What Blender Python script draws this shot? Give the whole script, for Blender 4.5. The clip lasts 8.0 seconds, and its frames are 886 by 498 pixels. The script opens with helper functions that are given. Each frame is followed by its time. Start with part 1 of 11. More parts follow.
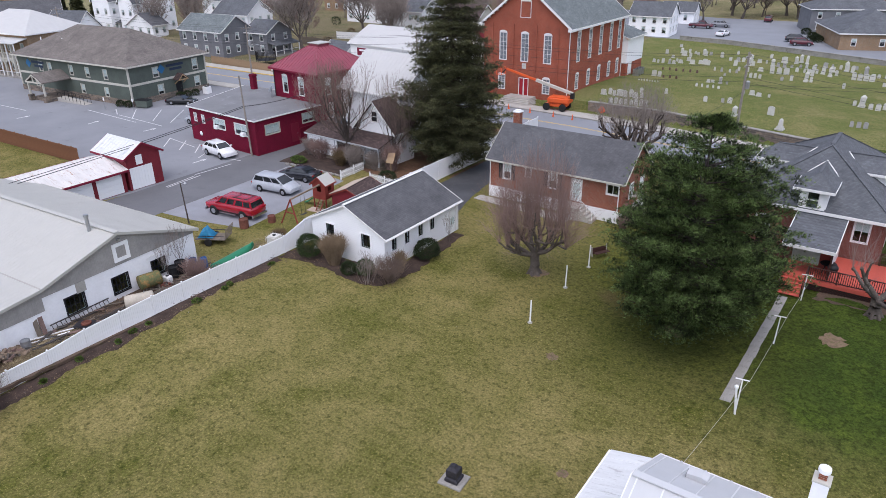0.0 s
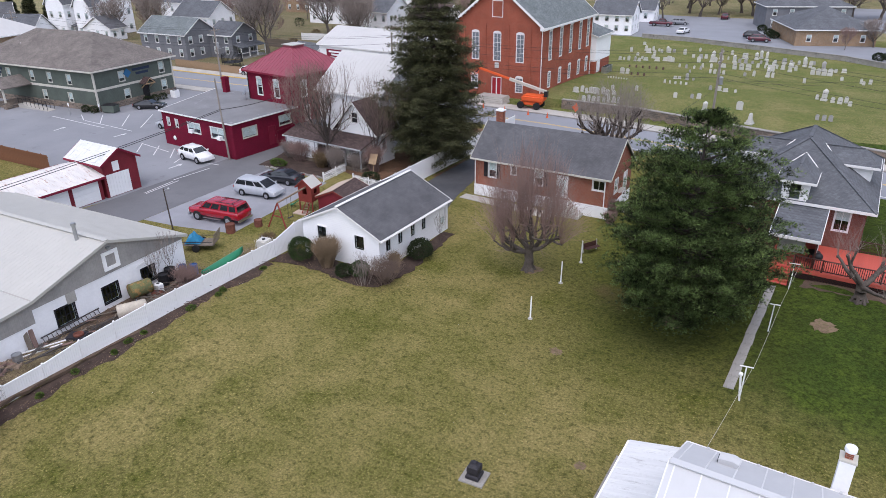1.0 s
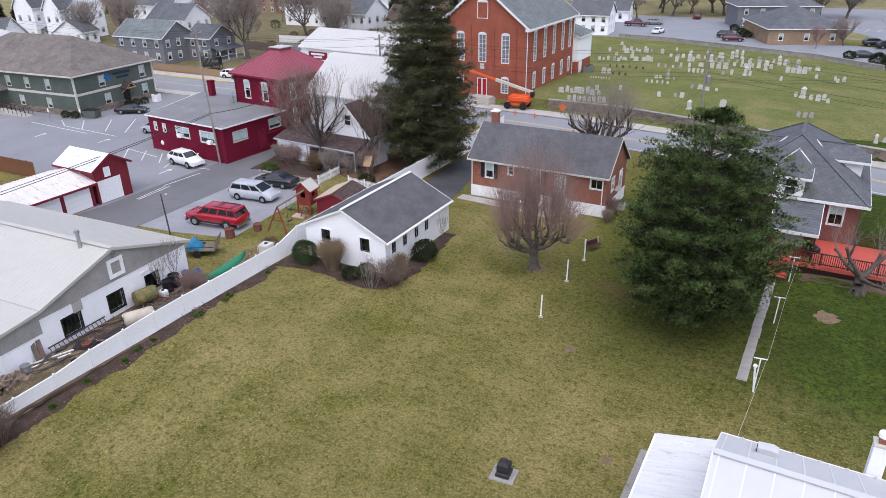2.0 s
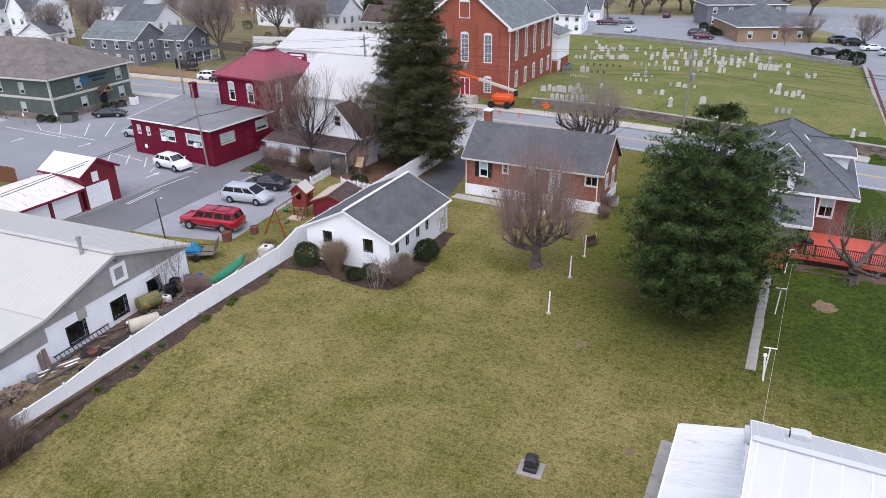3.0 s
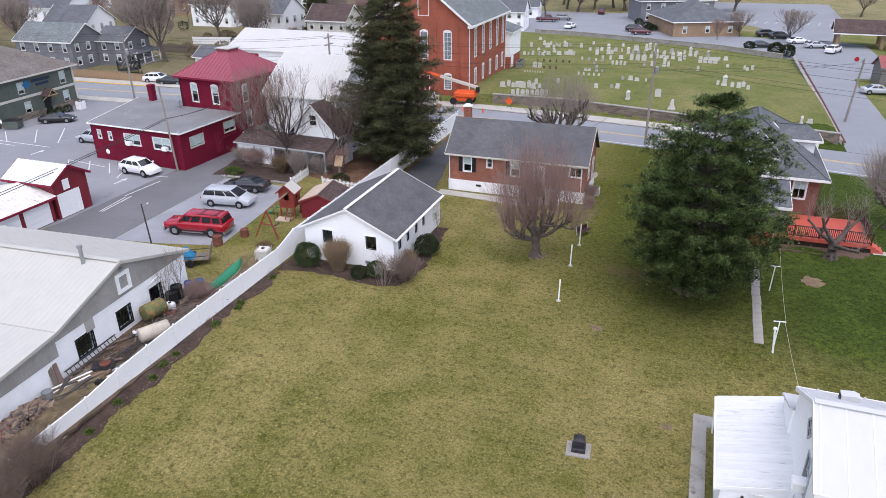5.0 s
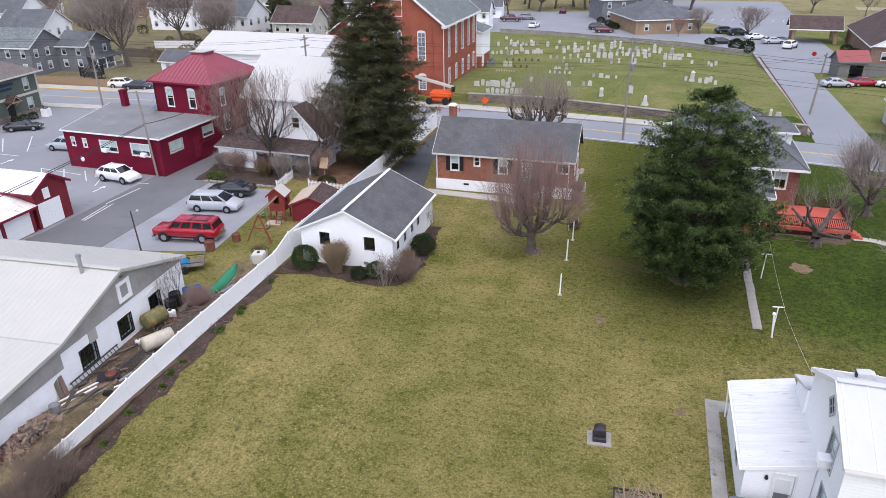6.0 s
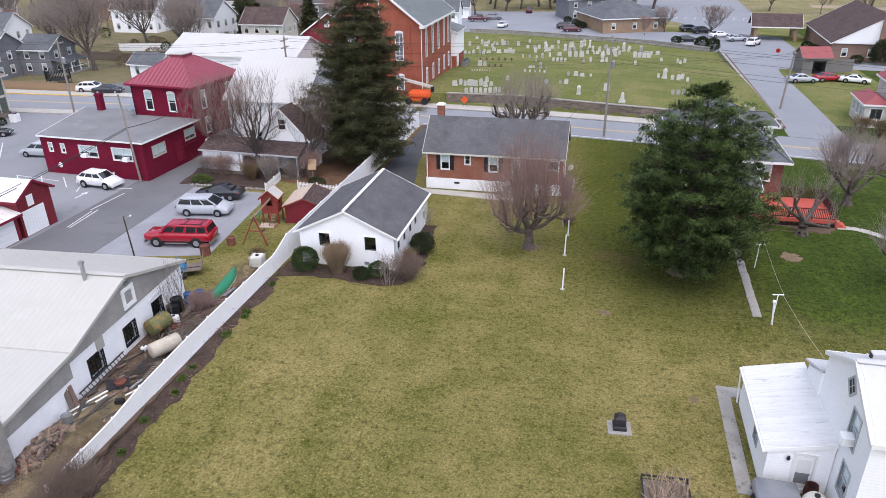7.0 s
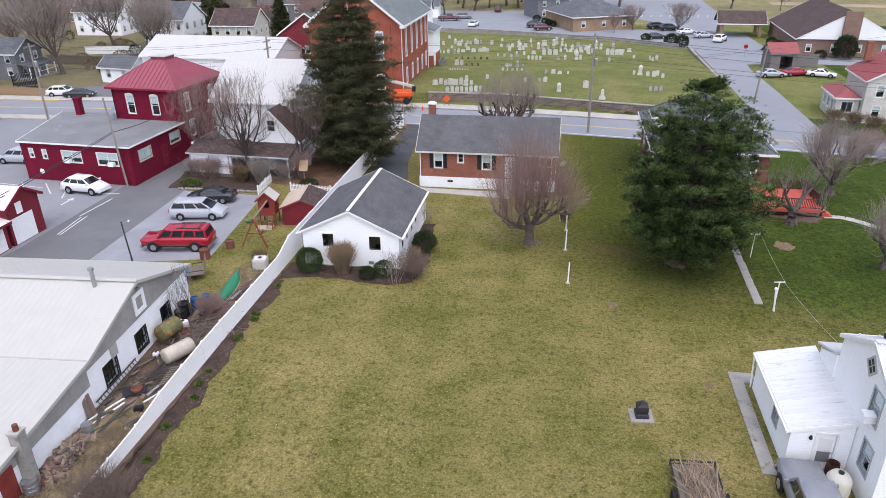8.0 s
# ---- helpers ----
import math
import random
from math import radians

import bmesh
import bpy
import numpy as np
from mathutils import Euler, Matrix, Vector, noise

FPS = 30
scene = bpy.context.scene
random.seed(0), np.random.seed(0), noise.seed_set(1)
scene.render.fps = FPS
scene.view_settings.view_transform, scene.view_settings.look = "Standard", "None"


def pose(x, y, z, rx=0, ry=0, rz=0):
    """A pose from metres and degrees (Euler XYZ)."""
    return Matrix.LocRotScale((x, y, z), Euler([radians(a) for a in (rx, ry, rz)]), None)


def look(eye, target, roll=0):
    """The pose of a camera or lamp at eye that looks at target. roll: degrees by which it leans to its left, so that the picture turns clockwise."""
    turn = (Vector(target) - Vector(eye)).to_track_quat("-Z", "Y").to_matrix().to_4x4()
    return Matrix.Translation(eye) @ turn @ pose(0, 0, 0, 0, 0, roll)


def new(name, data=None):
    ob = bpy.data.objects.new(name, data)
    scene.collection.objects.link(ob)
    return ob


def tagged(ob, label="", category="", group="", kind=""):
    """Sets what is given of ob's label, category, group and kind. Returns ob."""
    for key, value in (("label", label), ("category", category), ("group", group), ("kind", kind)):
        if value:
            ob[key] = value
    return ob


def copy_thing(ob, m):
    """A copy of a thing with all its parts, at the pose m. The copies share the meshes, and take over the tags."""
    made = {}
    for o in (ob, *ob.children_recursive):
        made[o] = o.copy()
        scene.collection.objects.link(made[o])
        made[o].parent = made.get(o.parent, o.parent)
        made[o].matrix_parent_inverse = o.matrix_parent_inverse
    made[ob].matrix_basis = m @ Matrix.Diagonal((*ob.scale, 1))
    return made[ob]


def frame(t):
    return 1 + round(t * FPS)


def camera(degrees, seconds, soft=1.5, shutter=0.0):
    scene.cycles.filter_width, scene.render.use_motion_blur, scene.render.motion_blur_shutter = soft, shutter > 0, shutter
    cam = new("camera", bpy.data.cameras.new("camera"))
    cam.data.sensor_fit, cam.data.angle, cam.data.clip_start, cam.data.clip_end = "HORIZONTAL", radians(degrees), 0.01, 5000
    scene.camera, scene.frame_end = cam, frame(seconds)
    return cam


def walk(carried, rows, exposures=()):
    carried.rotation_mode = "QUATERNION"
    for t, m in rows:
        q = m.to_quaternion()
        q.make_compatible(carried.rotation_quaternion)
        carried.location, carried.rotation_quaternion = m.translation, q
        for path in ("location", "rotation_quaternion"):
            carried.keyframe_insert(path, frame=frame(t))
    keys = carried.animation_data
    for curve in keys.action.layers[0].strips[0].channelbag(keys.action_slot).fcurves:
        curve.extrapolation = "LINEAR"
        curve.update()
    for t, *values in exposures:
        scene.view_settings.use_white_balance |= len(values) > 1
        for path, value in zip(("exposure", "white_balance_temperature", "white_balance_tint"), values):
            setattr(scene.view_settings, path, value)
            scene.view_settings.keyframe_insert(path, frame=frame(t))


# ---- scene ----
cam = camera(65.6, 8.0, soft=0.8)
PATH = [
    (0, (0.626, 2.186, 24.286), (-0.43, 3.661, 23.444), -0.8),
    (0.5, (-0.388, 1.373, 24.283), (-1.396, 2.881, 23.442), -0.9),
    (1, (-1.429, 0.651, 24.31), (-2.392, 2.188, 23.467), -0.9),
    (1.5, (-2.476, -0.105, 24.365), (-3.405, 1.453, 23.523), -0.9),
    (3, (-5.85, -2.32, 24.533), (-6.664, -0.699, 23.689), -0.9),
    (3.5, (-7.006, -3.038, 24.539), (-7.778, -1.398, 23.694), -0.8),
    (4, (-8.191, -3.726, 24.515), (-8.921, -2.067, 23.67), -0.9),
    (4.5, (-9.437, -4.409, 24.489), (-10.12, -2.731, 23.643), -0.8),
    (5.8, (-12.906, -6.082, 24.474), (-13.45, -4.355, 23.625), -0.8),
    (6, (-13.445, -6.313, 24.476), (-13.968, -4.579, 23.628), -0.9),
    (6.5, (-14.806, -6.866, 24.474), (-15.276, -5.117, 23.624), -0.9),
    (7, (-16.192, -7.367, 24.452), (-16.613, -5.605, 23.604), -0.9),
    (7.5, (-17.631, -7.865, 24.492), (-18.003, -6.093, 23.642), -1.0),
    (8, (-19.121, -8.362, 24.491), (-19.443, -6.58, 23.641), -1.0),
]
walk(cam, [(t, look(eye, target, roll)) for t, eye, target, roll in PATH], [(0.0, 0.27, 5960, 15), (1.5, 0.39, 6020, 15), (3.0, 0.47, 6030, 15), (8.0, 0.57, 6080, 15)])

# ---- light ----
SUN_EL, SUN_AZ = 66.0, 158.0
world = bpy.data.worlds.new("overcast_sky")
scene.world = world
world.use_nodes = True
wn = world.node_tree.nodes
wl = world.node_tree.links
wn.clear()
sky = wn.new("ShaderNodeTexSky")
sky.sky_type = 'NISHITA'
sky.sun_disc = False
sky.sun_elevation = radians(SUN_EL)
sky.sun_rotation = radians(SUN_AZ)
sky.air_density, sky.dust_density, sky.ozone_density = 1.0, 4.0, 1.0
grey = wn.new("ShaderNodeHueSaturation")
grey.inputs["Saturation"].default_value = 0.8
bg = wn.new("ShaderNodeBackground")
bg.inputs["Strength"].default_value = 0.15
wo = wn.new("ShaderNodeOutputWorld")
wl.new(sky.outputs[0], grey.inputs["Color"])
wl.new(grey.outputs[0], bg.inputs["Color"])
wl.new(bg.outputs[0], wo.inputs["Surface"])
sun_data = bpy.data.lights.new("sun", 'SUN')
sun_data.energy = 1.3
sun_data.angle = radians(140)
sun_data.color = (1.0, 0.99, 0.98)
sun = new("sun", sun_data)
sun.matrix_world = look((math.sin(radians(SUN_AZ)) * 40, math.cos(radians(SUN_AZ)) * 40, 40 * math.tan(radians(SUN_EL))), (0, 0, 0))


# ---- materials ----
def nodes_of(name):
    m = bpy.data.materials.new(name)
    m.use_nodes = True
    nt = m.node_tree
    return m, nt, nt.nodes["Principled BSDF"]


def coords(nt, mode="xyz", scale=1.0):
    """Object coordinates; 'wall' folds x + y into one axis and puts z on the other, 'roof' likewise with z stretched."""
    tc = nt.nodes.new("ShaderNodeTexCoord")
    if mode == "xyz":
        return tc.outputs["Object"]
    sep = nt.nodes.new("ShaderNodeSeparateXYZ")
    nt.links.new(tc.outputs["Object"], sep.inputs[0])
    add = nt.nodes.new("ShaderNodeMath")
    nt.links.new(sep.outputs[0], add.inputs[0])
    nt.links.new(sep.outputs[1], add.inputs[1])
    mul = nt.nodes.new("ShaderNodeMath")
    mul.operation = 'MULTIPLY'
    mul.inputs[1].default_value = scale
    nt.links.new(sep.outputs[2], mul.inputs[0])
    com = nt.nodes.new("ShaderNodeCombineXYZ")
    nt.links.new(add.outputs[0], com.inputs[0])
    nt.links.new(mul.outputs[0], com.inputs[1])
    return com.outputs[0]


def noise_tex(nt, vec, scale, detail=4.0, rough=0.6):
    n = nt.nodes.new("ShaderNodeTexNoise")
    n.inputs["Scale"].default_value = scale
    n.inputs["Detail"].default_value = detail
    n.inputs["Roughness"].default_value = rough
    nt.links.new(vec, n.inputs["Vector"])
    return n.outputs["Fac"]


def ramp(nt, fac, stops):
    r = nt.nodes.new("ShaderNodeValToRGB")
    el = r.color_ramp.elements
    while len(el) < len(stops):
        el.new(0.5)
    for e, (p, c) in zip(el, stops):
        e.position = p
        e.color = (*c, 1)
    nt.links.new(fac, r.inputs[0])
    return r.outputs[0]


def blend(nt, fac, a, b, mode='MIX'):
    m = nt.nodes.new("ShaderNodeMix")
    m.data_type = 'RGBA'
    m.blend_type = mode
    for sock, v in ((m.inputs[0], fac), (m.inputs[6], a), (m.inputs[7], b)):
        if isinstance(v, (int, float)):
            sock.default_value = v
        elif isinstance(v, tuple):
            sock.default_value = (*v, 1)
        else:
            nt.links.new(v, sock)
    return m.outputs[2]


def relief(nt, bsdf, height, strength, distance=0.02):
    b = nt.nodes.new("ShaderNodeBump")
    b.inputs["Strength"].default_value = strength
    b.inputs["Distance"].default_value = distance
    nt.links.new(height, b.inputs["Height"])
    nt.links.new(b.outputs[0], bsdf.inputs["Normal"])


def shade(c, k):
    return tuple(min(1.0, v * k) for v in c)


def surf(name, c, rough=0.8, var=0.18, big=0.6, fine=14.0, bump=0.25, metal=0.0, spec=0.3, stain=None, stain_at=0.62, island=0.0):
    """A painted, rendered or worn surface: two scales of mottling, fine relief, stains."""
    m, nt, p = nodes_of(name)
    v = coords(nt)
    a = noise_tex(nt, v, big, 5.0)
    f = noise_tex(nt, v, fine, 3.0)
    col = ramp(nt, a, [(0.3, shade(c, 1 - var)), (0.7, shade(c, 1 + var))])
    fm = ramp(nt, f, [(0.3, (1 - var * 0.8,) * 3), (0.7, (1 + var * 0.3,) * 3)])
    col = blend(nt, 1.0, col, fm, 'MULTIPLY')
    if stain:
        s = noise_tex(nt, v, big * 2.3, 8.0, 0.7)
        mask = ramp(nt, s, [(stain_at, (0, 0, 0)), (stain_at + 0.12, (1, 1, 1))])
        col = blend(nt, mask, col, stain)
    if island:
        g = nt.nodes.new("ShaderNodeNewGeometry")
        im = ramp(nt, g.outputs["Random Per Island"], [(0.0, (1 - island,) * 3), (1.0, (1 + island,) * 3)])
        col = blend(nt, 1.0, col, im, 'MULTIPLY')
    nt.links.new(col, p.inputs["Base Color"])
    p.inputs["Roughness"].default_value = rough
    p.inputs["Metallic"].default_value = metal
    p.inputs["Specular IOR Level"].default_value = spec
    if bump:
        relief(nt, p, f, bump, 0.01)
    return m


def brick_mat(name, c1, c2, mortar, bw=0.22, bh=0.075, rough=0.9):
    m, nt, p = nodes_of(name)
    v = coords(nt, "wall")
    b = nt.nodes.new("ShaderNodeTexBrick")
    b.inputs["Color1"].default_value = (*c1, 1)
    b.inputs["Color2"].default_value = (*c2, 1)
    b.inputs["Mortar"].default_value = (*mortar, 1)
    b.inputs["Scale"].default_value = 1.0
    b.inputs["Mortar Size"].default_value = 0.008
    b.inputs["Brick Width"].default_value = bw
    b.inputs["Row Height"].default_value = bh
    nt.links.new(v, b.inputs["Vector"])
    w = coords(nt)
    a = noise_tex(nt, w, 0.45, 6.0)
    big = ramp(nt, a, [(0.3, (0.78, 0.78, 0.78)), (0.72, (1.18, 1.15, 1.12))])
    f = noise_tex(nt, w, 9.0, 3.0)
    fm = ramp(nt, f, [(0.3, (0.8, 0.8, 0.8)), (0.7, (1.1, 1.1, 1.1))])
    col = blend(nt, 1.0, b.outputs["Color"], big, 'MULTIPLY')
    col = blend(nt, 1.0, col, fm, 'MULTIPLY')
    nt.links.new(col, p.inputs["Base Color"])
    p.inputs["Roughness"].default_value = rough
    p.inputs["Specular IOR Level"].default_value = 0.2
    inv = nt.nodes.new("ShaderNodeMath")
    inv.operation = 'SUBTRACT'
    inv.inputs[0].default_value = 1.0
    nt.links.new(b.outputs["Fac"], inv.inputs[1])
    relief(nt, p, inv.outputs[0], 0.6, 0.012)
    return m


def shingle_mat(name, c, row=0.14, wide=0.3, slope=2.0, var=0.3, streak=0.25):
    """Asphalt shingles: staggered tabs with edge shadow put into the joint colour, weather streaks down the slope."""
    m, nt, p = nodes_of(name)
    v = coords(nt, "roof", slope)
    b = nt.nodes.new("ShaderNodeTexBrick")
    b.inputs["Color1"].default_value = (*shade(c, 1 + var), 1)
    b.inputs["Color2"].default_value = (*shade(c, 1 - var), 1)
    b.inputs["Mortar"].default_value = (*shade(c, 0.72), 1)
    b.inputs["Scale"].default_value = 1.0
    b.inputs["Mortar Size"].default_value = 0.012
    b.inputs["Brick Width"].default_value = wide
    b.inputs["Row Height"].default_value = row
    nt.links.new(v, b.inputs["Vector"])
    w = coords(nt)
    a = noise_tex(nt, w, 0.5, 7.0, 0.7)
    big = ramp(nt, a, [(0.3, (1 - streak,) * 3), (0.7, (1 + streak,) * 3)])
    f = noise_tex(nt, w, 30.0, 2.0)
    fm = ramp(nt, f, [(0.25, (0.8,) * 3), (0.75, (1.15,) * 3)])
    col = blend(nt, 1.0, b.outputs["Color"], big, 'MULTIPLY')
    col = blend(nt, 1.0, col, fm, 'MULTIPLY')
    nt.links.new(col, p.inputs["Base Color"])
    p.inputs["Roughness"].default_value = 0.92
    p.inputs["Specular IOR Level"].default_value = 0.25
    relief(nt, p, f, 0.5, 0.01)
    return m


def siding_mat(name, c, row=0.16, vertical=False, var=0.07, dirt=0.25):
    """Lapped boards by relief, with faint dirt."""
    m, nt, p = nodes_of(name)
    v = coords(nt, "wall")
    sep = nt.nodes.new("ShaderNodeSeparateXYZ")
    nt.links.new(v, sep.inputs[0])
    d = nt.nodes.new("ShaderNodeMath")
    d.operation = 'DIVIDE'
    d.inputs[1].default_value = row
    nt.links.new(sep.outputs[0 if vertical else 1], d.inputs[0])
    fr = nt.nodes.new("ShaderNodeMath")
    fr.operation = 'FRACT'
    nt.links.new(d.outputs[0], fr.inputs[0])
    line = ramp(nt, fr.outputs[0], [(0.0, (0.8,) * 3), (0.1, (1.0,) * 3), (1.0, (1.0,) * 3)])
    w = coords(nt)
    a = noise_tex(nt, w, 0.5, 6.0, 0.65)
    big = ramp(nt, a, [(0.32, (1 - dirt,) * 3), (0.6, (1.0,) * 3)])
    f = noise_tex(nt, w, 6.0, 4.0)
    fm = ramp(nt, f, [(0.3, (1 - var,) * 3), (0.7, (1 + var,) * 3)])
    col = blend(nt, 1.0, c, big, 'MULTIPLY')
    col = blend(nt, 1.0, col, fm, 'MULTIPLY')
    col = blend(nt, 1.0, col, line, 'MULTIPLY')
    nt.links.new(col, p.inputs["Base Color"])
    p.inputs["Roughness"].default_value = 0.65
    p.inputs["Specular IOR Level"].default_value = 0.3
    relief(nt, p, fr.outputs[0], 0.35, 0.02)
    return m


def metal_roof_mat(name, c, rust=None, rust_at=0.6, rough=0.45, stretch=(1, 1, 1), mott=0.16):
    m, nt, p = nodes_of(name)
    w = coords(nt)
    mp = nt.nodes.new("ShaderNodeMapping")
    mp.inputs["Scale"].default_value = stretch
    nt.links.new(w, mp.inputs["Vector"])
    a = noise_tex(nt, mp.outputs[0], 0.9, 7.0, 0.7)
    col = ramp(nt, a, [(0.28, shade(c, 1 - mott)), (0.7, shade(c, 1 + mott * 0.5))])
    if rust:
        s = noise_tex(nt, mp.outputs[0], 2.2, 9.0, 0.75)
        mask = ramp(nt, s, [(rust_at, (0, 0, 0)), (rust_at + 0.1, (1, 1, 1))])
        col = blend(nt, mask, col, rust)
    nt.links.new(col, p.inputs["Base Color"])
    p.inputs["Roughness"].default_value = rough
    p.inputs["Specular IOR Level"].default_value = 0.4
    f = noise_tex(nt, w, 3.0, 3.0)
    relief(nt, p, f, 0.15, 0.02)
    return m


def glass_mat(name, tint=(0.9, 0.95, 0.95)):
    """Clear pane: see-through, with a Fresnel gloss."""
    m, nt, p = nodes_of(name)
    nt.nodes.remove(p)
    out = nt.nodes["Material Output"]
    tr = nt.nodes.new("ShaderNodeBsdfTransparent")
    tr.inputs["Color"].default_value = (*tint, 1)
    gl = nt.nodes.new("ShaderNodeBsdfGlossy")
    gl.inputs["Roughness"].default_value = 0.03
    gl.inputs["Color"].default_value = (0.9, 0.95, 1.0, 1)
    fr = nt.nodes.new("ShaderNodeLayerWeight")
    fr.inputs["Blend"].default_value = 0.5
    pw = nt.nodes.new("ShaderNodeMath")
    pw.operation = 'POWER'
    nt.links.new(fr.outputs["Facing"], pw.inputs[0])
    pw.inputs[1].default_value = 4.0
    ad = nt.nodes.new("ShaderNodeMath")
    ad.operation = 'MULTIPLY_ADD'
    nt.links.new(pw.outputs[0], ad.inputs[0])
    ad.inputs[1].default_value, ad.inputs[2].default_value = 0.9, 0.05
    mx = nt.nodes.new("ShaderNodeMixShader")
    nt.links.new(ad.outputs[0], mx.inputs[0])
    nt.links.new(tr.outputs[0], mx.inputs[1])
    nt.links.new(gl.outputs[0], mx.inputs[2])
    nt.links.new(mx.outputs[0], out.inputs["Surface"])
    return m


def leaf_mat(name, c_dark, c_light, rough=0.7, patch=0.8, low=0.7, high=1.25):
    m, nt, p = nodes_of(name)
    g = nt.nodes.new("ShaderNodeNewGeometry")
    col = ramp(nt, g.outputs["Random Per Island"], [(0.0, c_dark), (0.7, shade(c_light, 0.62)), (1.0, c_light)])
    # coarse tone noise; a wide low-high span stands for clump light and dark
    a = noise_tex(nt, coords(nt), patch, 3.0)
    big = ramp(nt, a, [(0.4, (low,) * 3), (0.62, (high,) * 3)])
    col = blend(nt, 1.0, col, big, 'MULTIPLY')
    nt.links.new(col, p.inputs["Base Color"])
    p.inputs["Roughness"].default_value = rough
    p.inputs["Specular IOR Level"].default_value = 0.2
    return m


def lawn_mat(name, green, straw, dark, straw_at=0.5, zones=(), litter=None):
    """Early-spring turf: straw and green drifts, tufts a hand or two wide, fine blades; zones: where the turf is greener, as (x0, x1, y0, y1, colour, share)."""
    m, nt, p = nodes_of(name)
    v = coords(nt)

    def math_node(op, a, b, c=None):
        n = nt.nodes.new("ShaderNodeMath")
        n.operation = op
        for sock, val in zip(n.inputs, (a, b, c)):
            if isinstance(val, (int, float)):
                sock.default_value = val
            elif val is not None:
                nt.links.new(val, sock)
        return n.outputs[0]

    def span(val, lo, hi):
        n = nt.nodes.new("ShaderNodeMapRange")
        n.interpolation_type = 'SMOOTHSTEP'
        n.inputs[1].default_value, n.inputs[2].default_value = lo, hi
        nt.links.new(val, n.inputs[0])
        return n.outputs[0]

    n1 = noise_tex(nt, v, 0.13, 3.0, 0.6)
    n2 = noise_tex(nt, v, 0.42, 4.0, 0.65)
    n3 = noise_tex(nt, v, 2.6, 4.0, 0.7)
    n4 = noise_tex(nt, v, 7.0, 4.0, 0.75)
    drift = ramp(nt, n1, [(straw_at - 0.1, (0, 0, 0)), (straw_at + 0.12, (1, 1, 1))])
    patch = ramp(nt, n2, [(straw_at - 0.12, (0, 0, 0)), (straw_at + 0.14, (1, 1, 1))])
    tuft = ramp(nt, n3, [(0.38, (0, 0, 0)), (0.6, (1, 1, 1))])
    f = blend(nt, 0.22, blend(nt, 0.45, drift, patch), tuft)
    col = blend(nt, f, green, straw)
    fine = ramp(nt, n4, [(0.36, (0.58, 0.58, 0.53)), (0.62, (1.27, 1.26, 1.23))])
    fleck = ramp(nt, noise_tex(nt, v, 9.0, 2.0, 0.6), [(0.6, (0, 0, 0)), (0.68, (1, 1, 1))])
    col = blend(nt, fleck, col, blend(nt, 0.6, col, shade(straw, 1.5)))
    if zones:
        sep = nt.nodes.new("ShaderNodeSeparateXYZ")
        nt.links.new(v, sep.inputs[0])
        wx = math_node('MULTIPLY_ADD', n2, 8.0, sep.outputs[0])
        wy = math_node('MULTIPLY_ADD', n2, 10.0, sep.outputs[1])
        for x0, x1, y0, y1, c, share in zones:
            mask = math_node('MULTIPLY', span(wx, x0 + 4, x1 + 4), span(wy, y0 + 5, y1 + 5))
            mask = math_node('MULTIPLY', mask, share)
            lush = blend(nt, tuft, shade(c, 0.75), blend(nt, patch, c, tuple(min(1, a * k) for a, k in zip(c, (1.75, 1.5, 1.3)))))
            col = blend(nt, mask, col, lush)
    deep = ramp(nt, n3, [(0.33, (1, 1, 1)), (0.47, (0, 0, 0))])
    col = blend(nt, deep, col, blend(nt, 0.55, col, dark))
    col = blend(nt, 1.0, col, fine, 'MULTIPLY')
    clump = ramp(nt, noise_tex(nt, v, 4.2, 2.0, 0.5), [(0.64, (0, 0, 0)), (0.7, (1, 1, 1))])
    col = blend(nt, clump, col, blend(nt, 0.35, col, dark))
    if litter:
        dv = nt.nodes.new("ShaderNodeVectorMath")
        dv.operation = 'DISTANCE'
        nt.links.new(v, dv.inputs[0])
        dv.inputs[1].default_value = (litter[0], litter[1], 0)
        wob = math_node('MULTIPLY_ADD', n2, 9.0, dv.outputs["Value"])
        share = math_node('MULTIPLY', span(wob, litter[2] + 4.5, litter[2] + 0.5), 0.7)
        col = blend(nt, share, col, blend(nt, 1.0, litter[3], fine, 'MULTIPLY'))
    nt.links.new(col, p.inputs["Base Color"])
    p.inputs["Roughness"].default_value = 0.95
    p.inputs["Specular IOR Level"].default_value = 0.1
    relief(nt, p, math_node('ADD', n3, n4), 0.9, 0.12)
    return m


M_LAWN = lawn_mat("turf", (0.085, 0.097, 0.014), (0.27, 0.224, 0.09), (0.038, 0.046, 0.01), 0.48,
                  ((-25.0, -15.0, 38.0, 50.0, (0.068, 0.086, 0.012), 0.88), (-20.0, -10.0, 31.0, 41.0, (0.05, 0.066, 0.012), 0.88), (-7.0, 0.0, 30.0, 40.0, (0.046, 0.076, 0.013), 0.95)),
                  (-14.2, 44.6, 2.4, (0.15, 0.105, 0.05)))
M_YARD = lawn_mat("back_garden_turf", (0.1, 0.11, 0.04), (0.21, 0.175, 0.11), (0.06, 0.055, 0.03), 0.42)
M_CEM = lawn_mat("graveyard_turf", (0.108, 0.138, 0.034), (0.24, 0.215, 0.095), (0.08, 0.1, 0.028), 0.54)
M_FIELD = lawn_mat("field_turf", (0.14, 0.16, 0.06), (0.3, 0.25, 0.15), (0.1, 0.11, 0.05), 0.46)
M_ASPH = surf("asphalt_grey", (0.235, 0.24, 0.255), 0.9, 0.1, 0.12, 22.0, 0.4, stain=(0.15, 0.15, 0.16), stain_at=0.6)
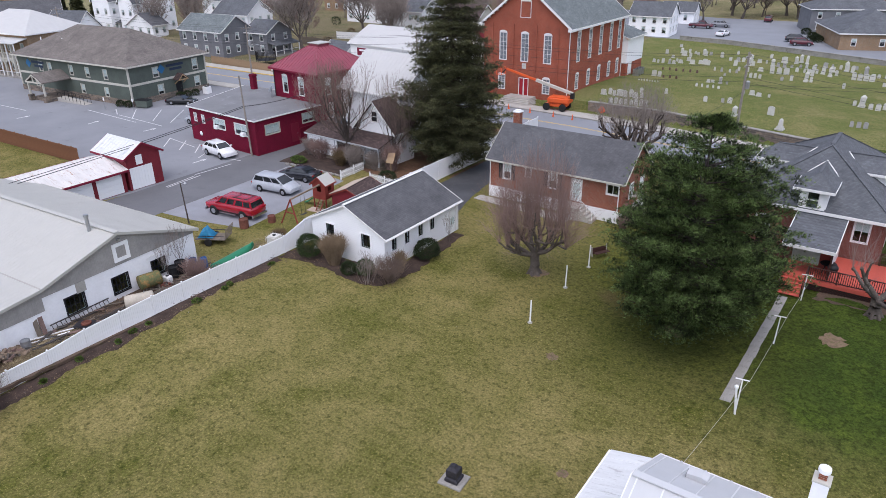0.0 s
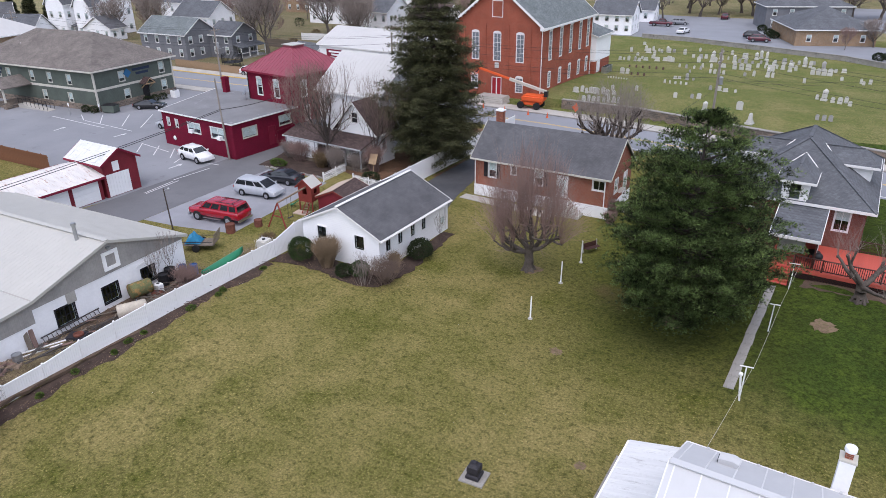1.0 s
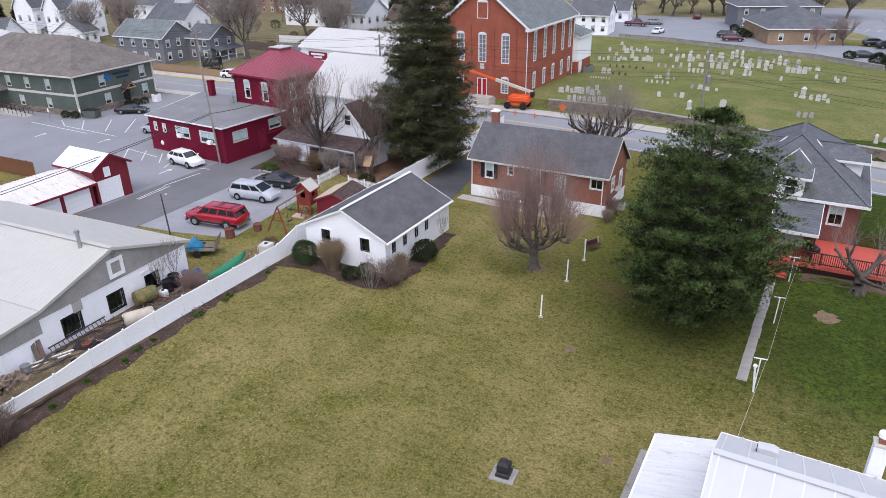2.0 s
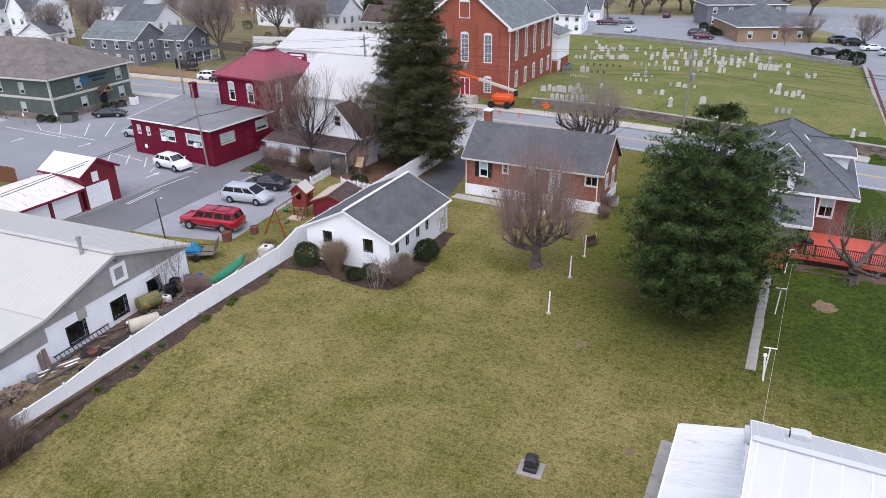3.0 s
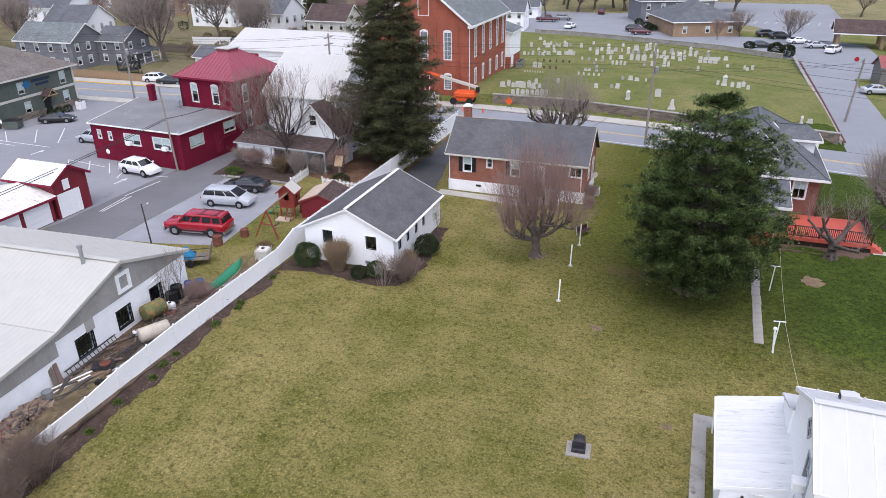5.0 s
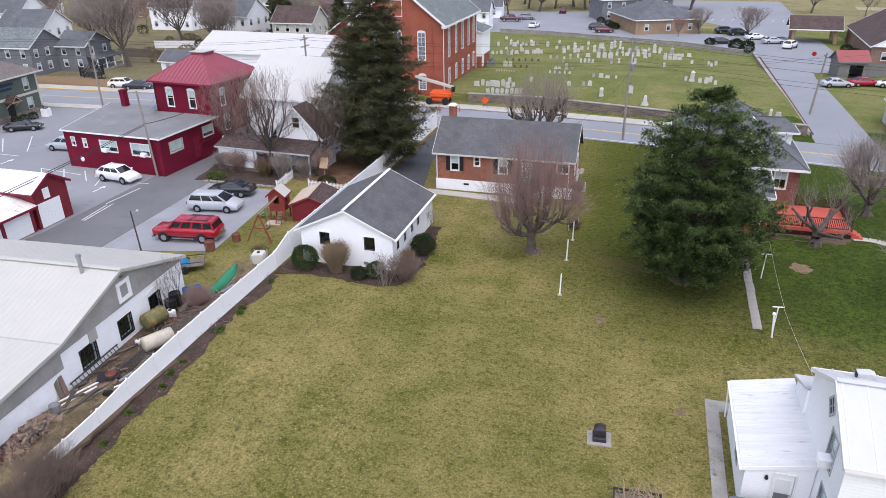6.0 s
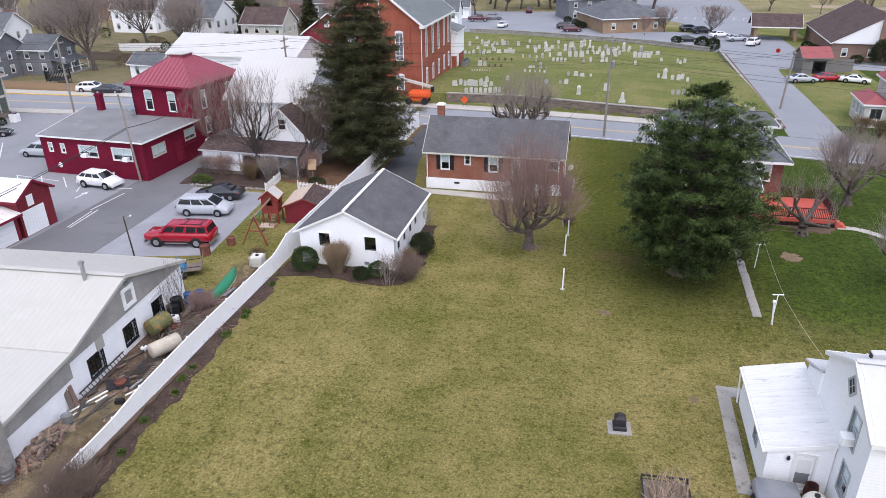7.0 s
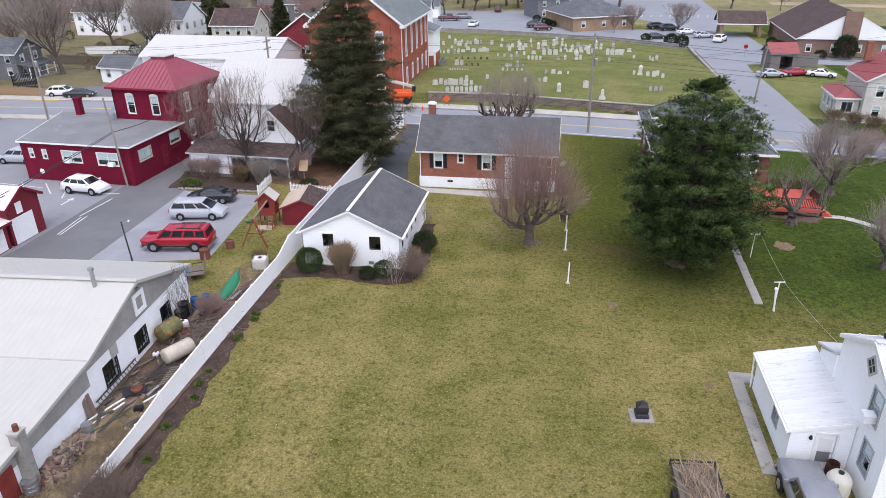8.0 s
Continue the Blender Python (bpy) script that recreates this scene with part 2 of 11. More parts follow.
M_ASPH_D = surf("asphalt_dark", (0.15, 0.15, 0.157), 0.9, 0.12, 0.2, 22.0, 0.4, stain=(0.13, 0.13, 0.135), stain_at=0.55)
M_ASPH_B = surf("asphalt_sealed", (0.075, 0.077, 0.083), 0.75, 0.25, 0.35, 18.0, 0.4, stain=(0.09, 0.09, 0.095), stain_at=0.55)
M_GRAVEL = surf("grey_gravel", (0.27, 0.275, 0.295), 0.95, 0.12, 0.35, 30.0, 0.9)
M_ROAD = surf("street_asphalt", (0.24, 0.25, 0.27), 0.9, 0.08, 0.15, 20.0, 0.3)
M_CONC = surf("concrete", (0.42, 0.4, 0.36), 0.9, 0.14, 0.5, 18.0, 0.3, stain=(0.28, 0.26, 0.23))
M_CONC_D = surf("old_concrete", (0.31, 0.295, 0.27), 0.95, 0.2, 0.8, 16.0, 0.4, stain=(0.15, 0.14, 0.11), stain_at=0.56)
M_LINE = surf("road_paint_white", (0.6, 0.6, 0.6), 0.8, 0.1, 1.0, 14.0, 0.1, stain=(0.25, 0.25, 0.26), stain_at=0.6)
M_LINE_Y = surf("road_paint_yellow", (0.6, 0.42, 0.12), 0.8, 0.1, 1.0, 14.0, 0.1)
M_MULCH = surf("bark_mulch", (0.062, 0.042, 0.033), 1.0, 0.4, 1.2, 16.0, 1.0, stain=(0.16, 0.12, 0.08), stain_at=0.6)
M_DIRT = surf("bare_dirt", (0.115, 0.08, 0.058), 1.0, 0.3, 0.8, 12.0, 1.0, stain=(0.08, 0.07, 0.03), stain_at=0.55)
M_CHIPS = surf("wood_chips_and_soil", (0.2, 0.14, 0.09), 1.0, 0.3, 2.5, 14.0, 1.0, stain=(0.12, 0.12, 0.04), stain_at=0.52)
M_NEEDLE = surf("fallen_needles", (0.15, 0.085, 0.05), 1.0, 0.3, 0.7, 14.0, 0.8, stain=(0.07, 0.07, 0.025), stain_at=0.58)
M_VINYL = surf("white_vinyl", (0.88, 0.88, 0.88), 0.45, 0.03, 0.5, 3.0, 0.03, stain=(0.62, 0.62, 0.58), stain_at=0.68)
M_WHITE = surf("white_paint", (0.85, 0.85, 0.84), 0.6, 0.05, 0.6, 6.0, 0.08)
M_TRIM = surf("white_trim", (0.78, 0.77, 0.75), 0.6, 0.06, 0.9, 8.0, 0.05)
M_CREAM = surf("cream_trim", (0.55, 0.53, 0.46), 0.6, 0.06, 0.9, 8.0, 0.05)
M_SIDW = siding_mat("white_siding", (0.93, 0.935, 0.94), 0.16, var=0.03, dirt=0.04)
M_SIDV = siding_mat("white_vertical_siding", (0.8, 0.8, 0.8), 0.3, True)
M_BLOCKW = surf("whitewashed_block", (0.87, 0.87, 0.87), 0.85, 0.06, 0.7, 5.0, 0.3, stain=(0.55, 0.53, 0.5), stain_at=0.68)
M_CREAMSID = siding_mat("cream_siding", (0.62, 0.6, 0.54), 0.16)
M_TAUPE = siding_mat("taupe_ribbed_metal", (0.35, 0.335, 0.315), 0.25, True)
M_GREYSID = siding_mat("grey_siding", (0.2, 0.205, 0.22), 0.16)
M_GREEN = siding_mat("sage_green_siding", (0.105, 0.125, 0.105), 0.18)
M_MAROON = brick_mat("maroon_painted_brick", (0.19, 0.009, 0.034), (0.165, 0.008, 0.03), (0.14, 0.008, 0.026))
M_MARBOARD = surf("maroon_paint", (0.2, 0.012, 0.035), 0.6, 0.12, 0.8, 8.0, 0.1)
M_REDWOOD = siding_mat("red_barn_boards", (0.19, 0.02, 0.03), 0.2, True)
M_BRICK = brick_mat("orange_red_brick", (0.33, 0.1, 0.055), (0.24, 0.07, 0.042), (0.33, 0.25, 0.2))
M_BRICKD = brick_mat("dark_red_brick", (0.22, 0.07, 0.052), (0.16, 0.052, 0.042), (0.28, 0.21, 0.18))
M_BRICKC = brick_mat("church_brick", (0.36, 0.095, 0.055), (0.3, 0.078, 0.047), (0.34, 0.16, 0.11))
M_BRICKT = brick_mat("tan_brick", (0.36, 0.24, 0.14), (0.3, 0.2, 0.12), (0.35, 0.3, 0.24))
M_BRICKP = brick_mat("pink_brown_brick", (0.27, 0.165, 0.125), (0.22, 0.135, 0.105), (0.3, 0.24, 0.2))
M_BRICKW = brick_mat("brick_paving", (0.12, 0.05, 0.047), (0.09, 0.04, 0.04), (0.16, 0.12, 0.1))
M_STONE = brick_mat("rubble_stone", (0.25, 0.2, 0.155), (0.12, 0.105, 0.095), (0.3, 0.27, 0.24), 0.55, 0.24)
M_SHING = shingle_mat("dark_grey_shingle", (0.108, 0.108, 0.114), var=0.1)
M_SHING_L = shingle_mat("slate_grey_shingle", (0.118, 0.124, 0.134), var=0.14)
M_SHING_B = shingle_mat("brown_grey_shingle", (0.17, 0.15, 0.135), var=0.15)
M_SHING_BR = shingle_mat("brown_shingle", (0.085, 0.06, 0.055))
M_SHING_G = shingle_mat("grey_green_shingle", (0.16, 0.18, 0.18))
M_FLAT = surf("flat_roof_felt", (0.2, 0.2, 0.205), 0.8, 0.14, 0.25, 9.0, 0.2, stain=(0.3, 0.3, 0.31), stain_at=0.6)
M_MROOF = metal_roof_mat("pale_grey_ribbed_roof", (0.46, 0.45, 0.41), None, 0.6, 0.5, mott=0.06)
M_MROOF_W = metal_roof_mat("white_painted_tin", (0.66, 0.665, 0.66), (0.36, 0.35, 0.345), 0.57, 0.5, (0.35, 3.0, 1))
M_MROOF_N = metal_roof_mat("bright_white_tin", (0.52, 0.525, 0.53), (0.42, 0.42, 0.42), 0.66, 0.8, (1.2, 0.5, 1), mott=0.06)
M_MROOF_H = metal_roof_mat("dulled_white_tin", (0.5, 0.495, 0.48), (0.4, 0.39, 0.375), 0.66, 0.75, (0.6, 1.5, 1), mott=0.06)
M_MROOF_R = metal_roof_mat("crimson_standing_seam", (0.27, 0.06, 0.085), None, 0.6, 0.4)
M_MROOF_RU = metal_roof_mat("rusty_tin", (0.68, 0.65, 0.62), (0.33, 0.17, 0.09), 0.56, 0.6, (0.5, 2, 1))
M_MROOF_RR = metal_roof_mat("faded_red_tin", (0.27, 0.065, 0.065), (0.33, 0.2, 0.18), 0.6, 0.55)
M_GLASS = glass_mat("window_glass")
M_LEADED = surf("pale_leaded_glass", (0.2, 0.22, 0.24), 0.25, 0.3, 2.0, 9.0, 0.1, spec=0.6)
# near-black colour that stands in for the shade inside rooms
M_DARKIN = surf("painted_room_shade", (0.03, 0.03, 0.032), 0.9, 0.2)
M_BLIND = surf("window_blind", (0.72, 0.72, 0.7), 0.7, 0.05)
M_BLACK = surf("black_paint", (0.018, 0.018, 0.02), 0.5, 0.2)
M_RUBBER = surf("tyre_rubber", (0.02, 0.02, 0.02), 0.85, 0.15)
M_STEEL = surf("galvanised_steel", (0.42, 0.43, 0.44), 0.4, 0.12, 2.0, 12.0, 0.1, metal=0.8)
M_CHROME = surf("alloy", (0.5, 0.5, 0.52), 0.3, 0.05, metal=0.9)
M_POLE = surf("weathered_pole_wood", (0.27, 0.24, 0.21), 0.95, 0.2, 1.0, 20.0, 0.5)
M_WOOD = surf("grey_weathered_wood", (0.2, 0.165, 0.13), 0.95, 0.25, 1.2, 15.0, 0.5, island=0.25)
M_WOODN = surf("new_wood", (0.42, 0.29, 0.17), 0.85, 0.15, 1.2, 15.0, 0.3, island=0.15)
M_WOODR = surf("red_stained_wood", (0.22, 0.04, 0.03), 0.8, 0.2, 1.0, 12.0, 0.3)
M_WOODB = surf("brown_stained_fence", (0.2, 0.09, 0.045), 0.85, 0.2, 1.0, 12.0, 0.3, island=0.2)
M_WOODT = surf("tan_fence_wood", (0.36, 0.25, 0.15), 0.85, 0.2, 1.0, 12.0, 0.3, island=0.15)
M_DECK = surf("salmon_red_deck_paint", (0.5, 0.1, 0.07), 0.6, 0.1, 0.8, 9.0, 0.1)
M_BARK = surf("grey_brown_bark", (0.12, 0.1, 0.085), 1.0, 0.3, 2.0, 14.0, 0.9)
M_BARK_D = surf("dark_bark", (0.075, 0.06, 0.052), 1.0, 0.3, 2.0, 14.0, 0.9)
M_BARK_P = surf("pale_bark", (0.17, 0.145, 0.12), 1.0, 0.3, 2.0, 14.0, 0.9)
M_TWIG = surf("red_brown_twigs", (0.27, 0.185, 0.16), 1.0, 0.2, 1.0, 6.0, 0.2)
M_TWIG_G = surf("grey_twigs", (0.26, 0.22, 0.195), 1.0, 0.2, 1.0, 6.0, 0.2)
M_TWIG_T = surf("tan_twigs", (0.25, 0.185, 0.12), 1.0, 0.25, 1.0, 6.0, 0.2)
M_TWIG_B = surf("brown_twigs", (0.17, 0.125, 0.1), 1.0, 0.25, 1.0, 6.0, 0.2)
M_RUST = surf("rust", (0.17, 0.065, 0.045), 0.9, 0.3, 2.0, 12.0, 0.4)
# uneven needle tone, plus lit clumps and dark gaps put into the colour
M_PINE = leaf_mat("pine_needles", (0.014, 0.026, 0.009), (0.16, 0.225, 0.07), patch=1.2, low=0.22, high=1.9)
M_SPRUCE = leaf_mat("spruce_needles", (0.034, 0.042, 0.022), (0.2, 0.2, 0.095), patch=0.6, low=0.6, high=1.4)
M_BOX = leaf_mat("boxwood_leaves", (0.02, 0.045, 0.012), (0.07, 0.11, 0.03))
M_YEW = leaf_mat("evergreen_shrub", (0.018, 0.03, 0.012), (0.05, 0.07, 0.025))
M_STRAW = leaf_mat("dry_stems", (0.11, 0.08, 0.045), (0.27, 0.19, 0.1))
M_HERB = leaf_mat("spring_plants", (0.05, 0.09, 0.015), (0.14, 0.2, 0.04))
M_GRAVE = surf("pale_gravestone", (0.54, 0.53, 0.49), 0.8, 0.12, 1.5, 9.0, 0.3, stain=(0.35, 0.34, 0.3))
M_GRAVE_G = surf("grey_gravestone", (0.36, 0.35, 0.34), 0.7, 0.15, 1.5, 9.0, 0.3)
M_GRAVE_D = surf("brown_gravestone", (0.14, 0.09, 0.075), 0.6, 0.15, 1.5, 9.0, 0.3)


# ---- building helpers ----
def box(bm, x0, x1, y0, y1, z0, z1, m=None):
    v = [bm.verts.new(p if m is None else m @ Vector(p)) for p in
         ((x0, y0, z0), (x1, y0, z0), (x1, y1, z0), (x0, y1, z0), (x0, y0, z1), (x1, y0, z1), (x1, y1, z1), (x0, y1, z1))]
    for f in ((0, 3, 2, 1), (4, 5, 6, 7), (0, 1, 5, 4), (1, 2, 6, 5), (2, 3, 7, 6), (3, 0, 4, 7)):
        bm.faces.new([v[i] for i in f])


def beam(bm, a, b, w, h=None):
    """A bar of rectangular section from a to b."""
    a, b = Vector(a), Vector(b)
    n = (b - a)
    m = Matrix.Translation(a) @ n.to_track_quat('X', 'Z').to_matrix().to_4x4()
    h = w if h is None else h
    box(bm, 0, n.length, -w / 2, w / 2, -h / 2, h / 2, m)


def rod(bm, a, b, r0, r1=None, n=8, caps=True):
    a, b = Vector(a), Vector(b)
    r1 = r0 if r1 is None else r1
    q = (b - a).to_track_quat('Z', 'X')
    rings = []
    for p, r in ((a, r0), (b, r1)):
        rings.append([bm.verts.new(p + q @ Vector((r * math.cos(2 * math.pi * i / n), r * math.sin(2 * math.pi * i / n), 0))) for i in range(n)])
    for i in range(n):
        bm.faces.new((rings[0][i], rings[0][(i + 1) % n], rings[1][(i + 1) % n], rings[1][i]))
    if caps:
        bm.faces.new(rings[0][::-1])
        bm.faces.new(rings[1])


BARS = {}


def bar(name, a, b, w, h, material, parent, label=""):
    """A straight bar as a part of its own; alike bars share one unit mesh."""
    if (name, material.name) not in BARS:
        ub = bmesh.new()
        box(ub, 0, 1, -0.5, 0.5, -0.5, 0.5)
        BARS[(name, material.name)] = mesh_of(name, ub, material)
    a, b = Vector(a), Vector(b)
    n = b - a
    ob = new(name, BARS[(name, material.name)])
    ob.parent = parent
    ob.matrix_local = Matrix.Translation(a) @ n.to_track_quat('X', 'Z').to_matrix().to_4x4() @ Matrix.Diagonal((n.length, w, h, 1))
    return tagged(ob, label)


def lathe(bm, rows, n=12, m=None):
    """Rows of (radius, z) turned round z, closed at both ends."""
    rings = []
    for r, z in rows:
        ring = []
        for i in range(n):
            p = Vector((r * math.cos(2 * math.pi * i / n), r * math.sin(2 * math.pi * i / n), z))
            ring.append(bm.verts.new(p if m is None else m @ p))
        rings.append(ring)
    for a, b in zip(rings, rings[1:]):
        for i in range(n):
            bm.faces.new((a[i], a[(i + 1) % n], b[(i + 1) % n], b[i]))
    bm.faces.new(rings[0][::-1])
    bm.faces.new(rings[-1])


def prism(bm, pts, y0, y1, m=None):
    """A polygon in x and z, drawn out from y0 to y1."""
    f = [bm.verts.new(Vector((x, y0, z)) if m is None else m @ Vector((x, y0, z))) for x, z in pts]
    b = [bm.verts.new(Vector((x, y1, z)) if m is None else m @ Vector((x, y1, z))) for x, z in pts]
    bm.faces.new(f)
    bm.faces.new(b[::-1])
    n = len(pts)
    for i in range(n):
        bm.faces.new((f[(i + 1) % n], f[i], b[i], b[(i + 1) % n]))


def mesh_of(name, bm, material, smooth=False):
    bmesh.ops.recalc_face_normals(bm, faces=bm.faces)
    me = bpy.data.meshes.new(name)
    bm.to_mesh(me)
    bm.free()
    me.materials.append(material)
    if smooth:
        me.polygons.foreach_set("use_smooth", [True] * len(me.polygons))
    return me


def part(name, bm, material, parent=None, label="", smooth=False, at=None):
    me = bm if isinstance(bm, bpy.types.Mesh) else mesh_of(name, bm, material, smooth)
    ob = new(name, me)
    if parent is not None:
        ob.parent = parent
    if at is not None:
        ob.matrix_local = at
    return tagged(ob, label)


def raw_mesh(name, verts, faces, material, smooth=False):
    me = bpy.data.meshes.new(name)
    me.from_pydata(verts, [], faces)
    me.materials.append(material)
    if smooth:
        me.polygons.foreach_set("use_smooth", [True] * len(me.polygons))
    return me


def thing(name, x, y, z, rot, label, category, group=""):
    e = new(name)
    e.empty_display_size = 0.3
    e.matrix_world = pose(x, y, z, 0, 0, rot)
    return tagged(e, label, category, group)


def setting(name, bm, material, label="", smooth=False):
    ob = part(name, bm, material, None, label, smooth)
    return tagged(ob, kind="structure")


# faces of a block: turn about z, and which half-size is its distance
FACES = {"S": 0, "E": 90, "N": 180, "W": 270}


def face_pose(face, w, d, u=0.0, z=0.0, out=0.0):
    dist = (d if face in "SN" else w) / 2 + out
    return pose(0, 0, 0, 0, 0, FACES[face]) @ pose(u, -dist, z)


def wall_mesh(length, z0, z1, holes, thick, gable=None):
    """A wall seen from -y, centred on x, outer side at y = 0, with openings cut through; gable: list of (x, z) that crown it."""
    xs = sorted({-length / 2, length / 2, *[h[0] - h[2] / 2 for h in holes], *[h[0] + h[2] / 2 for h in holes]})
    zs = sorted({z0, z1, *[h[1] for h in holes], *[h[1] + h[3] for h in holes]})
    xs = [x for x in xs if -length / 2 - 1e-6 <= x <= length / 2 + 1e-6]
    zs = [z for z in zs if z0 - 1e-6 <= z <= z1 + 1e-6]
    xs = [x for i, x in enumerate(xs) if i == 0 or x - xs[i - 1] > 1e-3]
    zs = [z for i, z in enumerate(zs) if i == 0 or z - zs[i - 1] > 1e-3]
    bm = bmesh.new()
    cache = {}

    def vert(x, y, z):
        k = (round(x, 4), round(y, 4), round(z, 4))
        if k not in cache:
            cache[k] = bm.verts.new(k)
        return cache[k]

    def solid(i, j):
        if i < 0 or j < 0 or i >= len(xs) - 1 or j >= len(zs) - 1:
            return False
        cx, cz = (xs[i] + xs[i + 1]) / 2, (zs[j] + zs[j + 1]) / 2
        return not any(abs(cx - h[0]) < h[2] / 2 and h[1] < cz < h[1] + h[3] for h in holes)

    for i in range(len(xs) - 1):
        for j in range(len(zs) - 1):
            if not solid(i, j):
                continue
            a, b, c, e = xs[i], xs[i + 1], zs[j], zs[j + 1]
            bm.faces.new((vert(a, 0, c), vert(b, 0, c), vert(b, 0, e), vert(a, 0, e)))
            bm.faces.new((vert(a, thick, c), vert(a, thick, e), vert(b, thick, e), vert(b, thick, c)))
            for di, dj, p, q in ((-1, 0, (a, c), (a, e)), (1, 0, (b, e), (b, c)), (0, -1, (b, c), (a, c)), (0, 1, (a, e), (b, e))):
                if not solid(i + di, j + dj):
                    bm.faces.new((vert(p[0], 0, p[1]), vert(q[0], 0, q[1]), vert(q[0], thick, q[1]), vert(p[0], thick, p[1])))
    if gable:
        prism(bm, gable, 0, thick)
    return bm


WINDOWS = {}


def window(parent, face, w, d, u, z, ww, hh, trim=None, style="sash", blind=0.0, shutters=None, name="window", sash_paint=None):
    """A window in a wall of the block: surround, sash bars, pane and, where drawn, a blind."""
    trim = trim or M_TRIM
    sash_paint = sash_paint or trim
    key = (round(ww, 2), round(hh, 2), style, trim.name, sash_paint.name)
    if key not in WINDOWS:
        t = 0.09 if style != "thin" else 0.05
        nx, nz = {"grid": (2, 2), "slider": (2, 1), "tall": (2, 6), "sash": (1, 2), "arch": (1, 2)}.get(style, (1, 1))
        b, g = 0.05, 0.04
        cw, chh = (ww - 2 * b - (nx - 1) * g) / nx, (hh - 2 * b - (nz - 1) * g) / nz
        lights = [(-ww / 2 + b + cw / 2 + i * (cw + g), b + j * (chh + g), cw, chh) for i in range(nx) for j in range(nz)]
        surround = mesh_of("window", wall_mesh(ww + 2 * t, -t, hh + t, [(0, 0, ww, hh)], 0.13), trim)
        sash = mesh_of("sash", wall_mesh(ww, 0, hh, lights, 0.05), sash_paint)
        crown = None
        if style in ("tall", "arch"):
            bm = bmesh.new()
            rise = 0.28 if style == "tall" else 0.22
            prism(bm, [((ww / 2 + t) * math.cos(a * math.pi / 8), hh + t + 0.002 + rise * math.sin(a * math.pi / 8)) for a in range(9)], -0.05, 0.03)
            crown = mesh_of("window_head", bm, trim)
        bp = bmesh.new()
        box(bp, -ww / 2 + 0.02, ww / 2 - 0.02, 0.055, 0.065, 0.02, hh - 0.02)
        WINDOWS[key] = (surround, sash, crown, mesh_of("pane", bp, M_LEADED if style == "tall" else M_GLASS))
    surround, sash, crown, pm = WINDOWS[key]
    win = part(name, surround, trim, parent, at=face_pose(face, w, d, u, z, 0.04))
    part("sash", sash, trim, win, at=pose(0, 0.07, 0))
    if crown:
        part("window_head", crown, trim, win)
    pn = part("pane", pm, M_GLASS, win, at=pose(0, 0.04, 0))
    pn.visible_shadow = False
    if blind:
        bb = bmesh.new()
        box(bb, -ww / 2 + 0.04, ww / 2 - 0.04, 0.125, 0.135, hh * (1 - blind), hh - 0.03)
        part("blind", bb, M_BLIND, win, "drawn white blind")
    if shutters:
        for s in (-1, 1):
            bs = bmesh.new()
            sw = ww * 0.5
            x0 = s * (ww / 2 + 0.1 + sw / 2) - sw / 2
            box(bs, x0, x0 + sw, -0.04, -0.005, -0.02, hh + 0.02)
            for k in range(8):
                zz = 0.08 + k * (hh - 0.15) / 8
                box(bs, x0 + 0.05, x0 + sw - 0.05, -0.055, -0.04, zz, zz + 0.06)
            part("shutter", bs, shutters, win, "black slatted shutter")
    return win


def door(parent, face, w, d, u, z, ww, hh, material, trim=None, glass=0.0, label=""):
    bm = bmesh.new()
    box(bm, -ww / 2, ww / 2, 0.03, 0.08, 0.0, hh)
    for k in range(2):
        for s in (-1, 1):
            zz = 0.15 + k * hh * 0.5
            box(bm, s * ww * 0.23 - ww * 0.16, s * ww * 0.23 + ww * 0.16, 0.015, 0.03, zz, zz + hh * 0.36)
    dr = part("door", bm, material, parent, label, at=face_pose(face, w, d, u, z))
    bf = bmesh.new()
    t = 0.1
    box(bf, -ww / 2 - t, -ww / 2, -0.04, 0.1, 0, hh + t)
    box(bf, ww / 2, ww / 2 + t, -0.04, 0.1, 0, hh + t)
    box(bf, -ww / 2, ww / 2, -0.04, 0.1, hh, hh + t)
    part("door_frame", bf, trim or M_TRIM, dr)
    if glass:
        bg2 = bmesh.new()
        box(bg2, -ww * 0.33, ww * 0.33, 0.0, 0.012, hh * 0.5 - hh * glass / 2, hh * 0.5 + hh * glass / 2)
        part("pane", bg2, M_GLASS, dr)
    bk = bmesh.new()
    lathe(bk, [(0.02, 0), (0.035, 0.02), (0.03, 0.05)], 8, pose(ww * 0.4, 0.02, hh * 0.46, 90))
    part("handle", bk, M_STEEL, dr)
    return dr


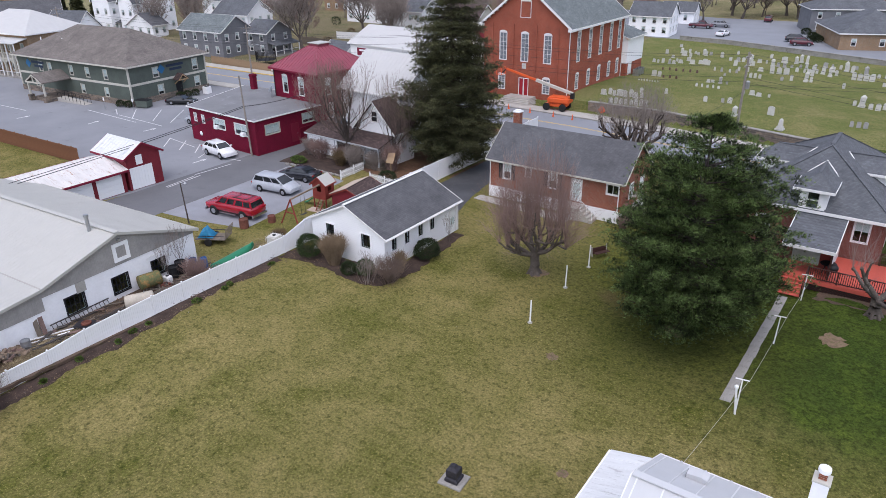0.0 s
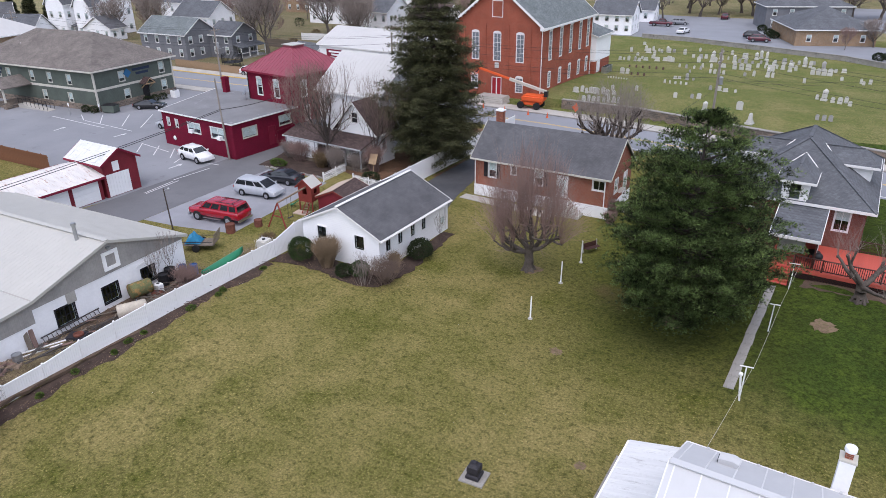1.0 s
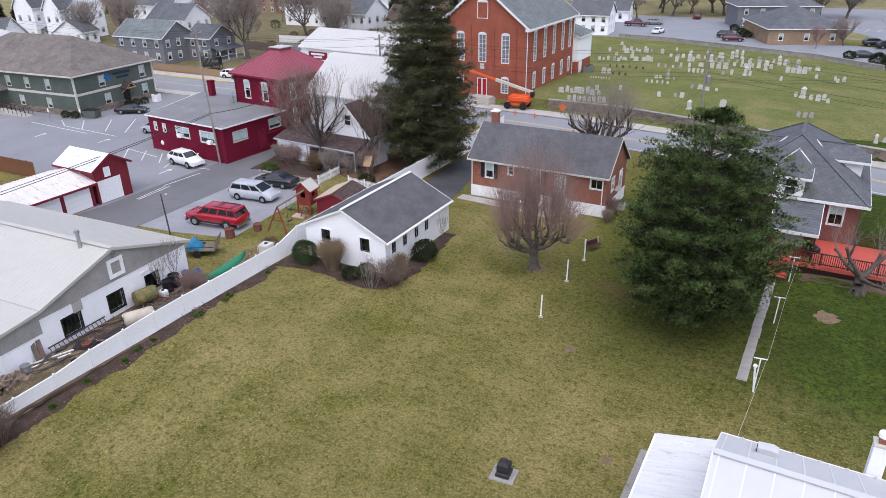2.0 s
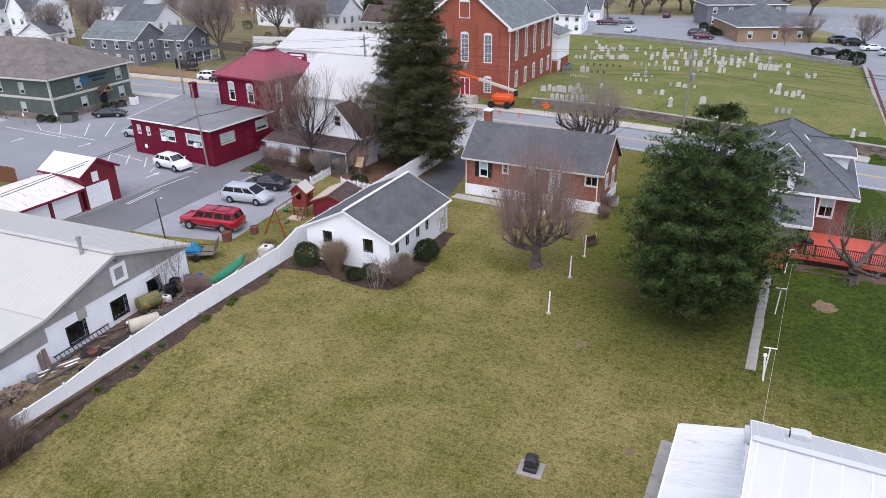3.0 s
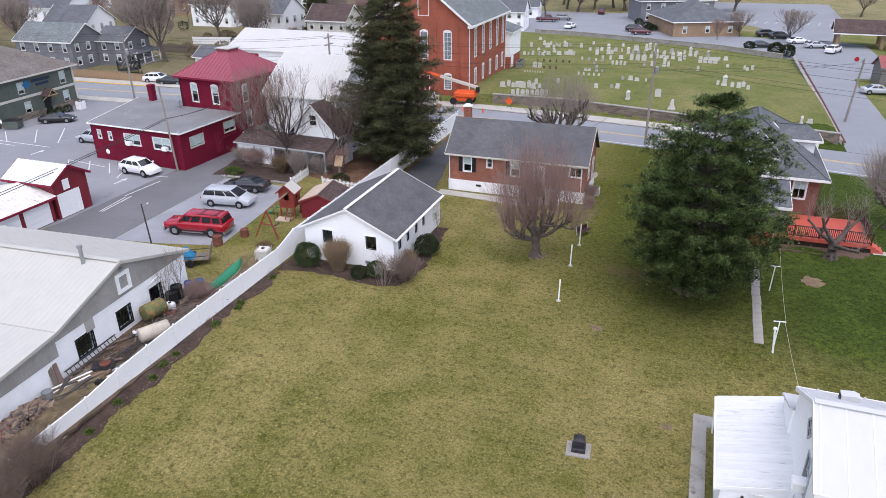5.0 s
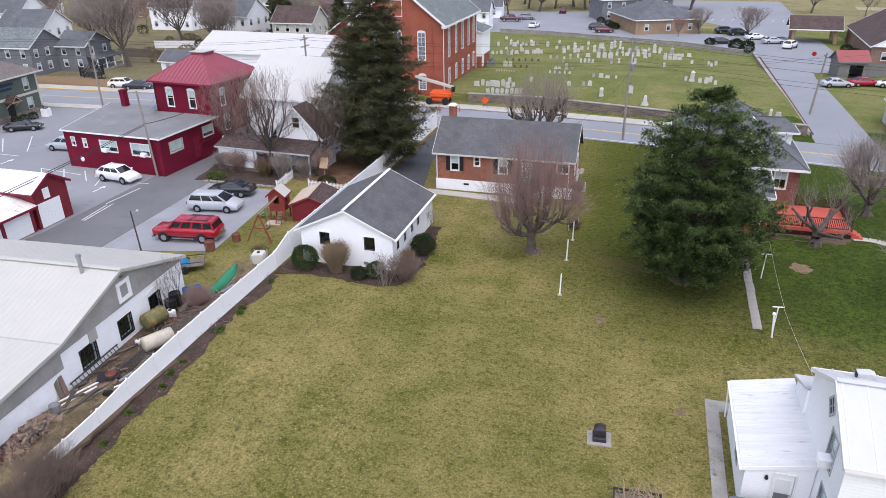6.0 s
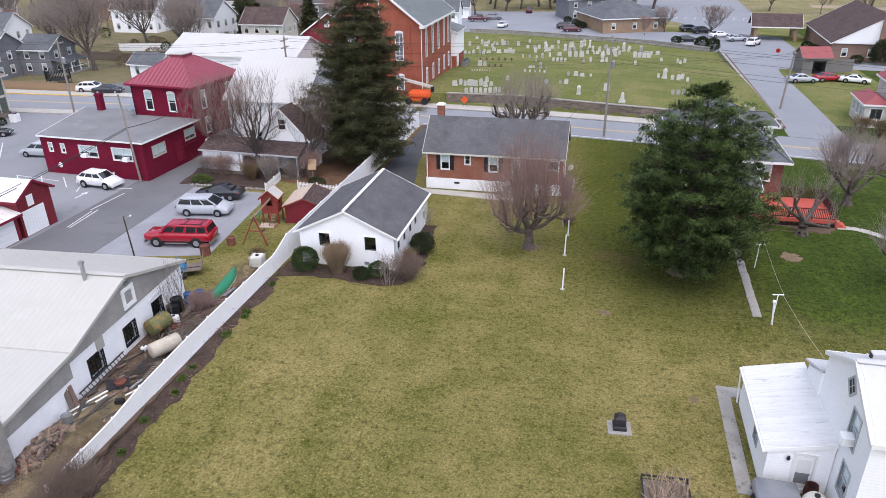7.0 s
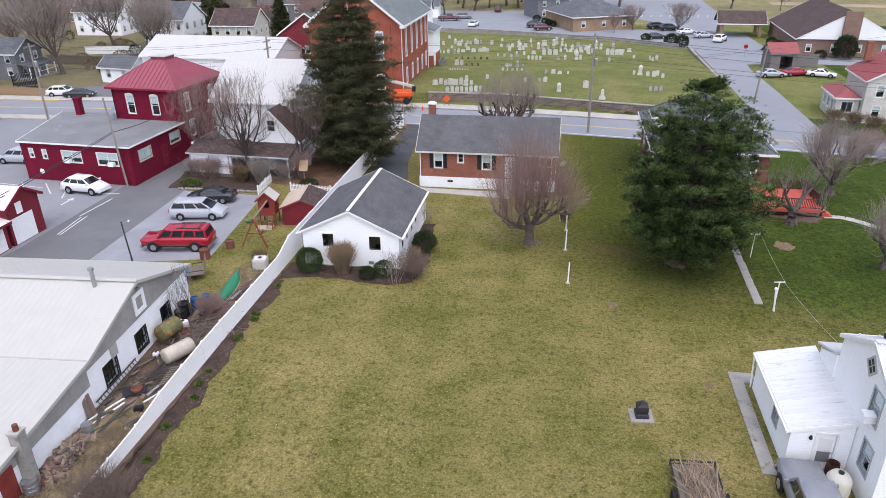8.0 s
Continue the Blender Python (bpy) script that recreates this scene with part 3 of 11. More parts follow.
def gable_roof(parent, length, half, ze, zr, material, ov=0.35, og=0.3, th=0.14, along="x", ribs=0.0, trim=None, label="", ridge=None, off=0.0, name="roof"):
    """Two slopes over a ridge along x (or y): half the span, eave and ridge heights at the wall's outer line and the middle."""
    k = (zr - ze) / half
    m = Matrix.Identity(4) if along == "x" else pose(0, 0, 0, 0, 0, 90)
    bm = bmesh.new()
    yo = half + ov
    zo = ze - ov * k
    L = length / 2 + og
    pts = [(-yo, zo), (0, zr), (yo, zo), (yo, zo + th), (0, zr + th), (-yo, zo + th)]
    mm = m @ pose(off, 0, 0, 0, 0, 90)
    prism(bm, pts, -L, L, mm)
    rf = part(name, bm, material, parent, label)
    n = int(2 * L / ribs) if ribs else 0
    for i in range(n + 1 if n else 0):
        x = -L + 0.02 + i * (2 * L - 0.04) / max(n, 1)
        for s in (-1, 1):
            bar("seam", m @ Vector((x + off, s * yo, zo + th + 0.008)), m @ Vector((x + off, 0, zr + th + 0.008)), 0.035, 0.03, material, rf)
    for s in (-1, 1):
        bar("fascia", m @ Vector((-L + off, s * (yo + 0.02), zo + th / 2 - 0.02)), m @ Vector((L + off, s * (yo + 0.02), zo + th / 2 - 0.02)), 0.04, th + 0.08, trim or M_TRIM, rf)
        for e in (-1, 1):
            bar("bargeboard", m @ Vector((e * (L + 0.02) + off, s * yo, zo + th / 2 - 0.02)), m @ Vector((e * (L + 0.02) + off, 0, zr + th / 2 - 0.02)), 0.04, th + 0.06, trim or M_TRIM, rf)
    if ridge:
        br = bmesh.new()
        beam(br, m @ Vector((-L + off, 0, zr + th + 0.03)), m @ Vector((L + off, 0, zr + th + 0.03)), 0.26, 0.05)
        part("ridge_cap", br, ridge, rf)
    return rf


def hip_roof(parent, w, d, ze, zr, material, ov=0.4, ridge_len=None, th=0.15, ribs=0.0, trim=None, label="", flat_top=0.0, name="roof"):
    """A hipped roof on a w x d block; the ridge runs along the longer side."""
    x, y = w / 2 + ov, d / 2 + ov
    if ridge_len is None:
        ridge_len = abs(w - d)
    rx, ry = (ridge_len / 2, 0.0) if w >= d else (0.0, ridge_len / 2)
    rx, ry = rx + flat_top, ry + flat_top
    bm = bmesh.new()
    lo = [bm.verts.new(p) for p in ((-x, -y, ze), (x, -y, ze), (x, y, ze), (-x, y, ze))]
    up = [bm.verts.new(p) for p in ((-x, -y, ze + th), (x, -y, ze + th), (x, y, ze + th), (-x, y, ze + th))]
    if rx == 0 and ry == 0:
        top = [bm.verts.new((0, 0, zr))] * 4
    elif ry == 0:
        a, b = bm.verts.new((-rx, 0, zr)), bm.verts.new((rx, 0, zr))
        top = [a, b, b, a]
    elif rx == 0:
        a, b = bm.verts.new((0, -ry, zr)), bm.verts.new((0, ry, zr))
        top = [a, a, b, b]
    else:
        top = [bm.verts.new(p) for p in ((-rx, -ry, zr), (rx, -ry, zr), (rx, ry, zr), (-rx, ry, zr))]
        bm.faces.new(top)
    bm.faces.new(lo[::-1])
    for i in range(4):
        j = (i + 1) % 4
        bm.faces.new((lo[i], lo[j], up[j], up[i]))
        fs = [up[i], up[j], top[j], top[i]]
        seen = []
        for v in fs:
            if v not in seen:
                seen.append(v)
        bm.faces.new(seen)
    rf = part(name, bm, material, parent, label)
    if ribs:
        zt = ze + th
        for s in (-1, 1):
            n = int(2 * x / ribs)
            for i in range(1, n):
                xx = -x + i * 2 * x / n
                reach = 1.0 if abs(xx) <= rx else (x - abs(xx)) / (x - rx)
                bar("seam", (xx, s * y, zt + 0.02), (xx, s * (y + (ry - y) * reach), zt + (zr - zt) * reach + 0.02), 0.05, 0.06, material, rf)
            n = int(2 * y / ribs)
            for i in range(1, n):
                yy = -y + i * 2 * y / n
                reach = 1.0 if abs(yy) <= ry else (y - abs(yy)) / (y - ry)
                bar("seam", (s * x, yy, zt + 0.02), (s * (x + (rx - x) * reach), yy, zt + (zr - zt) * reach + 0.02), 0.05, 0.06, material, rf)
        for sx in (-1, 1):
            for sy in (-1, 1):
                bar("hip_cap", (sx * x, sy * y, zt + 0.02), (sx * rx, sy * ry, zr + 0.02), 0.09, 0.08, material, rf)
    for s in (-1, 1):
        bar("fascia", (-x - 0.03, s * (y + 0.02), ze + th / 2 - 0.02), (x + 0.03, s * (y + 0.02), ze + th / 2 - 0.02), 0.04, th + 0.08, trim or M_TRIM, rf)
        bar("fascia", (s * (x + 0.02), -y, ze + th / 2 - 0.02), (s * (x + 0.02), y, ze + th / 2 - 0.02), 0.04, th + 0.08, trim or M_TRIM, rf)
    return rf


def walls(parent, w, d, z0, z1, material, holes, thick=0.22, gables=(), zr=None, label="", name="wall", low=None):
    """Four walls of a block with their openings; gables: the faces that rise to a ridge at zr."""
    for face in "SENW":
        L = w if face in "SN" else d - 2 * thick
        H2 = w if face in "SN" else d
        gab = None
        if face in gables:
            k = (zr - z1) / (H2 / 2)
            gab = [(-L / 2, z1), (L / 2, z1), (L / 2, z1 + k * (H2 - L) / 2), (0, zr - 0.01), (-L / 2, z1 + k * (H2 - L) / 2)]
            if L == H2:
                gab = [(-L / 2, z1), (L / 2, z1), (0, zr - 0.01)]
        bm = wall_mesh(L, z0, z1, holes.get(face, []), thick, gab)
        part(name, bm, material, parent, label, at=face_pose(face, w, d))
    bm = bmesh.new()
    # floor and ceiling coloured near-black, so room shade is painted on
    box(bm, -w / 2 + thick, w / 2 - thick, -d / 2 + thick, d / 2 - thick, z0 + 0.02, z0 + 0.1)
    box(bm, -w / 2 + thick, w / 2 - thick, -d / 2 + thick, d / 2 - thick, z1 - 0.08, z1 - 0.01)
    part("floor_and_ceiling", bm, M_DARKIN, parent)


def smooth(a, b, v):
    t = min(1.0, max(0.0, (v - a) / (b - a)))
    return t * t * (3 - 2 * t)


def wall_y(x):
    return 95.6 - max(0.0, x + 29) * 0.24 if x > -29 else 95.6 - (x + 29) * 0.01


def terrain(x, y):
    """Nearly level; the graveyard stands behind its retaining wall and falls away to the back and the side road."""
    z = 0.0
    if -60 < x < 7.0 and y > wall_y(x) - 0.3:
        k = smooth(0, 0.5, y - wall_y(x) + 0.3) * (1 - smooth(100, 145, y)) * smooth(7.0, 5.5, x)
        z = (1.25 + 0.5 * smooth(0, 6, y - wall_y(x))) * k
        z *= smooth(-46, -43.5, x) * 0.6 + 0.4 * smooth(-60, -57, x) if x < -43.5 else 1.0
    # the yard climbs gently towards the bungalow, and dips at the near end of the white fence
    z += 0.6 * smooth(-10, 0, x) * smooth(24, 50, y) * (1 - smooth(62, 72, y)) * (1 - smooth(14, 30, x))
    z -= 0.45 * smooth(-41.5, -40.4, x) * (1 - smooth(-36, -24, x)) * (1 - smooth(12, 27, y))
    return z


def lay(name, pts, z, depth, material, label="", follow=False):
    """A slab on the ground with that outline; follow: it takes the ground's rise."""
    bm = bmesh.new()
    lift = [terrain(x, y) if follow else 0.0 for x, y in pts]
    lo = [bm.verts.new((x, y, z - depth + k)) for (x, y), k in zip(pts, lift)]
    up = [bm.verts.new((x, y, z + k)) for (x, y), k in zip(pts, lift)]
    bm.faces.new(up)
    bm.faces.new(lo[::-1])
    n = len(pts)
    for i in range(n):
        bm.faces.new((lo[i], lo[(i + 1) % n], up[(i + 1) % n], up[i]))
    return setting(name, bm, material, label)


def ragged(pts, amp, step, seed):
    """The outline with wavering edges."""
    rnd = random.Random(seed)
    out = []
    n = len(pts)
    for i in range(n):
        a, b = Vector(pts[i]).to_2d(), Vector(pts[(i + 1) % n]).to_2d()
        k = max(1, int((b - a).length / step))
        nn = Vector((-(b - a).y, (b - a).x)).normalized()
        for j in range(k):
            p = a + (b - a) * j / k + nn * rnd.uniform(-amp, amp)
            out.append((p.x, p.y))
    return out


# ---- ground ----
ROAD_MID = [(-400, 79), (-180, 84.0), (-105, 85.0), (-60, 87.4), (-35, 86.4), (-10, 82.8), (10, 79.2), (60, 70), (300, 27)]


def road_y(x):
    for (x0, y0), (x1, y1) in zip(ROAD_MID, ROAD_MID[1:]):
        if x <= x1:
            f = (x - x0) / (x1 - x0)
            return y0 + f * (y1 - y0)
    return ROAD_MID[-1][1]


def ground_sheet():
    xs = [-2500, -1200, -600, -350] + [-220 + 10 * i for i in range(16)] + [-60 + 1.0 * i for i in range(70)] + [10 + 6 * i for i in range(16)] + [120, 200, 400, 900, 2500]
    ys = [-2500, -900, -300, -100, -60, -30] + [-10 + 2.5 * i for i in range(38)] + [86 + 0.5 * i for i in range(30)] + [101 + 2.5 * i for i in range(24)] + [165 + 12 * i for i in range(12)] + [320, 420, 700, 1300, 2500]
    xs, ys = sorted(set(xs)), sorted(set(ys))
    vs, fs = [], []
    for y in ys:
        for x in xs:
            vs.append((x, y, terrain(x, y)))
    nx = len(xs)
    for j in range(len(ys) - 1):
        for i in range(nx - 1):
            a = j * nx + i
            fs.append((a, a + 1, a + nx + 1, a + nx))
    me = raw_mesh("ground", vs, fs, M_LAWN)
    me.materials.append(M_CEM)
    me.materials.append(M_FIELD)
    me.materials.append(M_YARD)
    k = 0
    for j in range(len(ys) - 1):
        for i in range(nx - 1):
            cx, cy = (xs[i] + xs[i + 1]) / 2, (ys[j] + ys[j + 1]) / 2
            if cy > 185 or cx > 120 or cx < -220:
                me.polygons[k].material_index = 2
            elif cx < -58 and cy > 92:
                me.polygons[k].material_index = 3
            elif cy > 91 and -60 < cx < 30:
                me.polygons[k].material_index = 1
            k += 1
    return tagged(new("ground", me), "patchy early-spring grass with straw-coloured thin spots", kind="structure")


ground = ground_sheet()


def strip(name, o0, o1, z, depth, material, x0=-400, x1=300, label="", step=8.0):
    """A band along the street between two offsets from its middle."""
    bm = bmesh.new()
    n = int((x1 - x0) / step)
    rows = []
    for i in range(n + 1):
        x = x0 + (x1 - x0) * i / n
        s = (road_y(x + 1) - road_y(x - 1)) / 2
        q = Vector((-s, 1)).normalized()
        y = road_y(x)
        rows.append([bm.verts.new((x + q.x * o, y + q.y * o, zz)) for o, zz in ((o0, z - depth), (o0, z), (o1, z), (o1, z - depth))])
    for a, b in zip(rows, rows[1:]):
        for i in range(4):
            bm.faces.new((a[i], b[i], b[(i + 1) % 4], a[(i + 1) % 4]))
    bm.faces.new(rows[0])
    bm.faces.new(rows[-1][::-1])
    return setting(name, bm, material, label)


strip("road", -4.6, 4.4, 0.02, 0.2, M_ROAD, label="blue-grey two-lane asphalt street")
strip("pavement", 4.62, 7.2, 0.14, 0.3, M_CONC, -400, 3, label="pale concrete pavement beside the street")
strip("pavement", -7.0, -4.82, 0.14, 0.3, M_CONC, -400, -63, label="pale concrete pavement beside the street")
strip("kerb", 4.4, 4.6, 0.15, 0.3, M_CONC_D, -400, 3, label="grey kerb")
strip("kerb", -4.8, -4.6, 0.15, 0.3, M_CONC_D, -400, -63, label="grey kerb")
strip("road_marking", 0.08, 0.2, 0.026, 0.01, M_LINE_Y, label="double yellow centre line")
strip("road_marking", -0.2, -0.08, 0.026, 0.01, M_LINE_Y, label="double yellow centre line")
strip("road_marking", -4.1, -3.95, 0.026, 0.01, M_LINE, -40, 300, label="white edge line")
strip("kerb", 4.35, 4.62, 0.17, 0.3, M_LINE_Y, -121, -99, label="yellow painted kerb")
lay("road", [(6.8, 84.4), (13.6, 83.2), (14.0, 107), (14.0, 126), (15.2, 141), (17.0, 175), (8.5, 175), (7.2, 150), (7.2, 113)], 0.016, 0.2, M_ROAD, "side road in blue-grey asphalt")
lay("pavement", [(6.75, 88.5), (7.3, 88.3), (7.45, 113), (7.4, 147), (6.9, 147), (7.0, 113)], 0.05, 0.2, M_BRICKW, "red brick walk along the side road")
# lots across the street, beyond the graveyard
lay("road", [(-58, 172.5), (-50, 173), (-26.5, 167), (-7, 159.5), (4.4, 150.5), (7.2, 149), (16, 176), (3, 178), (-16, 182), (-28, 205), (-32, 221), (-56, 220), (-90, 230), (-90, 190)], 0.012, 0.2, M_ROAD, "parking lot in blue-grey asphalt")
lay("road", [(8.5, 175), (17, 175), (24, 205), (26, 262), (-20, 262), (-8, 215), (6, 190)], 0.012, 0.2, M_ROAD, "rear parking lot with stall lines")
lay("road", [(15.2, 141), (14.4, 131.5), (25, 133), (60, 128), (140, 112), (140, 119), (60, 136), (26, 141.5), (22.5, 150), (22.5, 172), (17, 176)], 0.012, 0.2, M_ROAD, "asphalt forecourt and lane")
# lots left of the alley
lay("road", [(-150, 77.9), (-64.5, 79.6), (-64.5, 38), (-66, 30), (-72, 30), (-79, 41.5), (-100, 40.6), (-150, 39.5)], 0.012, 0.2, M_ASPH, "grey asphalt parking lot with white markings")
lay("road", [(-65, 79.6), (-60.5, 79.8), (-61, 62), (-57.5, 53.6), (-56.9, 30), (-57.5, 10), (-66, 10), (-64.5, 38)], 0.016, 0.2, M_ASPH_D, "darker asphalt alley")
lay("road", [(-57.5, 53.4), (-48.7, 53.0), (-47.2, 38.4), (-53.0, 37.0), (-57, 36.5)], 0.014, 0.2, M_GRAVEL, "grey gravel parking pad")
lay("driveway", ragged([(-40.2, 52), (-32.1, 48.9), (-33.4, 52), (-34.6, 56.5), (-35.2, 60), (-36.4, 66), (-37.6, 82.2), (-39.8, 82.6), (-39.6, 66), (-39.6, 58)], 0.06, 0.8, 3), 0.018, 0.2, M_ASPH_B, "black sealed asphalt driveway")
# lot lines
PAINT = [(-104.2, 55.8, -90.9, 55.4), (-97.1, 56.6, -85.9, 56.2), (-101, 58.5, -97.5, 56.6), (-98, 60.0, -93.5, 56.5), (-94.5, 62.0, -89.5, 57.2),
         (-91.5, 63.8, -86.5, 58.0), (-79.5, 53.1, -76.7, 50.2), (-76.6, 53.4, -73.8, 50.4), (-73.8, 53.5, -71, 50.6), (-66.0, 51.3, -63.8, 51.6), (-79.5, 53.0, -73.2, 52.2),
         (-63.7, 50.2, -64.0, 45.4), (-63.7, 45.2, -63.2, 41.2), (-62.9, 41.2, -63.3, 45.6), (-120, 50, -112, 50.4), (-84, 70, -90, 70.4), (-70.5, 52.6, -69, 49.6)]
for x0, y0, x1, y1 in PAINT:
    bm = bmesh.new()
    beam(bm, (x0, y0, 0.018), (x1, y1, 0.018), 0.12, 0.008)
    setting("road_marking", bm, M_LINE, "white painted stall line")
for x, y, r in ((-67.8, 48.8, 90), (-96, 52, 100), (-85.5, 54, 90), (-108, 48, 90)):
    bm = bmesh.new()
    box(bm, -0.9, 0.4, -0.09, 0.09, 0, 0.006, pose(x, y, 0.016, 0, 0, r))
    prism(bm, [(0.4, -0.35), (1.1, 0), (0.4, 0.35)], 0, 0.006, pose(x, y, 0.022, 0, 0, r) @ pose(0, 0, 0, -90))
    setting("road_marking", bm, M_LINE, "white painted arrow")
# paths and beds


def slab_walk(label, pts, w, gap, material, seed):
    """Single slabs laid end to end along a line, a little out of true, on the ground's rise."""
    rnd = random.Random(seed)
    bm = bmesh.new()
    box(bm, -0.5, 0.5, -0.5, 0.5, -0.06, 0.0)
    bmesh.ops.bevel(bm, geom=[e for e in bm.edges if all(v.co.z > -0.01 for v in e.verts)], offset=0.02, segments=1, affect='EDGES')
    me = mesh_of("slab", bm, material)
    base = tagged(new("pavement"), label, kind="structure")
    for (x0, y0), (x1, y1) in zip(pts, pts[1:]):
        a, b = Vector((x0, y0, terrain(x0, y0) + 0.045)), Vector((x1, y1, terrain(x1, y1) + 0.045))
        d = b - a
        m = Matrix.Translation(a.lerp(b, 0.5)) @ d.to_track_quat('X', 'Z').to_matrix().to_4x4()
        part("slab", me, material, base, at=m @ pose(0, rnd.uniform(-0.025, 0.025), 0, rnd.uniform(-1, 1), 0, rnd.uniform(-1.2, 1.2)) @ Matrix.Diagonal((d.length - gap, w * rnd.uniform(0.95, 1.03), 1, 1)))


slab_walk("narrow path of weathered concrete slabs in the lawn", [(-4.85 + 0.22 * i / 11, 36.7 + 14.3 * i / 11) for i in range(12)], 0.6, 0.035, M_CONC_D, 21)
slab_walk("pale curving concrete garden walk", [(4.1, 53.0), (4.7, 53.1), (5.3, 53.05), (5.9, 52.85), (6.5, 52.45), (7.05, 51.95), (7.55, 51.4), (8.3, 50.7), (9.1, 49.9), (9.9, 49.1), (10.8, 48.2)], 0.75, 0.01, M_CONC, 22)
lay("pavement", [(-34.2, 56.2), (-29.5, 55.9), (-24.0, 55.3), (-23.8, 57.0), (-29.5, 57.2), (-34.1, 57.4)], 0.06, 0.15, M_CONC, "concrete walk along the brick house")
lay("kerb", [(-8.5, 19.6), (-8.5, 28.2), (-7.1, 28.2), (-7.1, 27.3), (-7.8, 27.2), (-7.8, 19.6)], 0.05, 0.15, M_CONC_D, "weathered concrete strip beside the white house")
lay("garden_bed", ragged([(-40.2, 35.8), (-38.9, 36.2), (-36.5, 36.6), (-32, 36.1), (-29.7, 36.7), (-29.2, 40.5), (-29.9, 48), (-30.9, 48), (-30.9, 38.6), (-39.2, 38.7), (-40.2, 38.7)], 0.18, 0.5, 5), 0.05, 0.2, M_MULCH, "dark mulch bed round the white garage")


def edge_bed(x0, y0, y1, width, seed, material, label):
    """A bed along the fence with a wavering outer edge, lying on the ground's rise."""
    rnd = random.Random(seed)
    bm = bmesh.new()
    rows, y, w = [], y0, width
    while y < y1:
        w = max(width * 0.55, min(width * 1.5, w + rnd.uniform(-0.2, 0.2)))
        xs = [x0, x0 + w * 0.35, x0 + w * 0.7, x0 + w]
        rows.append([bm.verts.new((x, y, terrain(x, y) + (0.05, 0.09, 0.06, -0.02)[k] + rnd.uniform(-0.015, 0.02))) for k, x in enumerate(xs)])
        y += 0.35
    for a, b in zip(rows, rows[1:]):
        for k in range(3):
            bm.faces.new((a[k], a[k + 1], b[k + 1], b[k]))
    return setting("garden_bed", bm, material, label)


edge_bed(-40.3, 8.0, 36.0, 1.15, 6, M_MULCH, "mulch strip with leaves along the white fence")
lay("garden_bed", ragged([(-45.2, 8), (-40.1, 8), (-40.1, 36), (-42.2, 34.5), (-43.4, 30), (-45.2, 31)], 0.12, 0.6, 7), 0.012, 0.2, M_DIRT, "bare earth and scrap beside the white barn")
lay("garden_bed", ragged([(-59.6, 53.9), (-50.4, 54.1), (-49.6, 56.5), (-50.5, 62), (-58.5, 63), (-60.5, 59)], 0.15, 0.6, 8), 0.05, 0.2, M_MULCH, "planted bed beside the alley")
lay("garden_bed", ragged([(-50, 57), (-41, 55), (-41, 80), (-50, 80)], 0.2, 1.0, 9), 0.02, 0.2, M_NEEDLE, "brown needle litter under the tall spruce")
lay("garden_bed", ragged([(-39.9, 60), (-38.4, 62), (-38.6, 82), (-40.2, 82)], 0.1, 0.8, 10), 0.012, 0.2, M_NEEDLE, "brown leaf litter between fence and driveway")
lay("garden_bed", ragged([(-1.6, 51.3), (2.9, 51.5), (3.9, 52.2), (3.6, 53.2), (-2.6, 53.0), (-2.9, 51.5)], 0.25, 0.4, 11), 0.02, 0.2, M_DIRT, "bare bed in front of the deck", follow=True)
for x, y, r, sd in ((-14.95, 35.45, 0.45, 1), (-0.9, 46.2, 0.85, 2), (-9.8, 26.6, 0.32, 3), (-9.5, 42.8, 0.9, 4), (-21.1, 45.3, 0.8, 5)):
    rn = random.Random(sd)
    pts = [(x + r * rn.uniform(0.65, 1.15) * math.cos(a * math.pi / 12), y + r * rn.uniform(0.65, 1.15) * math.sin(a * math.pi / 12)) for a in range(24)]
    lay("bare_patch", pts, 0.012, 0.05, M_CHIPS, "bare brown patch in the lawn", follow=True)


# ---- white garage ----
def white_garage():
    g = thing("garage", -35.03, 43.8, 0, 0, "white-sided detached garage with a dark grey shingle gable roof", "garage")
    w, d = 7.8, 10.0
    front = [(-1.83, 1.62, 0.9, 1.12), (1.98, 1.56, 0.92, 1.15)]
    side = [(u, 1.42, 0.6, 0.98) for u in (-3.85, -2.2, -0.42, 1.22)]
    walls(g, w, d, 0, 2.88, M_SIDW, {"S": front, "E": side + [(4.2, 0.1, 0.9, 2.05)]}, gables="SN", zr=4.75)
    for u, z, ww, hh in front:
        window(g, "S", w, d, u, z, ww, hh, M_SIDW, "grid", sash_paint=M_BLACK)
    for u, z, ww, hh in side:
        window(g, "E", w, d, u, z, ww, hh, M_SIDW, "grid", sash_paint=M_BLACK)
    door(g, "E", w, d, 4.2, 0.1, 0.9, 2.05, M_WHITE, glass=0.3, label="white side door")
    gable_roof(g, d, w / 2, 2.88, 4.72, M_SHING, ov=0.32, og=0.2, th=0.09, along="y", ridge=M_TRIM, label="dark grey shingles with a white ridge vent")
    bm = bmesh.new()
    box(bm, -0.2, 0.2, -0.03, 0.0, 0.0, 0.25)
    part("vent", bm, M_STEEL, g, at=face_pose("S", w, d, 1.6, 0.3))
    for s in (-1, 1):
        bar("gutter", (s * (w / 2 + 0.4), -d / 2 - 0.3, 2.72), (s * (w / 2 + 0.4), d / 2 + 0.3, 2.72), 0.1, 0.08, M_TRIM, g)
        bar("downspout", (s * (w / 2 + 0.1), d / 2 - 0.1, 0.1), (s * (w / 2 + 0.1), d / 2 - 0.1, 2.7), 0.07, 0.07, M_TRIM, g)
    return g


white_garage()


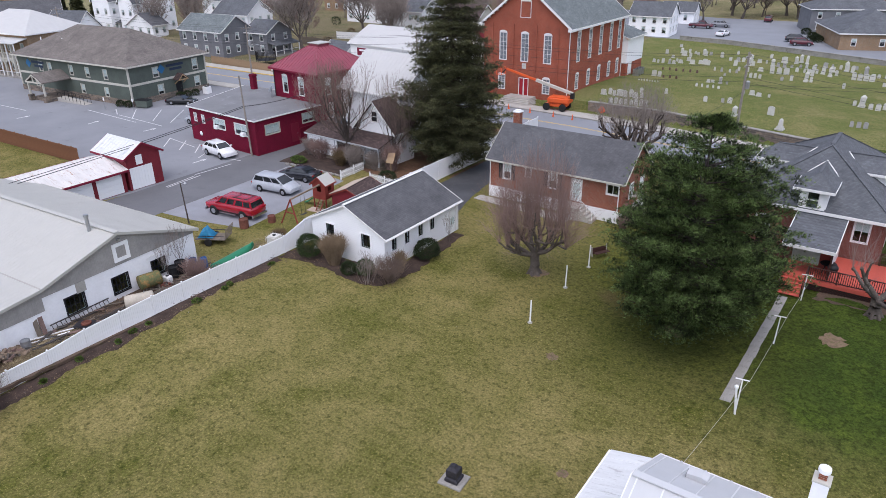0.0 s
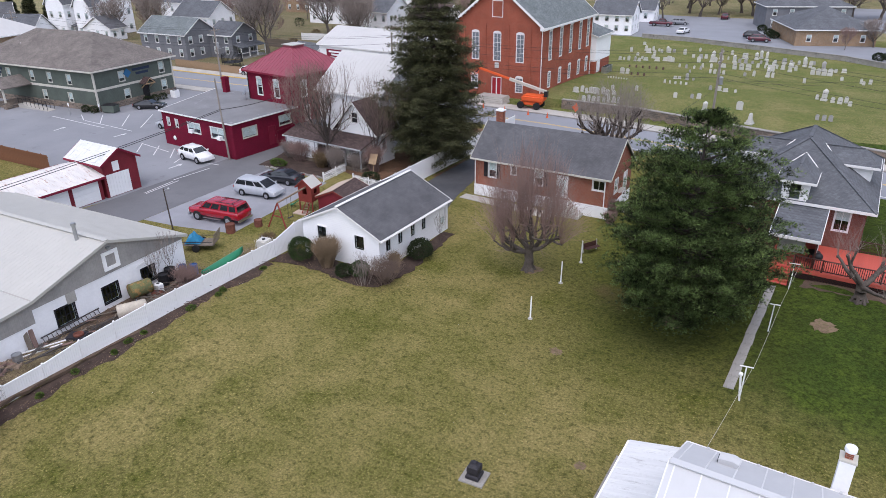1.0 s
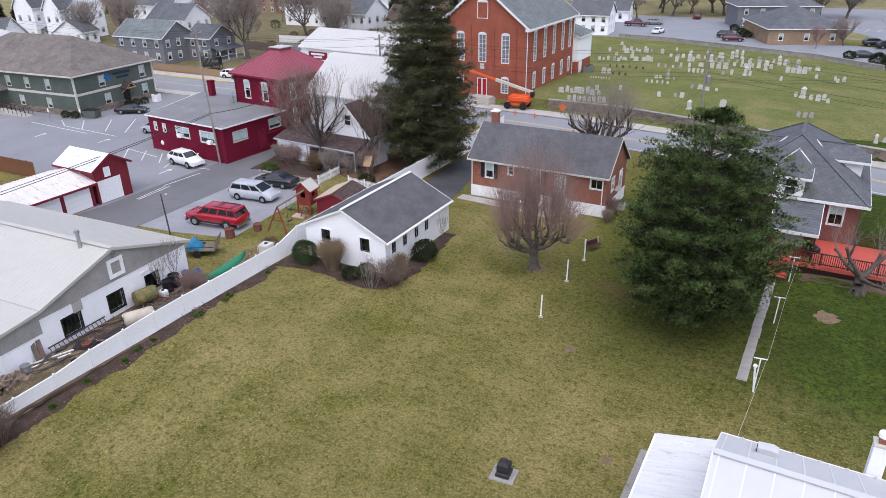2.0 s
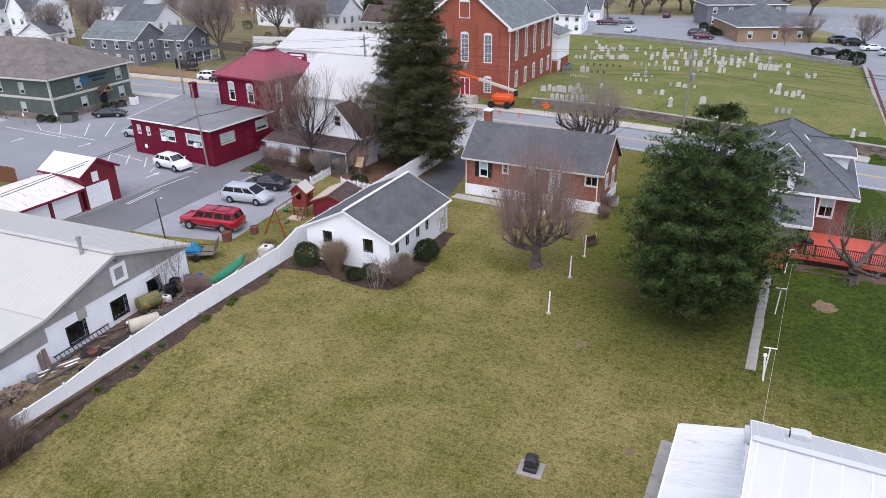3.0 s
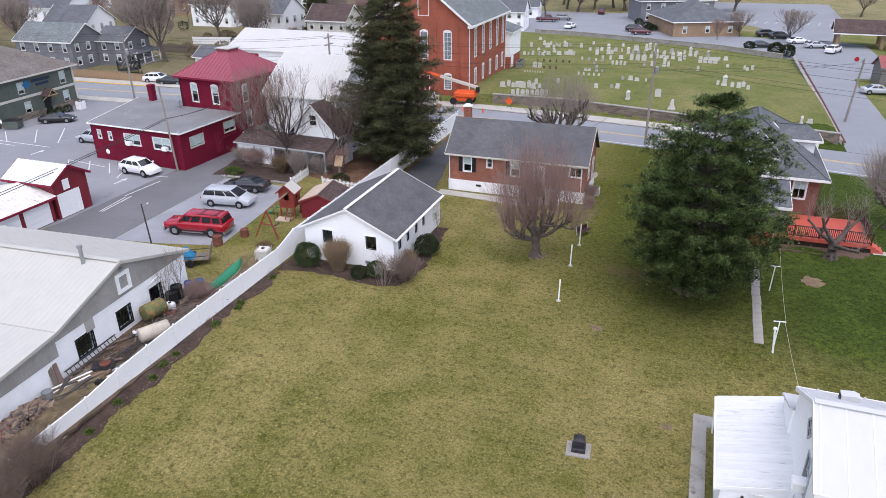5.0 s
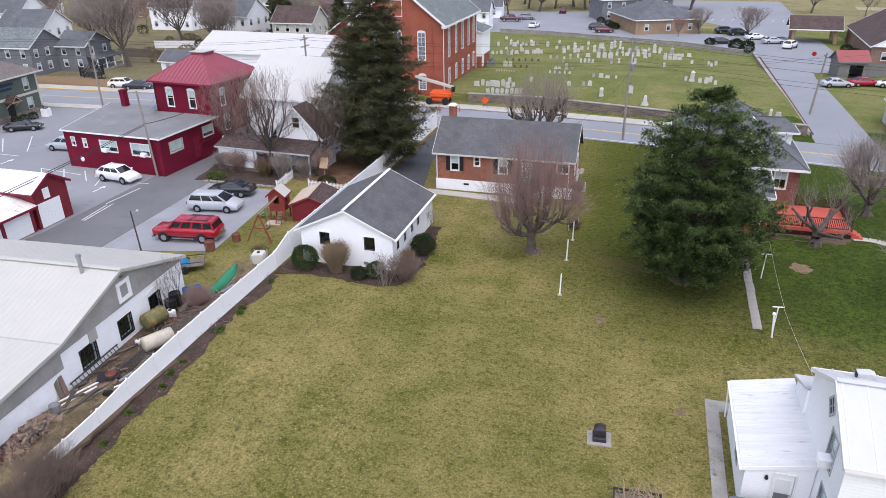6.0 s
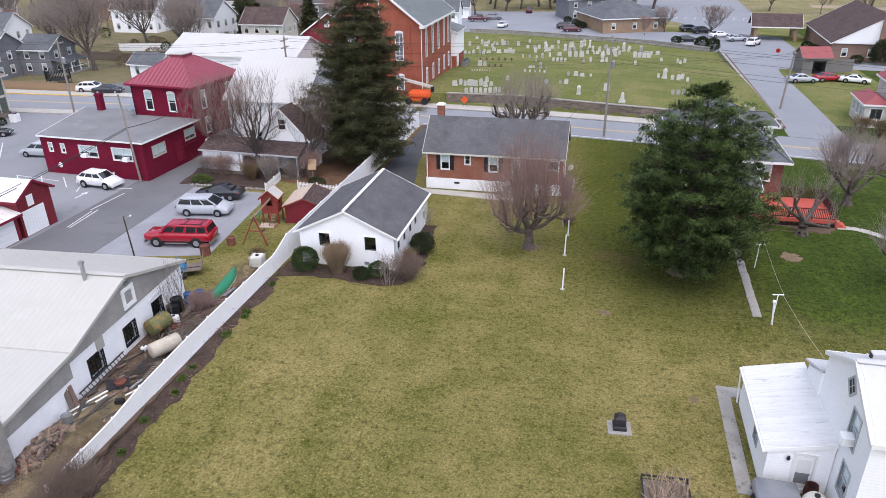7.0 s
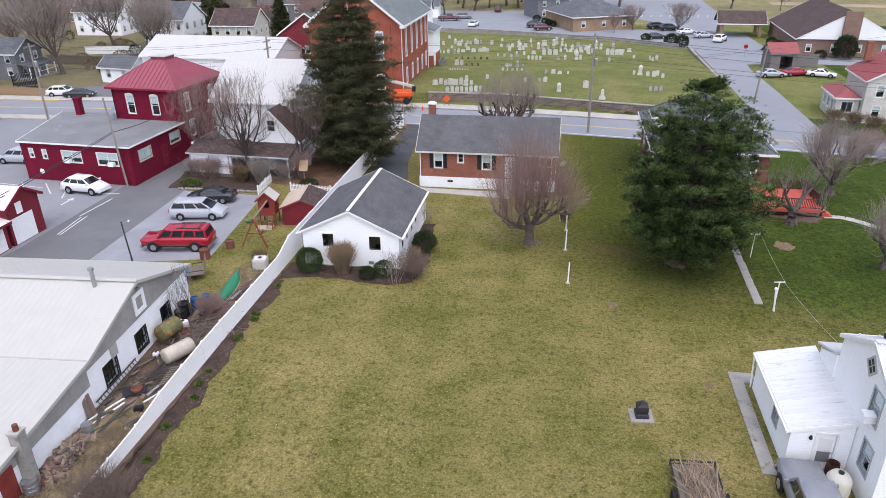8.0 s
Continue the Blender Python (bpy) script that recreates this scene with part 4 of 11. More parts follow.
# ---- brick house ----
def brick_house():
    g = thing("brick_house", -26.5, 61.05, 0, 0, "low red-brick house with white foundation and dark grey shingle roof", "house")
    w, d = 13.8, 6.4
    S = [(-4.9, 2.12, 0.8, 1.5), (-2.6, 2.75, 0.52, 0.9), (0.05, 2.12, 0.85, 1.48), (2.45, 1.3, 0.95, 2.1), (5.95, 2.65, 1.1, 0.9)]
    E = [(-1.2, 2.0, 0.85, 1.3), (1.4, 1.2, 0.9, 2.05)]
    walls(g, w, d, 1.15, 4.08, M_BRICK, {"S": S, "E": E}, gables="EW", zr=6.75)
    bm = bmesh.new()
    box(bm, -w / 2 - 0.03, w / 2 + 0.03, -d / 2 - 0.03, d / 2 + 0.03, 0, 1.15)
    part("foundation", bm, M_BLOCKW, g, "white painted block foundation")
    for i, (u, z, ww, hh) in enumerate(S):
        if i == 3:
            door(g, "S", w, d, u, z, ww, hh, M_WHITE, glass=0.7, label="white glazed storm door")
        else:
            window(g, "S", w, d, u, z, ww, hh, M_TRIM, "slider" if i == 4 else "sash", blind=0.55 if i in (0, 2) else 0.0, shutters=M_BLACK if i in (0, 2) else None)
    window(g, "E", w, d, *E[0], M_TRIM, "sash", blind=0.5)
    door(g, "E", w, d, *E[1], M_WHITE, glass=0.5)
    gable_roof(g, w, d / 2, 4.08, 6.72, M_SHING, ov=0.35, og=0.28, th=0.09, trim=M_CREAM, label="dark grey asphalt shingles")
    for u in (-3.7, 3.2):
        bm = bmesh.new()
        box(bm, -0.28, 0.28, -0.03, 0.02, 0, 0.2)
        for k in range(3):
            box(bm, -0.25, 0.25, -0.045, -0.03, 0.03 + k * 0.06, 0.06 + k * 0.06)
        part("vent", bm, M_BLACK, g, "black foundation vent", at=face_pose("S", w, d, u, 0.62, 0.03))
    bm = bmesh.new()
    box(bm, -0.35, 0.35, -0.3, 0.3, 0, 1.9)
    ch = part("chimney", bm, M_BRICK, g, "red brick chimney", at=pose(-6.2, 0.9, 5.8))
    bm = bmesh.new()
    box(bm, -0.42, 0.42, -0.37, 0.37, 1.9, 2.02)
    box(bm, -0.25, 0.25, -0.2, 0.2, 2.02, 2.14)
    part("chimney_cap", bm, M_WHITE, ch, "white cap")
    bm = bmesh.new()
    box(bm, -1.1, 1.1, -1.4, 0, 0, 1.2)
    for k in range(4):
        box(bm, 1.1 + k * 0.3, 1.4 + k * 0.3, -1.3, -0.1, 0, 1.0 - k * 0.24)
    part("stoop", bm, M_CONC, g, "concrete stoop with steps", at=pose(2.4, -d / 2 - 0.035, 0))
    bm = bmesh.new()
    for x in (1.2, 1.75, 2.3):
        rod(bm, (x, -1.3, 0.05), (x, -1.3, 1.95 - (x - 1.2) * 0.75), 0.025)
    rod(bm, (1.2, -1.3, 1.95), (2.3, -1.3, 1.1), 0.025)
    part("handrail", bm, M_WHITE, g, at=pose(2.4, -d / 2, 0))
    for u in (-w / 2 + 0.12, w / 2 - 0.35):
        bm = bmesh.new()
        rod(bm, (u, -d / 2 - 0.08, 0.3), (u, -d / 2 - 0.08, 3.9), 0.05)
        part("downspout", bm, M_WHITE, g)
    # cooling unit and dish by the gable
    a = thing("air_conditioner", -18.9, 60.6, 0, 0, "white outdoor cooling unit beside the brick gable", "air conditioner")
    bm = bmesh.new()
    box(bm, -0.4, 0.4, -0.4, 0.4, 0.05, 0.85)
    for k in range(7):
        box(bm, -0.43, 0.43, -0.43, 0.43, 0.12 + k * 0.1, 0.15 + k * 0.1)
    part("housing", bm, M_CONC, a)
    bm = bmesh.new()
    lathe(bm, [(0.34, 0.85), (0.36, 0.87), (0.3, 0.9)], 16)
    part("fan_guard", bm, M_BLACK, a)
    s = thing("satellite_dish", -19.2, 59.2, 2.3, 0, "pale satellite dish on the brick gable", "satellite dish")
    bm = bmesh.new()
    lathe(bm, [(0.02, 0), (0.2, 0.02), (0.33, 0.08), (0.34, 0.09)], 16, pose(0.35, 0, 0.25, 50, 0, -40))
    part("dish", bm, M_CONC, s)
    bm = bmesh.new()
    rod(bm, (-0.15, 0, 0), (0.33, 0, 0.25), 0.025)
    part("arm", bm, M_STEEL, s)


brick_house()


# ---- white barn ----
def white_barn():
    g = thing("barn", -44.68, 25.2, 0, 4, "long white workshop barn with taupe gable and pale metal roof", "barn")
    # local: gable wall at x = 0, seen from +x; the barn runs to -x; y from -14.5 to 6.6
    pk, kr, kl = 4.95, 0.325, 0.3
    ye, yl, yn = 6.5, -6.0, -14.5
    ze, zl, zn = pk - kr * ye, pk + kl * yl, pk + kl * yl + 0.1 * (yn - yl)
    L = 24.0
    holes = [(-3.9, 0.45, 1.35, 1.3), (-0.35, 0.45, 1.25, 1.25), (2.95, 0.5, 1.15, 1.15)]
    E = Matrix.Rotation(radians(90), 4, 'Z')
    bm = wall_mesh(ye - yn, -0.2, 2.55, [(u - (ye + yn) / 2, z, ww, hh) for u, z, ww, hh in holes], 0.25)
    part("wall", bm, M_BLOCKW, g, "whitewashed block wall", at=pose(0, (ye + yn) / 2, 0) @ E)
    bm = bmesh.new()
    lo = 2.55
    pts = [(yl, lo), (ye, lo), (ye, ze), (0, pk), (yl, zl)]
    prism(bm, pts, -0.04, 0.2)
    prism(bm, [(yn, 1.6), (yl, 1.6), (yl, zl), (yn, zn)], -0.04, -0.004)
    part("gable_cladding", bm, M_TAUPE, g, "taupe ribbed metal gable", at=E)
    for b6 in ((-L, -0.25, ye - 0.25, ye, -0.2, ze), (-L, -0.25, yn, yn + 0.25, -0.2, zn), (-L - 0.25, -L, yn, ye, -0.2, zn)):
        bm = bmesh.new()
        box(bm, *b6)
        part("wall", bm, M_BLOCKW, g)
    bm = bmesh.new()
    th = 0.12
    o = 0.35
    prism(bm, [(yn - o, zn - o * 0.1), (yl, zl), (0, pk), (ye + o, ze - o * kr), (ye + o, ze - o * kr + th), (0, pk + th), (yl, zl + th), (yn - o, zn - o * 0.1 + th)], -L - 0.3, 0.3, Matrix.Rotation(radians(90), 4, 'Z') @ Matrix.Scale(-1, 4, (0, 1, 0)))
    rf = part("roof", bm, M_MROOF, g, "pale grey ribbed metal sheets")
    n = 60
    for i in range(n + 1):
        x = 0.28 - i * (L + 0.55) / n
        for a, b in (((x, yn - o, zn - o * 0.1 + th + 0.001), (x, yl, zl + th + 0.001)), ((x, yl, zl + th + 0.001), (x, 0, pk + th + 0.001)), ((x, 0, pk + th + 0.001), (x, ye + o, ze - o * kr + th + 0.001))):
            bar("seam", a, b, 0.05, 0.014, M_MROOF, rf)
    for a, b in (((0.32, yn - o, zn - o * 0.1 + 0.05), (0.32, yl, zl + 0.05)), ((0.32, yl, zl + 0.05), (0.32, 0, pk + 0.05)), ((0.32, 0, pk + 0.05), (0.32, ye + o, ze - o * kr + 0.05)), ((0.3, ye + o + 0.02, ze - o * kr + 0.05), (-L, ye + o + 0.02, ze - o * kr + 0.05))):
        bar("bargeboard", a, b, 0.05, 0.2, M_MROOF, rf)
    for f in (0.5,):
        bar("sheet_lap", (0.28, yl * f, pk + kl * yl * f + th + 0.001), (-L - 0.25, yl * f, pk + kl * yl * f + th + 0.001), 0.06, 0.014, M_MROOF, rf)
    bar("sheet_lap", (0.28, yl, zl + th + 0.01), (-L - 0.25, yl, zl + th + 0.01), 0.1, 0.03, M_CONC, rf)
    bm = bmesh.new()
    beam(bm, (0.3, 0, pk + th + 0.04), (-L - 0.3, 0, pk + th + 0.04), 0.4, 0.04)
    part("ridge_cap", bm, M_MROOF, rf)
    for u, z, ww, hh in holes:
        wn2 = window(g, "E", 0, 0, u, z, ww, hh, M_BLACK, "grid")
        for k in (-1, 1):
            bar("muntin", (k * ww / 4, 0.08, 0.05), (k * ww / 4, 0.08, hh - 0.05), 0.03, 0.04, M_BLACK, wn2)
    bm = bmesh.new()
    for s in (-1, 1):
        box(bm, s * 0.52 - 0.13, s * 0.52 + 0.13, -0.12, -0.045, -0.7, 0.7)
        box(bm, -0.39, 0.39, -0.12, -0.045, s * 0.57 - 0.13, s * 0.57 + 0.13)
    part("gable_opening_trim", bm, M_WHITE, g, "white framed square hatch", at=E @ pose(0.15, 0, 3.5))
    bm = bmesh.new()
    box(bm, -0.35, 0.35, -0.06, -0.003, 0, 0.75)
    for k in range(6):
        box(bm, -0.3, 0.3, -0.08, -0.06, 0.06 + k * 0.11, 0.12 + k * 0.11)
    part("vent", bm, M_CONC, g, "grey louvred vent", at=E @ pose(-3.3, 0, 1.78))
    bm = bmesh.new()
    rod(bm, (0, 0, -0.3), (0, 0, 1.25), 0.13, None, 12)
    rod(bm, (0, 0, 1.25), (0, 0, 1.42), 0.19, 0.17, 12)
    rod(bm, (0, 0, -0.1), (0, 0, 0.12), 0.24, 0.16, 12)
    part("flue", bm, M_STEEL, g, "galvanised roof flue", at=pose(-2.1, -0.55, pk - 0.2))
    bm = bmesh.new()
    box(bm, 0.02, 0.52, -0.27, 0.27, -0.2, 3.3)
    chm = part("chimney", bm, M_CONC_D, g, "grey rendered chimney against the wall", at=pose(0, -11.9, 0))
    bm = bmesh.new()
    box(bm, -0.02, 0.56, -0.31, 0.31, 3.3, 3.4)
    part("chimney_cap", bm, M_CONC, chm)
    bm = bmesh.new()
    rod(bm, (0.32, 0, 3.42), (0.32, 0, 3.75), 0.14, 0.13, 10)
    part("chimney_pot", bm, M_RUST, chm, "rusty pot")
    bm = bmesh.new()
    box(bm, -0.5, 0.5, -0.05, 0.02, 0, 1.9)
    part("door", bm, M_WOODR, g, "flaking red plank door", at=E @ pose(-13.0, 0, 0.0))
    bm = bmesh.new()
    rod(bm, (0.12, 2.0, 2.15), (0.12, 4.9, 2.5), 0.04, None, 6)
    rod(bm, (0.12, 2.0, 2.15), (0.12, 2.0, 1.95), 0.04, None, 6)
    part("conduit", bm, M_WHITE, g)
    bm = bmesh.new()
    box(bm, 0.05, 0.3, -0.12, 0.12, 0, 0.14)
    part("floodlight", bm, M_STEEL, g, at=pose(0, 0.1, pk - 0.55))


white_barn()


# ---- red shed and low garages behind the barn ----
def red_shed():
    g = thing("shed", -67.9, 40.35, 0, 0, "red board shed with white painted tin gable roof", "shed")
    w, d = 5.6, 3.9
    E = [(-0.45, 2.55, 0.75, 1.0), (-0.4, 0.05, 2.6, 2.3)]
    walls(g, w, d, 0, 3.55, M_REDWOOD, {"E": E}, gables="EW", zr=4.7)
    gable_roof(g, w, d / 2, 3.55, 4.7, M_MROOF_W, ov=0.35, og=0.3, ribs=0.6, trim=M_MARBOARD, label="white tin roof")
    for u, z, ww, hh in E:
        bm = bmesh.new()
        box(bm, -ww / 2, ww / 2, 0.03, 0.06, 0, hh)
        dr = part("door", bm, M_WHITE, g, "white plank door", at=face_pose("E", w, d, u, z))
        n = max(2, int(ww / 0.3))
        for i in range(n):
            bar("plank", (-ww / 2 + (i + 0.5) * ww / n, 0.015, 0), (-ww / 2 + (i + 0.5) * ww / n, 0.015, hh), 0.03, ww / n - 0.02, M_WHITE, dr)
    h = thing("garage", -68.8, 33.3, 0, 0, "low red garage row with white doors and rust-streaked tin roof", "garage")
    w, d = 7.2, 9.6
    holes = [(u, 0.05, 2.75, 2.1) for u in (3.05, -0.1, -3.2)]
    walls(h, w, d, 0, 2.35, M_REDWOOD, {"E": holes}, gables="NS", zr=3.3)
    for u, z, ww, hh in holes:
        bm = bmesh.new()
        box(bm, -ww / 2, ww / 2, 0.04, 0.07, 0, hh)
        dr = part("garage_door", bm, M_WHITE, h, "white sectional garage door", at=face_pose("E", w, d, u, z))
        for k in range(4):
            bar("door_section", (-ww / 2, 0.025, (k + 0.5) * hh / 4), (ww / 2, 0.025, (k + 0.5) * hh / 4), 0.03, hh / 4 - 0.02, M_WHITE, dr)
    gable_roof(h, d, w / 2, 2.35, 3.3, M_MROOF_RU, ov=0.4, og=0.3, along="y", ribs=0.7, trim=M_MARBOARD, label="white tin with rust streaks")
    k = thing("lean_to_building", -69.5, 24.0, 0, 0, "low outbuilding with grey metal roof", "outbuilding")
    walls(k, 12.5, 8.6, 0, 2.2, M_REDWOOD, {}, gables="EW", zr=3.3)
    gable_roof(k, 12.5, 4.3, 2.2, 3.2, M_SHING_L, ov=0.3, og=0.3, label="pale grey roof")


red_shed()


# ---- maroon flat-roofed building and its two-storey house ----
def maroon_block():
    g = thing("flat_roofed_building", -69.8, 59.45, 0, -3, "maroon painted brick building with grey flat roof", "building")
    w, d = 13.35, 10.2
    S = [(-5.45, 2.55, 0.45, 0.95), (-3.8, 2.5, 0.45, 0.95), (-0.45, 2.25, 2.3, 1.2), (3.9, 2.15, 2.4, 1.3)]
    E = [(-2.6, 2.25, 2.1, 1.15), (0.8, 0.5, 1.0, 2.2), (3.1, 2.5, 1.9, 1.15)]
    walls(g, w, d, -0.3, 4.2, M_MAROON, {"S": S, "E": E})
    for i, (u, z, ww, hh) in enumerate(S):
        window(g, "S", w, d, u, z, ww, hh, M_TRIM, "sash" if i < 2 else "slider", blind=0.6)
    window(g, "E", w, d, *E[0], M_CREAM, "slider", blind=0.9)
    window(g, "E", w, d, *E[2], M_CREAM, "slider", blind=0.7)
    door(g, "E", w, d, *E[1], M_MARBOARD, M_MARBOARD, label="maroon steel door")
    bm = bmesh.new()
    flat = Matrix.Rotation(radians(90), 4, 'X')
    plan = [(-w / 2 - 0.22, -d / 2 - 0.22), (w / 2 + 0.22, -d / 2 - 0.22), (w / 2 + 0.22, d / 2 + 0.1), (-2.3, d / 2 + 0.1), (-2.3, d / 2 + 2.6), (-11.3, d / 2 + 2.0)]
    prism(bm, [(x, -y) for x, y in plan], 4.2, 4.32, flat)
    rf = part("roof", bm, M_FLAT, g, "grey felt flat roof")
    for a, b in (((-w / 2 - 0.24, -d / 2 - 0.24), (w / 2 + 0.26, -d / 2 - 0.24)), ((w / 2 + 0.24, -d / 2 - 0.22), (w / 2 + 0.24, d / 2 + 0.1)), ((-w / 2 - 0.24, -d / 2 - 0.22), (-11.32, d / 2 + 2.0))):
        bar("fascia", (*a, 4.26), (*b, 4.26), 0.05, 0.17, M_TRIM, rf, "white metal roof edge")
    bm = bmesh.new()
    prism(bm, [(x, -y) for x, y in ((-w / 2 - 0.02, -d / 2), (-w / 2 - 0.02, d / 2 + 0.02), (-2.4, d / 2 + 0.02), (-2.4, d / 2 + 2.5), (-11.1, d / 2 + 1.9))], -0.3, 4.19, flat)
    part("wall", bm, M_MAROON, g, "maroon rear wing")
    bm = bmesh.new()
    box(bm, -0.35, 0.35, -0.35, 0.35, 0, 2.1)
    box(bm, -0.42, 0.42, -0.42, 0.42, 1.85, 2.0)
    part("chimney", bm, M_MAROON, g, "maroon brick chimney", at=pose(-8.0, 6.3, 4.3))
    for u, z in ((-0.95, 2.2), (4.35, 2.1)):
        bm = bmesh.new()
        box(bm, -0.32, 0.32, -0.35, 0.1, 0, 0.42)
        for k in range(4):
            box(bm, -0.28, 0.28, -0.37, -0.35, 0.05 + k * 0.09, 0.09 + k * 0.09)
        part("window_air_conditioner", bm, M_WHITE, g, "white window cooling unit", at=face_pose("S", w, d, u, z))
    bm = bmesh.new()
    rod(bm, (w / 2 + 0.06, 1.5, 0.3), (w / 2 + 0.06, 1.5, 2.0), 0.04, None, 6)
    rod(bm, (w / 2 + 0.06, 1.5, 2.0), (w / 2 + 0.06, 4.2, 2.1), 0.04, None, 6)
    part("conduit", bm, M_MARBOARD, g)
    bm = bmesh.new()
    lathe(bm, [(0.3, 0), (0.26, 0.05), (0.05, 0.1)], 10, face_pose("S", w, d, -4.7, 1.0) @ pose(0, -0.02, 0, 90))
    part("hose_reel", bm, M_WHITE, g, "white round fitting")
    h = thing("house", -67.0, 69.2, 0, -6, "two-storey maroon brick house with crimson standing-seam hip roof", "house")
    w, d = 8.8, 9.2
    hs = {"S": [(-2.0, 5.0, 0.95, 2.1), (1.35, 5.0, 0.95, 2.1)], "E": [(-2.7, 5.2, 0.85, 1.9), (2.2, 5.2, 0.85, 1.9), (-2.5, 2.2, 0.85, 1.7), (2.2, 2.0, 0.85, 1.9)], "N": [(-2, 5, 0.9, 1.9), (2, 5, 0.9, 1.9)]}
    walls(h, w, d, -0.2, 7.95, M_MAROON, hs)
    for f, lst in hs.items():
        for u, z, ww, hh in lst:
            window(h, f, w, d, u, z, ww, hh, M_TRIM, "arch", blind=0.4)
    hip_roof(h, w, d, 7.9, 10.65, M_MROOF_R, ov=0.45, ribs=0.55, trim=M_MARBOARD, flat_top=0.95, label="crimson standing-seam metal roof")
    bm = bmesh.new()
    box(bm, -0.95, 0.95, -0.95, 0.95, 10.55, 10.98)
    cu = part("roof_hatch", bm, M_MROOF_R, h)
    bm = bmesh.new()
    box(bm, -1.1, 1.1, -1.1, 1.1, 10.98, 11.07)
    part("hatch_lid", bm, M_MROOF, cu, "pale metal lid")
    bm = bmesh.new()
    rod(bm, (-w / 2 + 0.15, -d / 2 - 0.08, 4.2), (-w / 2 + 0.15, -d / 2 - 0.08, 7.8), 0.05, None, 6)
    rod(bm, (w / 2 - 0.15, -d / 2 - 0.08, 4.2), (w / 2 - 0.15, -d / 2 - 0.08, 7.8), 0.05, None, 6)
    part("downspout", bm, M_BLACK, h)
    s = thing("satellite_dish", -71.4, 64.0, 4.32, 0, "grey satellite dish on the flat roof", "satellite dish")
    bm = bmesh.new()
    lathe(bm, [(0.05, 0), (0.3, 0.03), (0.5, 0.12), (0.52, 0.13)], 18, pose(0, 0, 1.0, 55, 0, -30))
    part("dish", bm, M_STEEL, s)
    bm = bmesh.new()
    rod(bm, (0, 0, 0), (0, 0, 1.0), 0.04)
    part("mast", bm, M_STEEL, s)


maroon_block()


# ---- green hip-roofed offices ----
def green_offices():
    g = thing("office_building", -115.2, 67.2, 0, 5, "two-storey sage-green sided office building with brown hip roof", "office building")
    w, d = 29.0, 15.0
    hs = {"E": [(-2.5, 3.7, 1.0, 1.5), (5.4, 3.7, 1.0, 1.7), (-2.0, 0.9, 1.0, 1.5), (5.4, 0.9, 1.0, 1.6), (1.6, 0.1, 1.1, 2.2)],
          "S": [(u, 3.7, 0.9, 1.5) for u in (-8.0, -5.5, 0.3, 4.5, 9.0)] + [(u, 0.95, 0.9, 1.4) for u in (-10.0, 2.5, 8.5)]}
    walls(g, w, d, 0, 6.0, M_GREEN, hs)
    for f, lst in hs.items():
        for i, (u, z, ww, hh) in enumerate(lst):
            if f == "E" and i == 4:
                door(g, "E", w, d, u, z, ww, hh, M_BLACK, M_BLACK, label="black entrance door")
            else:
                window(g, f, w, d, u, z, ww, hh, M_CREAM, "sash", blind=0.7)
    hip_roof(g, w, d, 5.9, 10.4, M_SHING_B, ov=0.7, trim=M_CREAM, label="brown-grey shingle hip roof")
    bm = bmesh.new()
    for s in (-1, 1):
        box(bm, -w / 2 - 0.04, w / 2 + 0.04, s * (d / 2 + 0.02) - 0.03, s * (d / 2 + 0.02) + 0.03, 2.95, 3.3)
        box(bm, s * (w / 2 + 0.02) - 0.03, s * (w / 2 + 0.02) + 0.03, -d / 2, d / 2, 2.95, 3.3)
        for e in (-1, 1):
            box(bm, s * w / 2 - 0.12, s * w / 2 + 0.12, e * d / 2 - 0.12, e * d / 2 + 0.12, 0.85, 5.9)
    part("band", bm, M_CREAM, g, "cream band course and corner boards")
    bm = bmesh.new()
    for s in (-1, 1):
        box(bm, -w / 2 - 0.12, w / 2 + 0.12, s * (d / 2 + 0.06) - 0.07, s * (d / 2 + 0.06) + 0.07, -0.1, 0.9)
        if s == -1:
            box(bm, s * (w / 2 + 0.06) - 0.07, s * (w / 2 + 0.06) + 0.07, -d / 2, d / 2, -0.1, 0.9)
        else:
            box(bm, w / 2 - 0.01, w / 2 + 0.13, -d / 2, 1.0, -0.1, 0.9)
            box(bm, w / 2 - 0.01, w / 2 + 0.13, 2.2, d / 2, -0.1, 0.9)
    part("stone_base", bm, M_STONE, g, "brown stone veneer base")
    # small gabled hood over the east door
    bm = bmesh.new()
    prism(bm, [(-1.1, 2.7), (0, 3.55), (1.1, 2.7), (1.1, 2.82), (0, 3.7), (-1.1, 2.82)], -1.3, 0.0)
    hood = part("door_hood", bm, M_SHING_BR, g, "small gabled timber hood", at=face_pose("E", w, d, 1.6, 0))
    bm = bmesh.new()
    for s in (-1, 1):
        beam(bm, (s * 0.85, -0.1, 2.0), (s * 0.85, -1.1, 2.75), 0.12)
        beam(bm, (s * 0.95, -1.25, 2.7), (0, -1.25, 3.5), 0.12)
    beam(bm, (-1, -1.25, 2.72), (1, -1.25, 2.72), 0.14)
    part("bracket", bm, M_WOODN, hood)
    # porch with ramp on the south side
    bm = bmesh.new()
    prism(bm, [(-2.4, 3.0), (0, 4.3), (2.4, 3.0), (2.4, 3.14), (0, 4.45), (-2.4, 3.14)], -5.0, 0.0)
    po = part("porch_roof", bm, M_SHING_B, g, "gabled porch roof", at=face_pose("S", w, d, -2.6, 0))
    bm = bmesh.new()
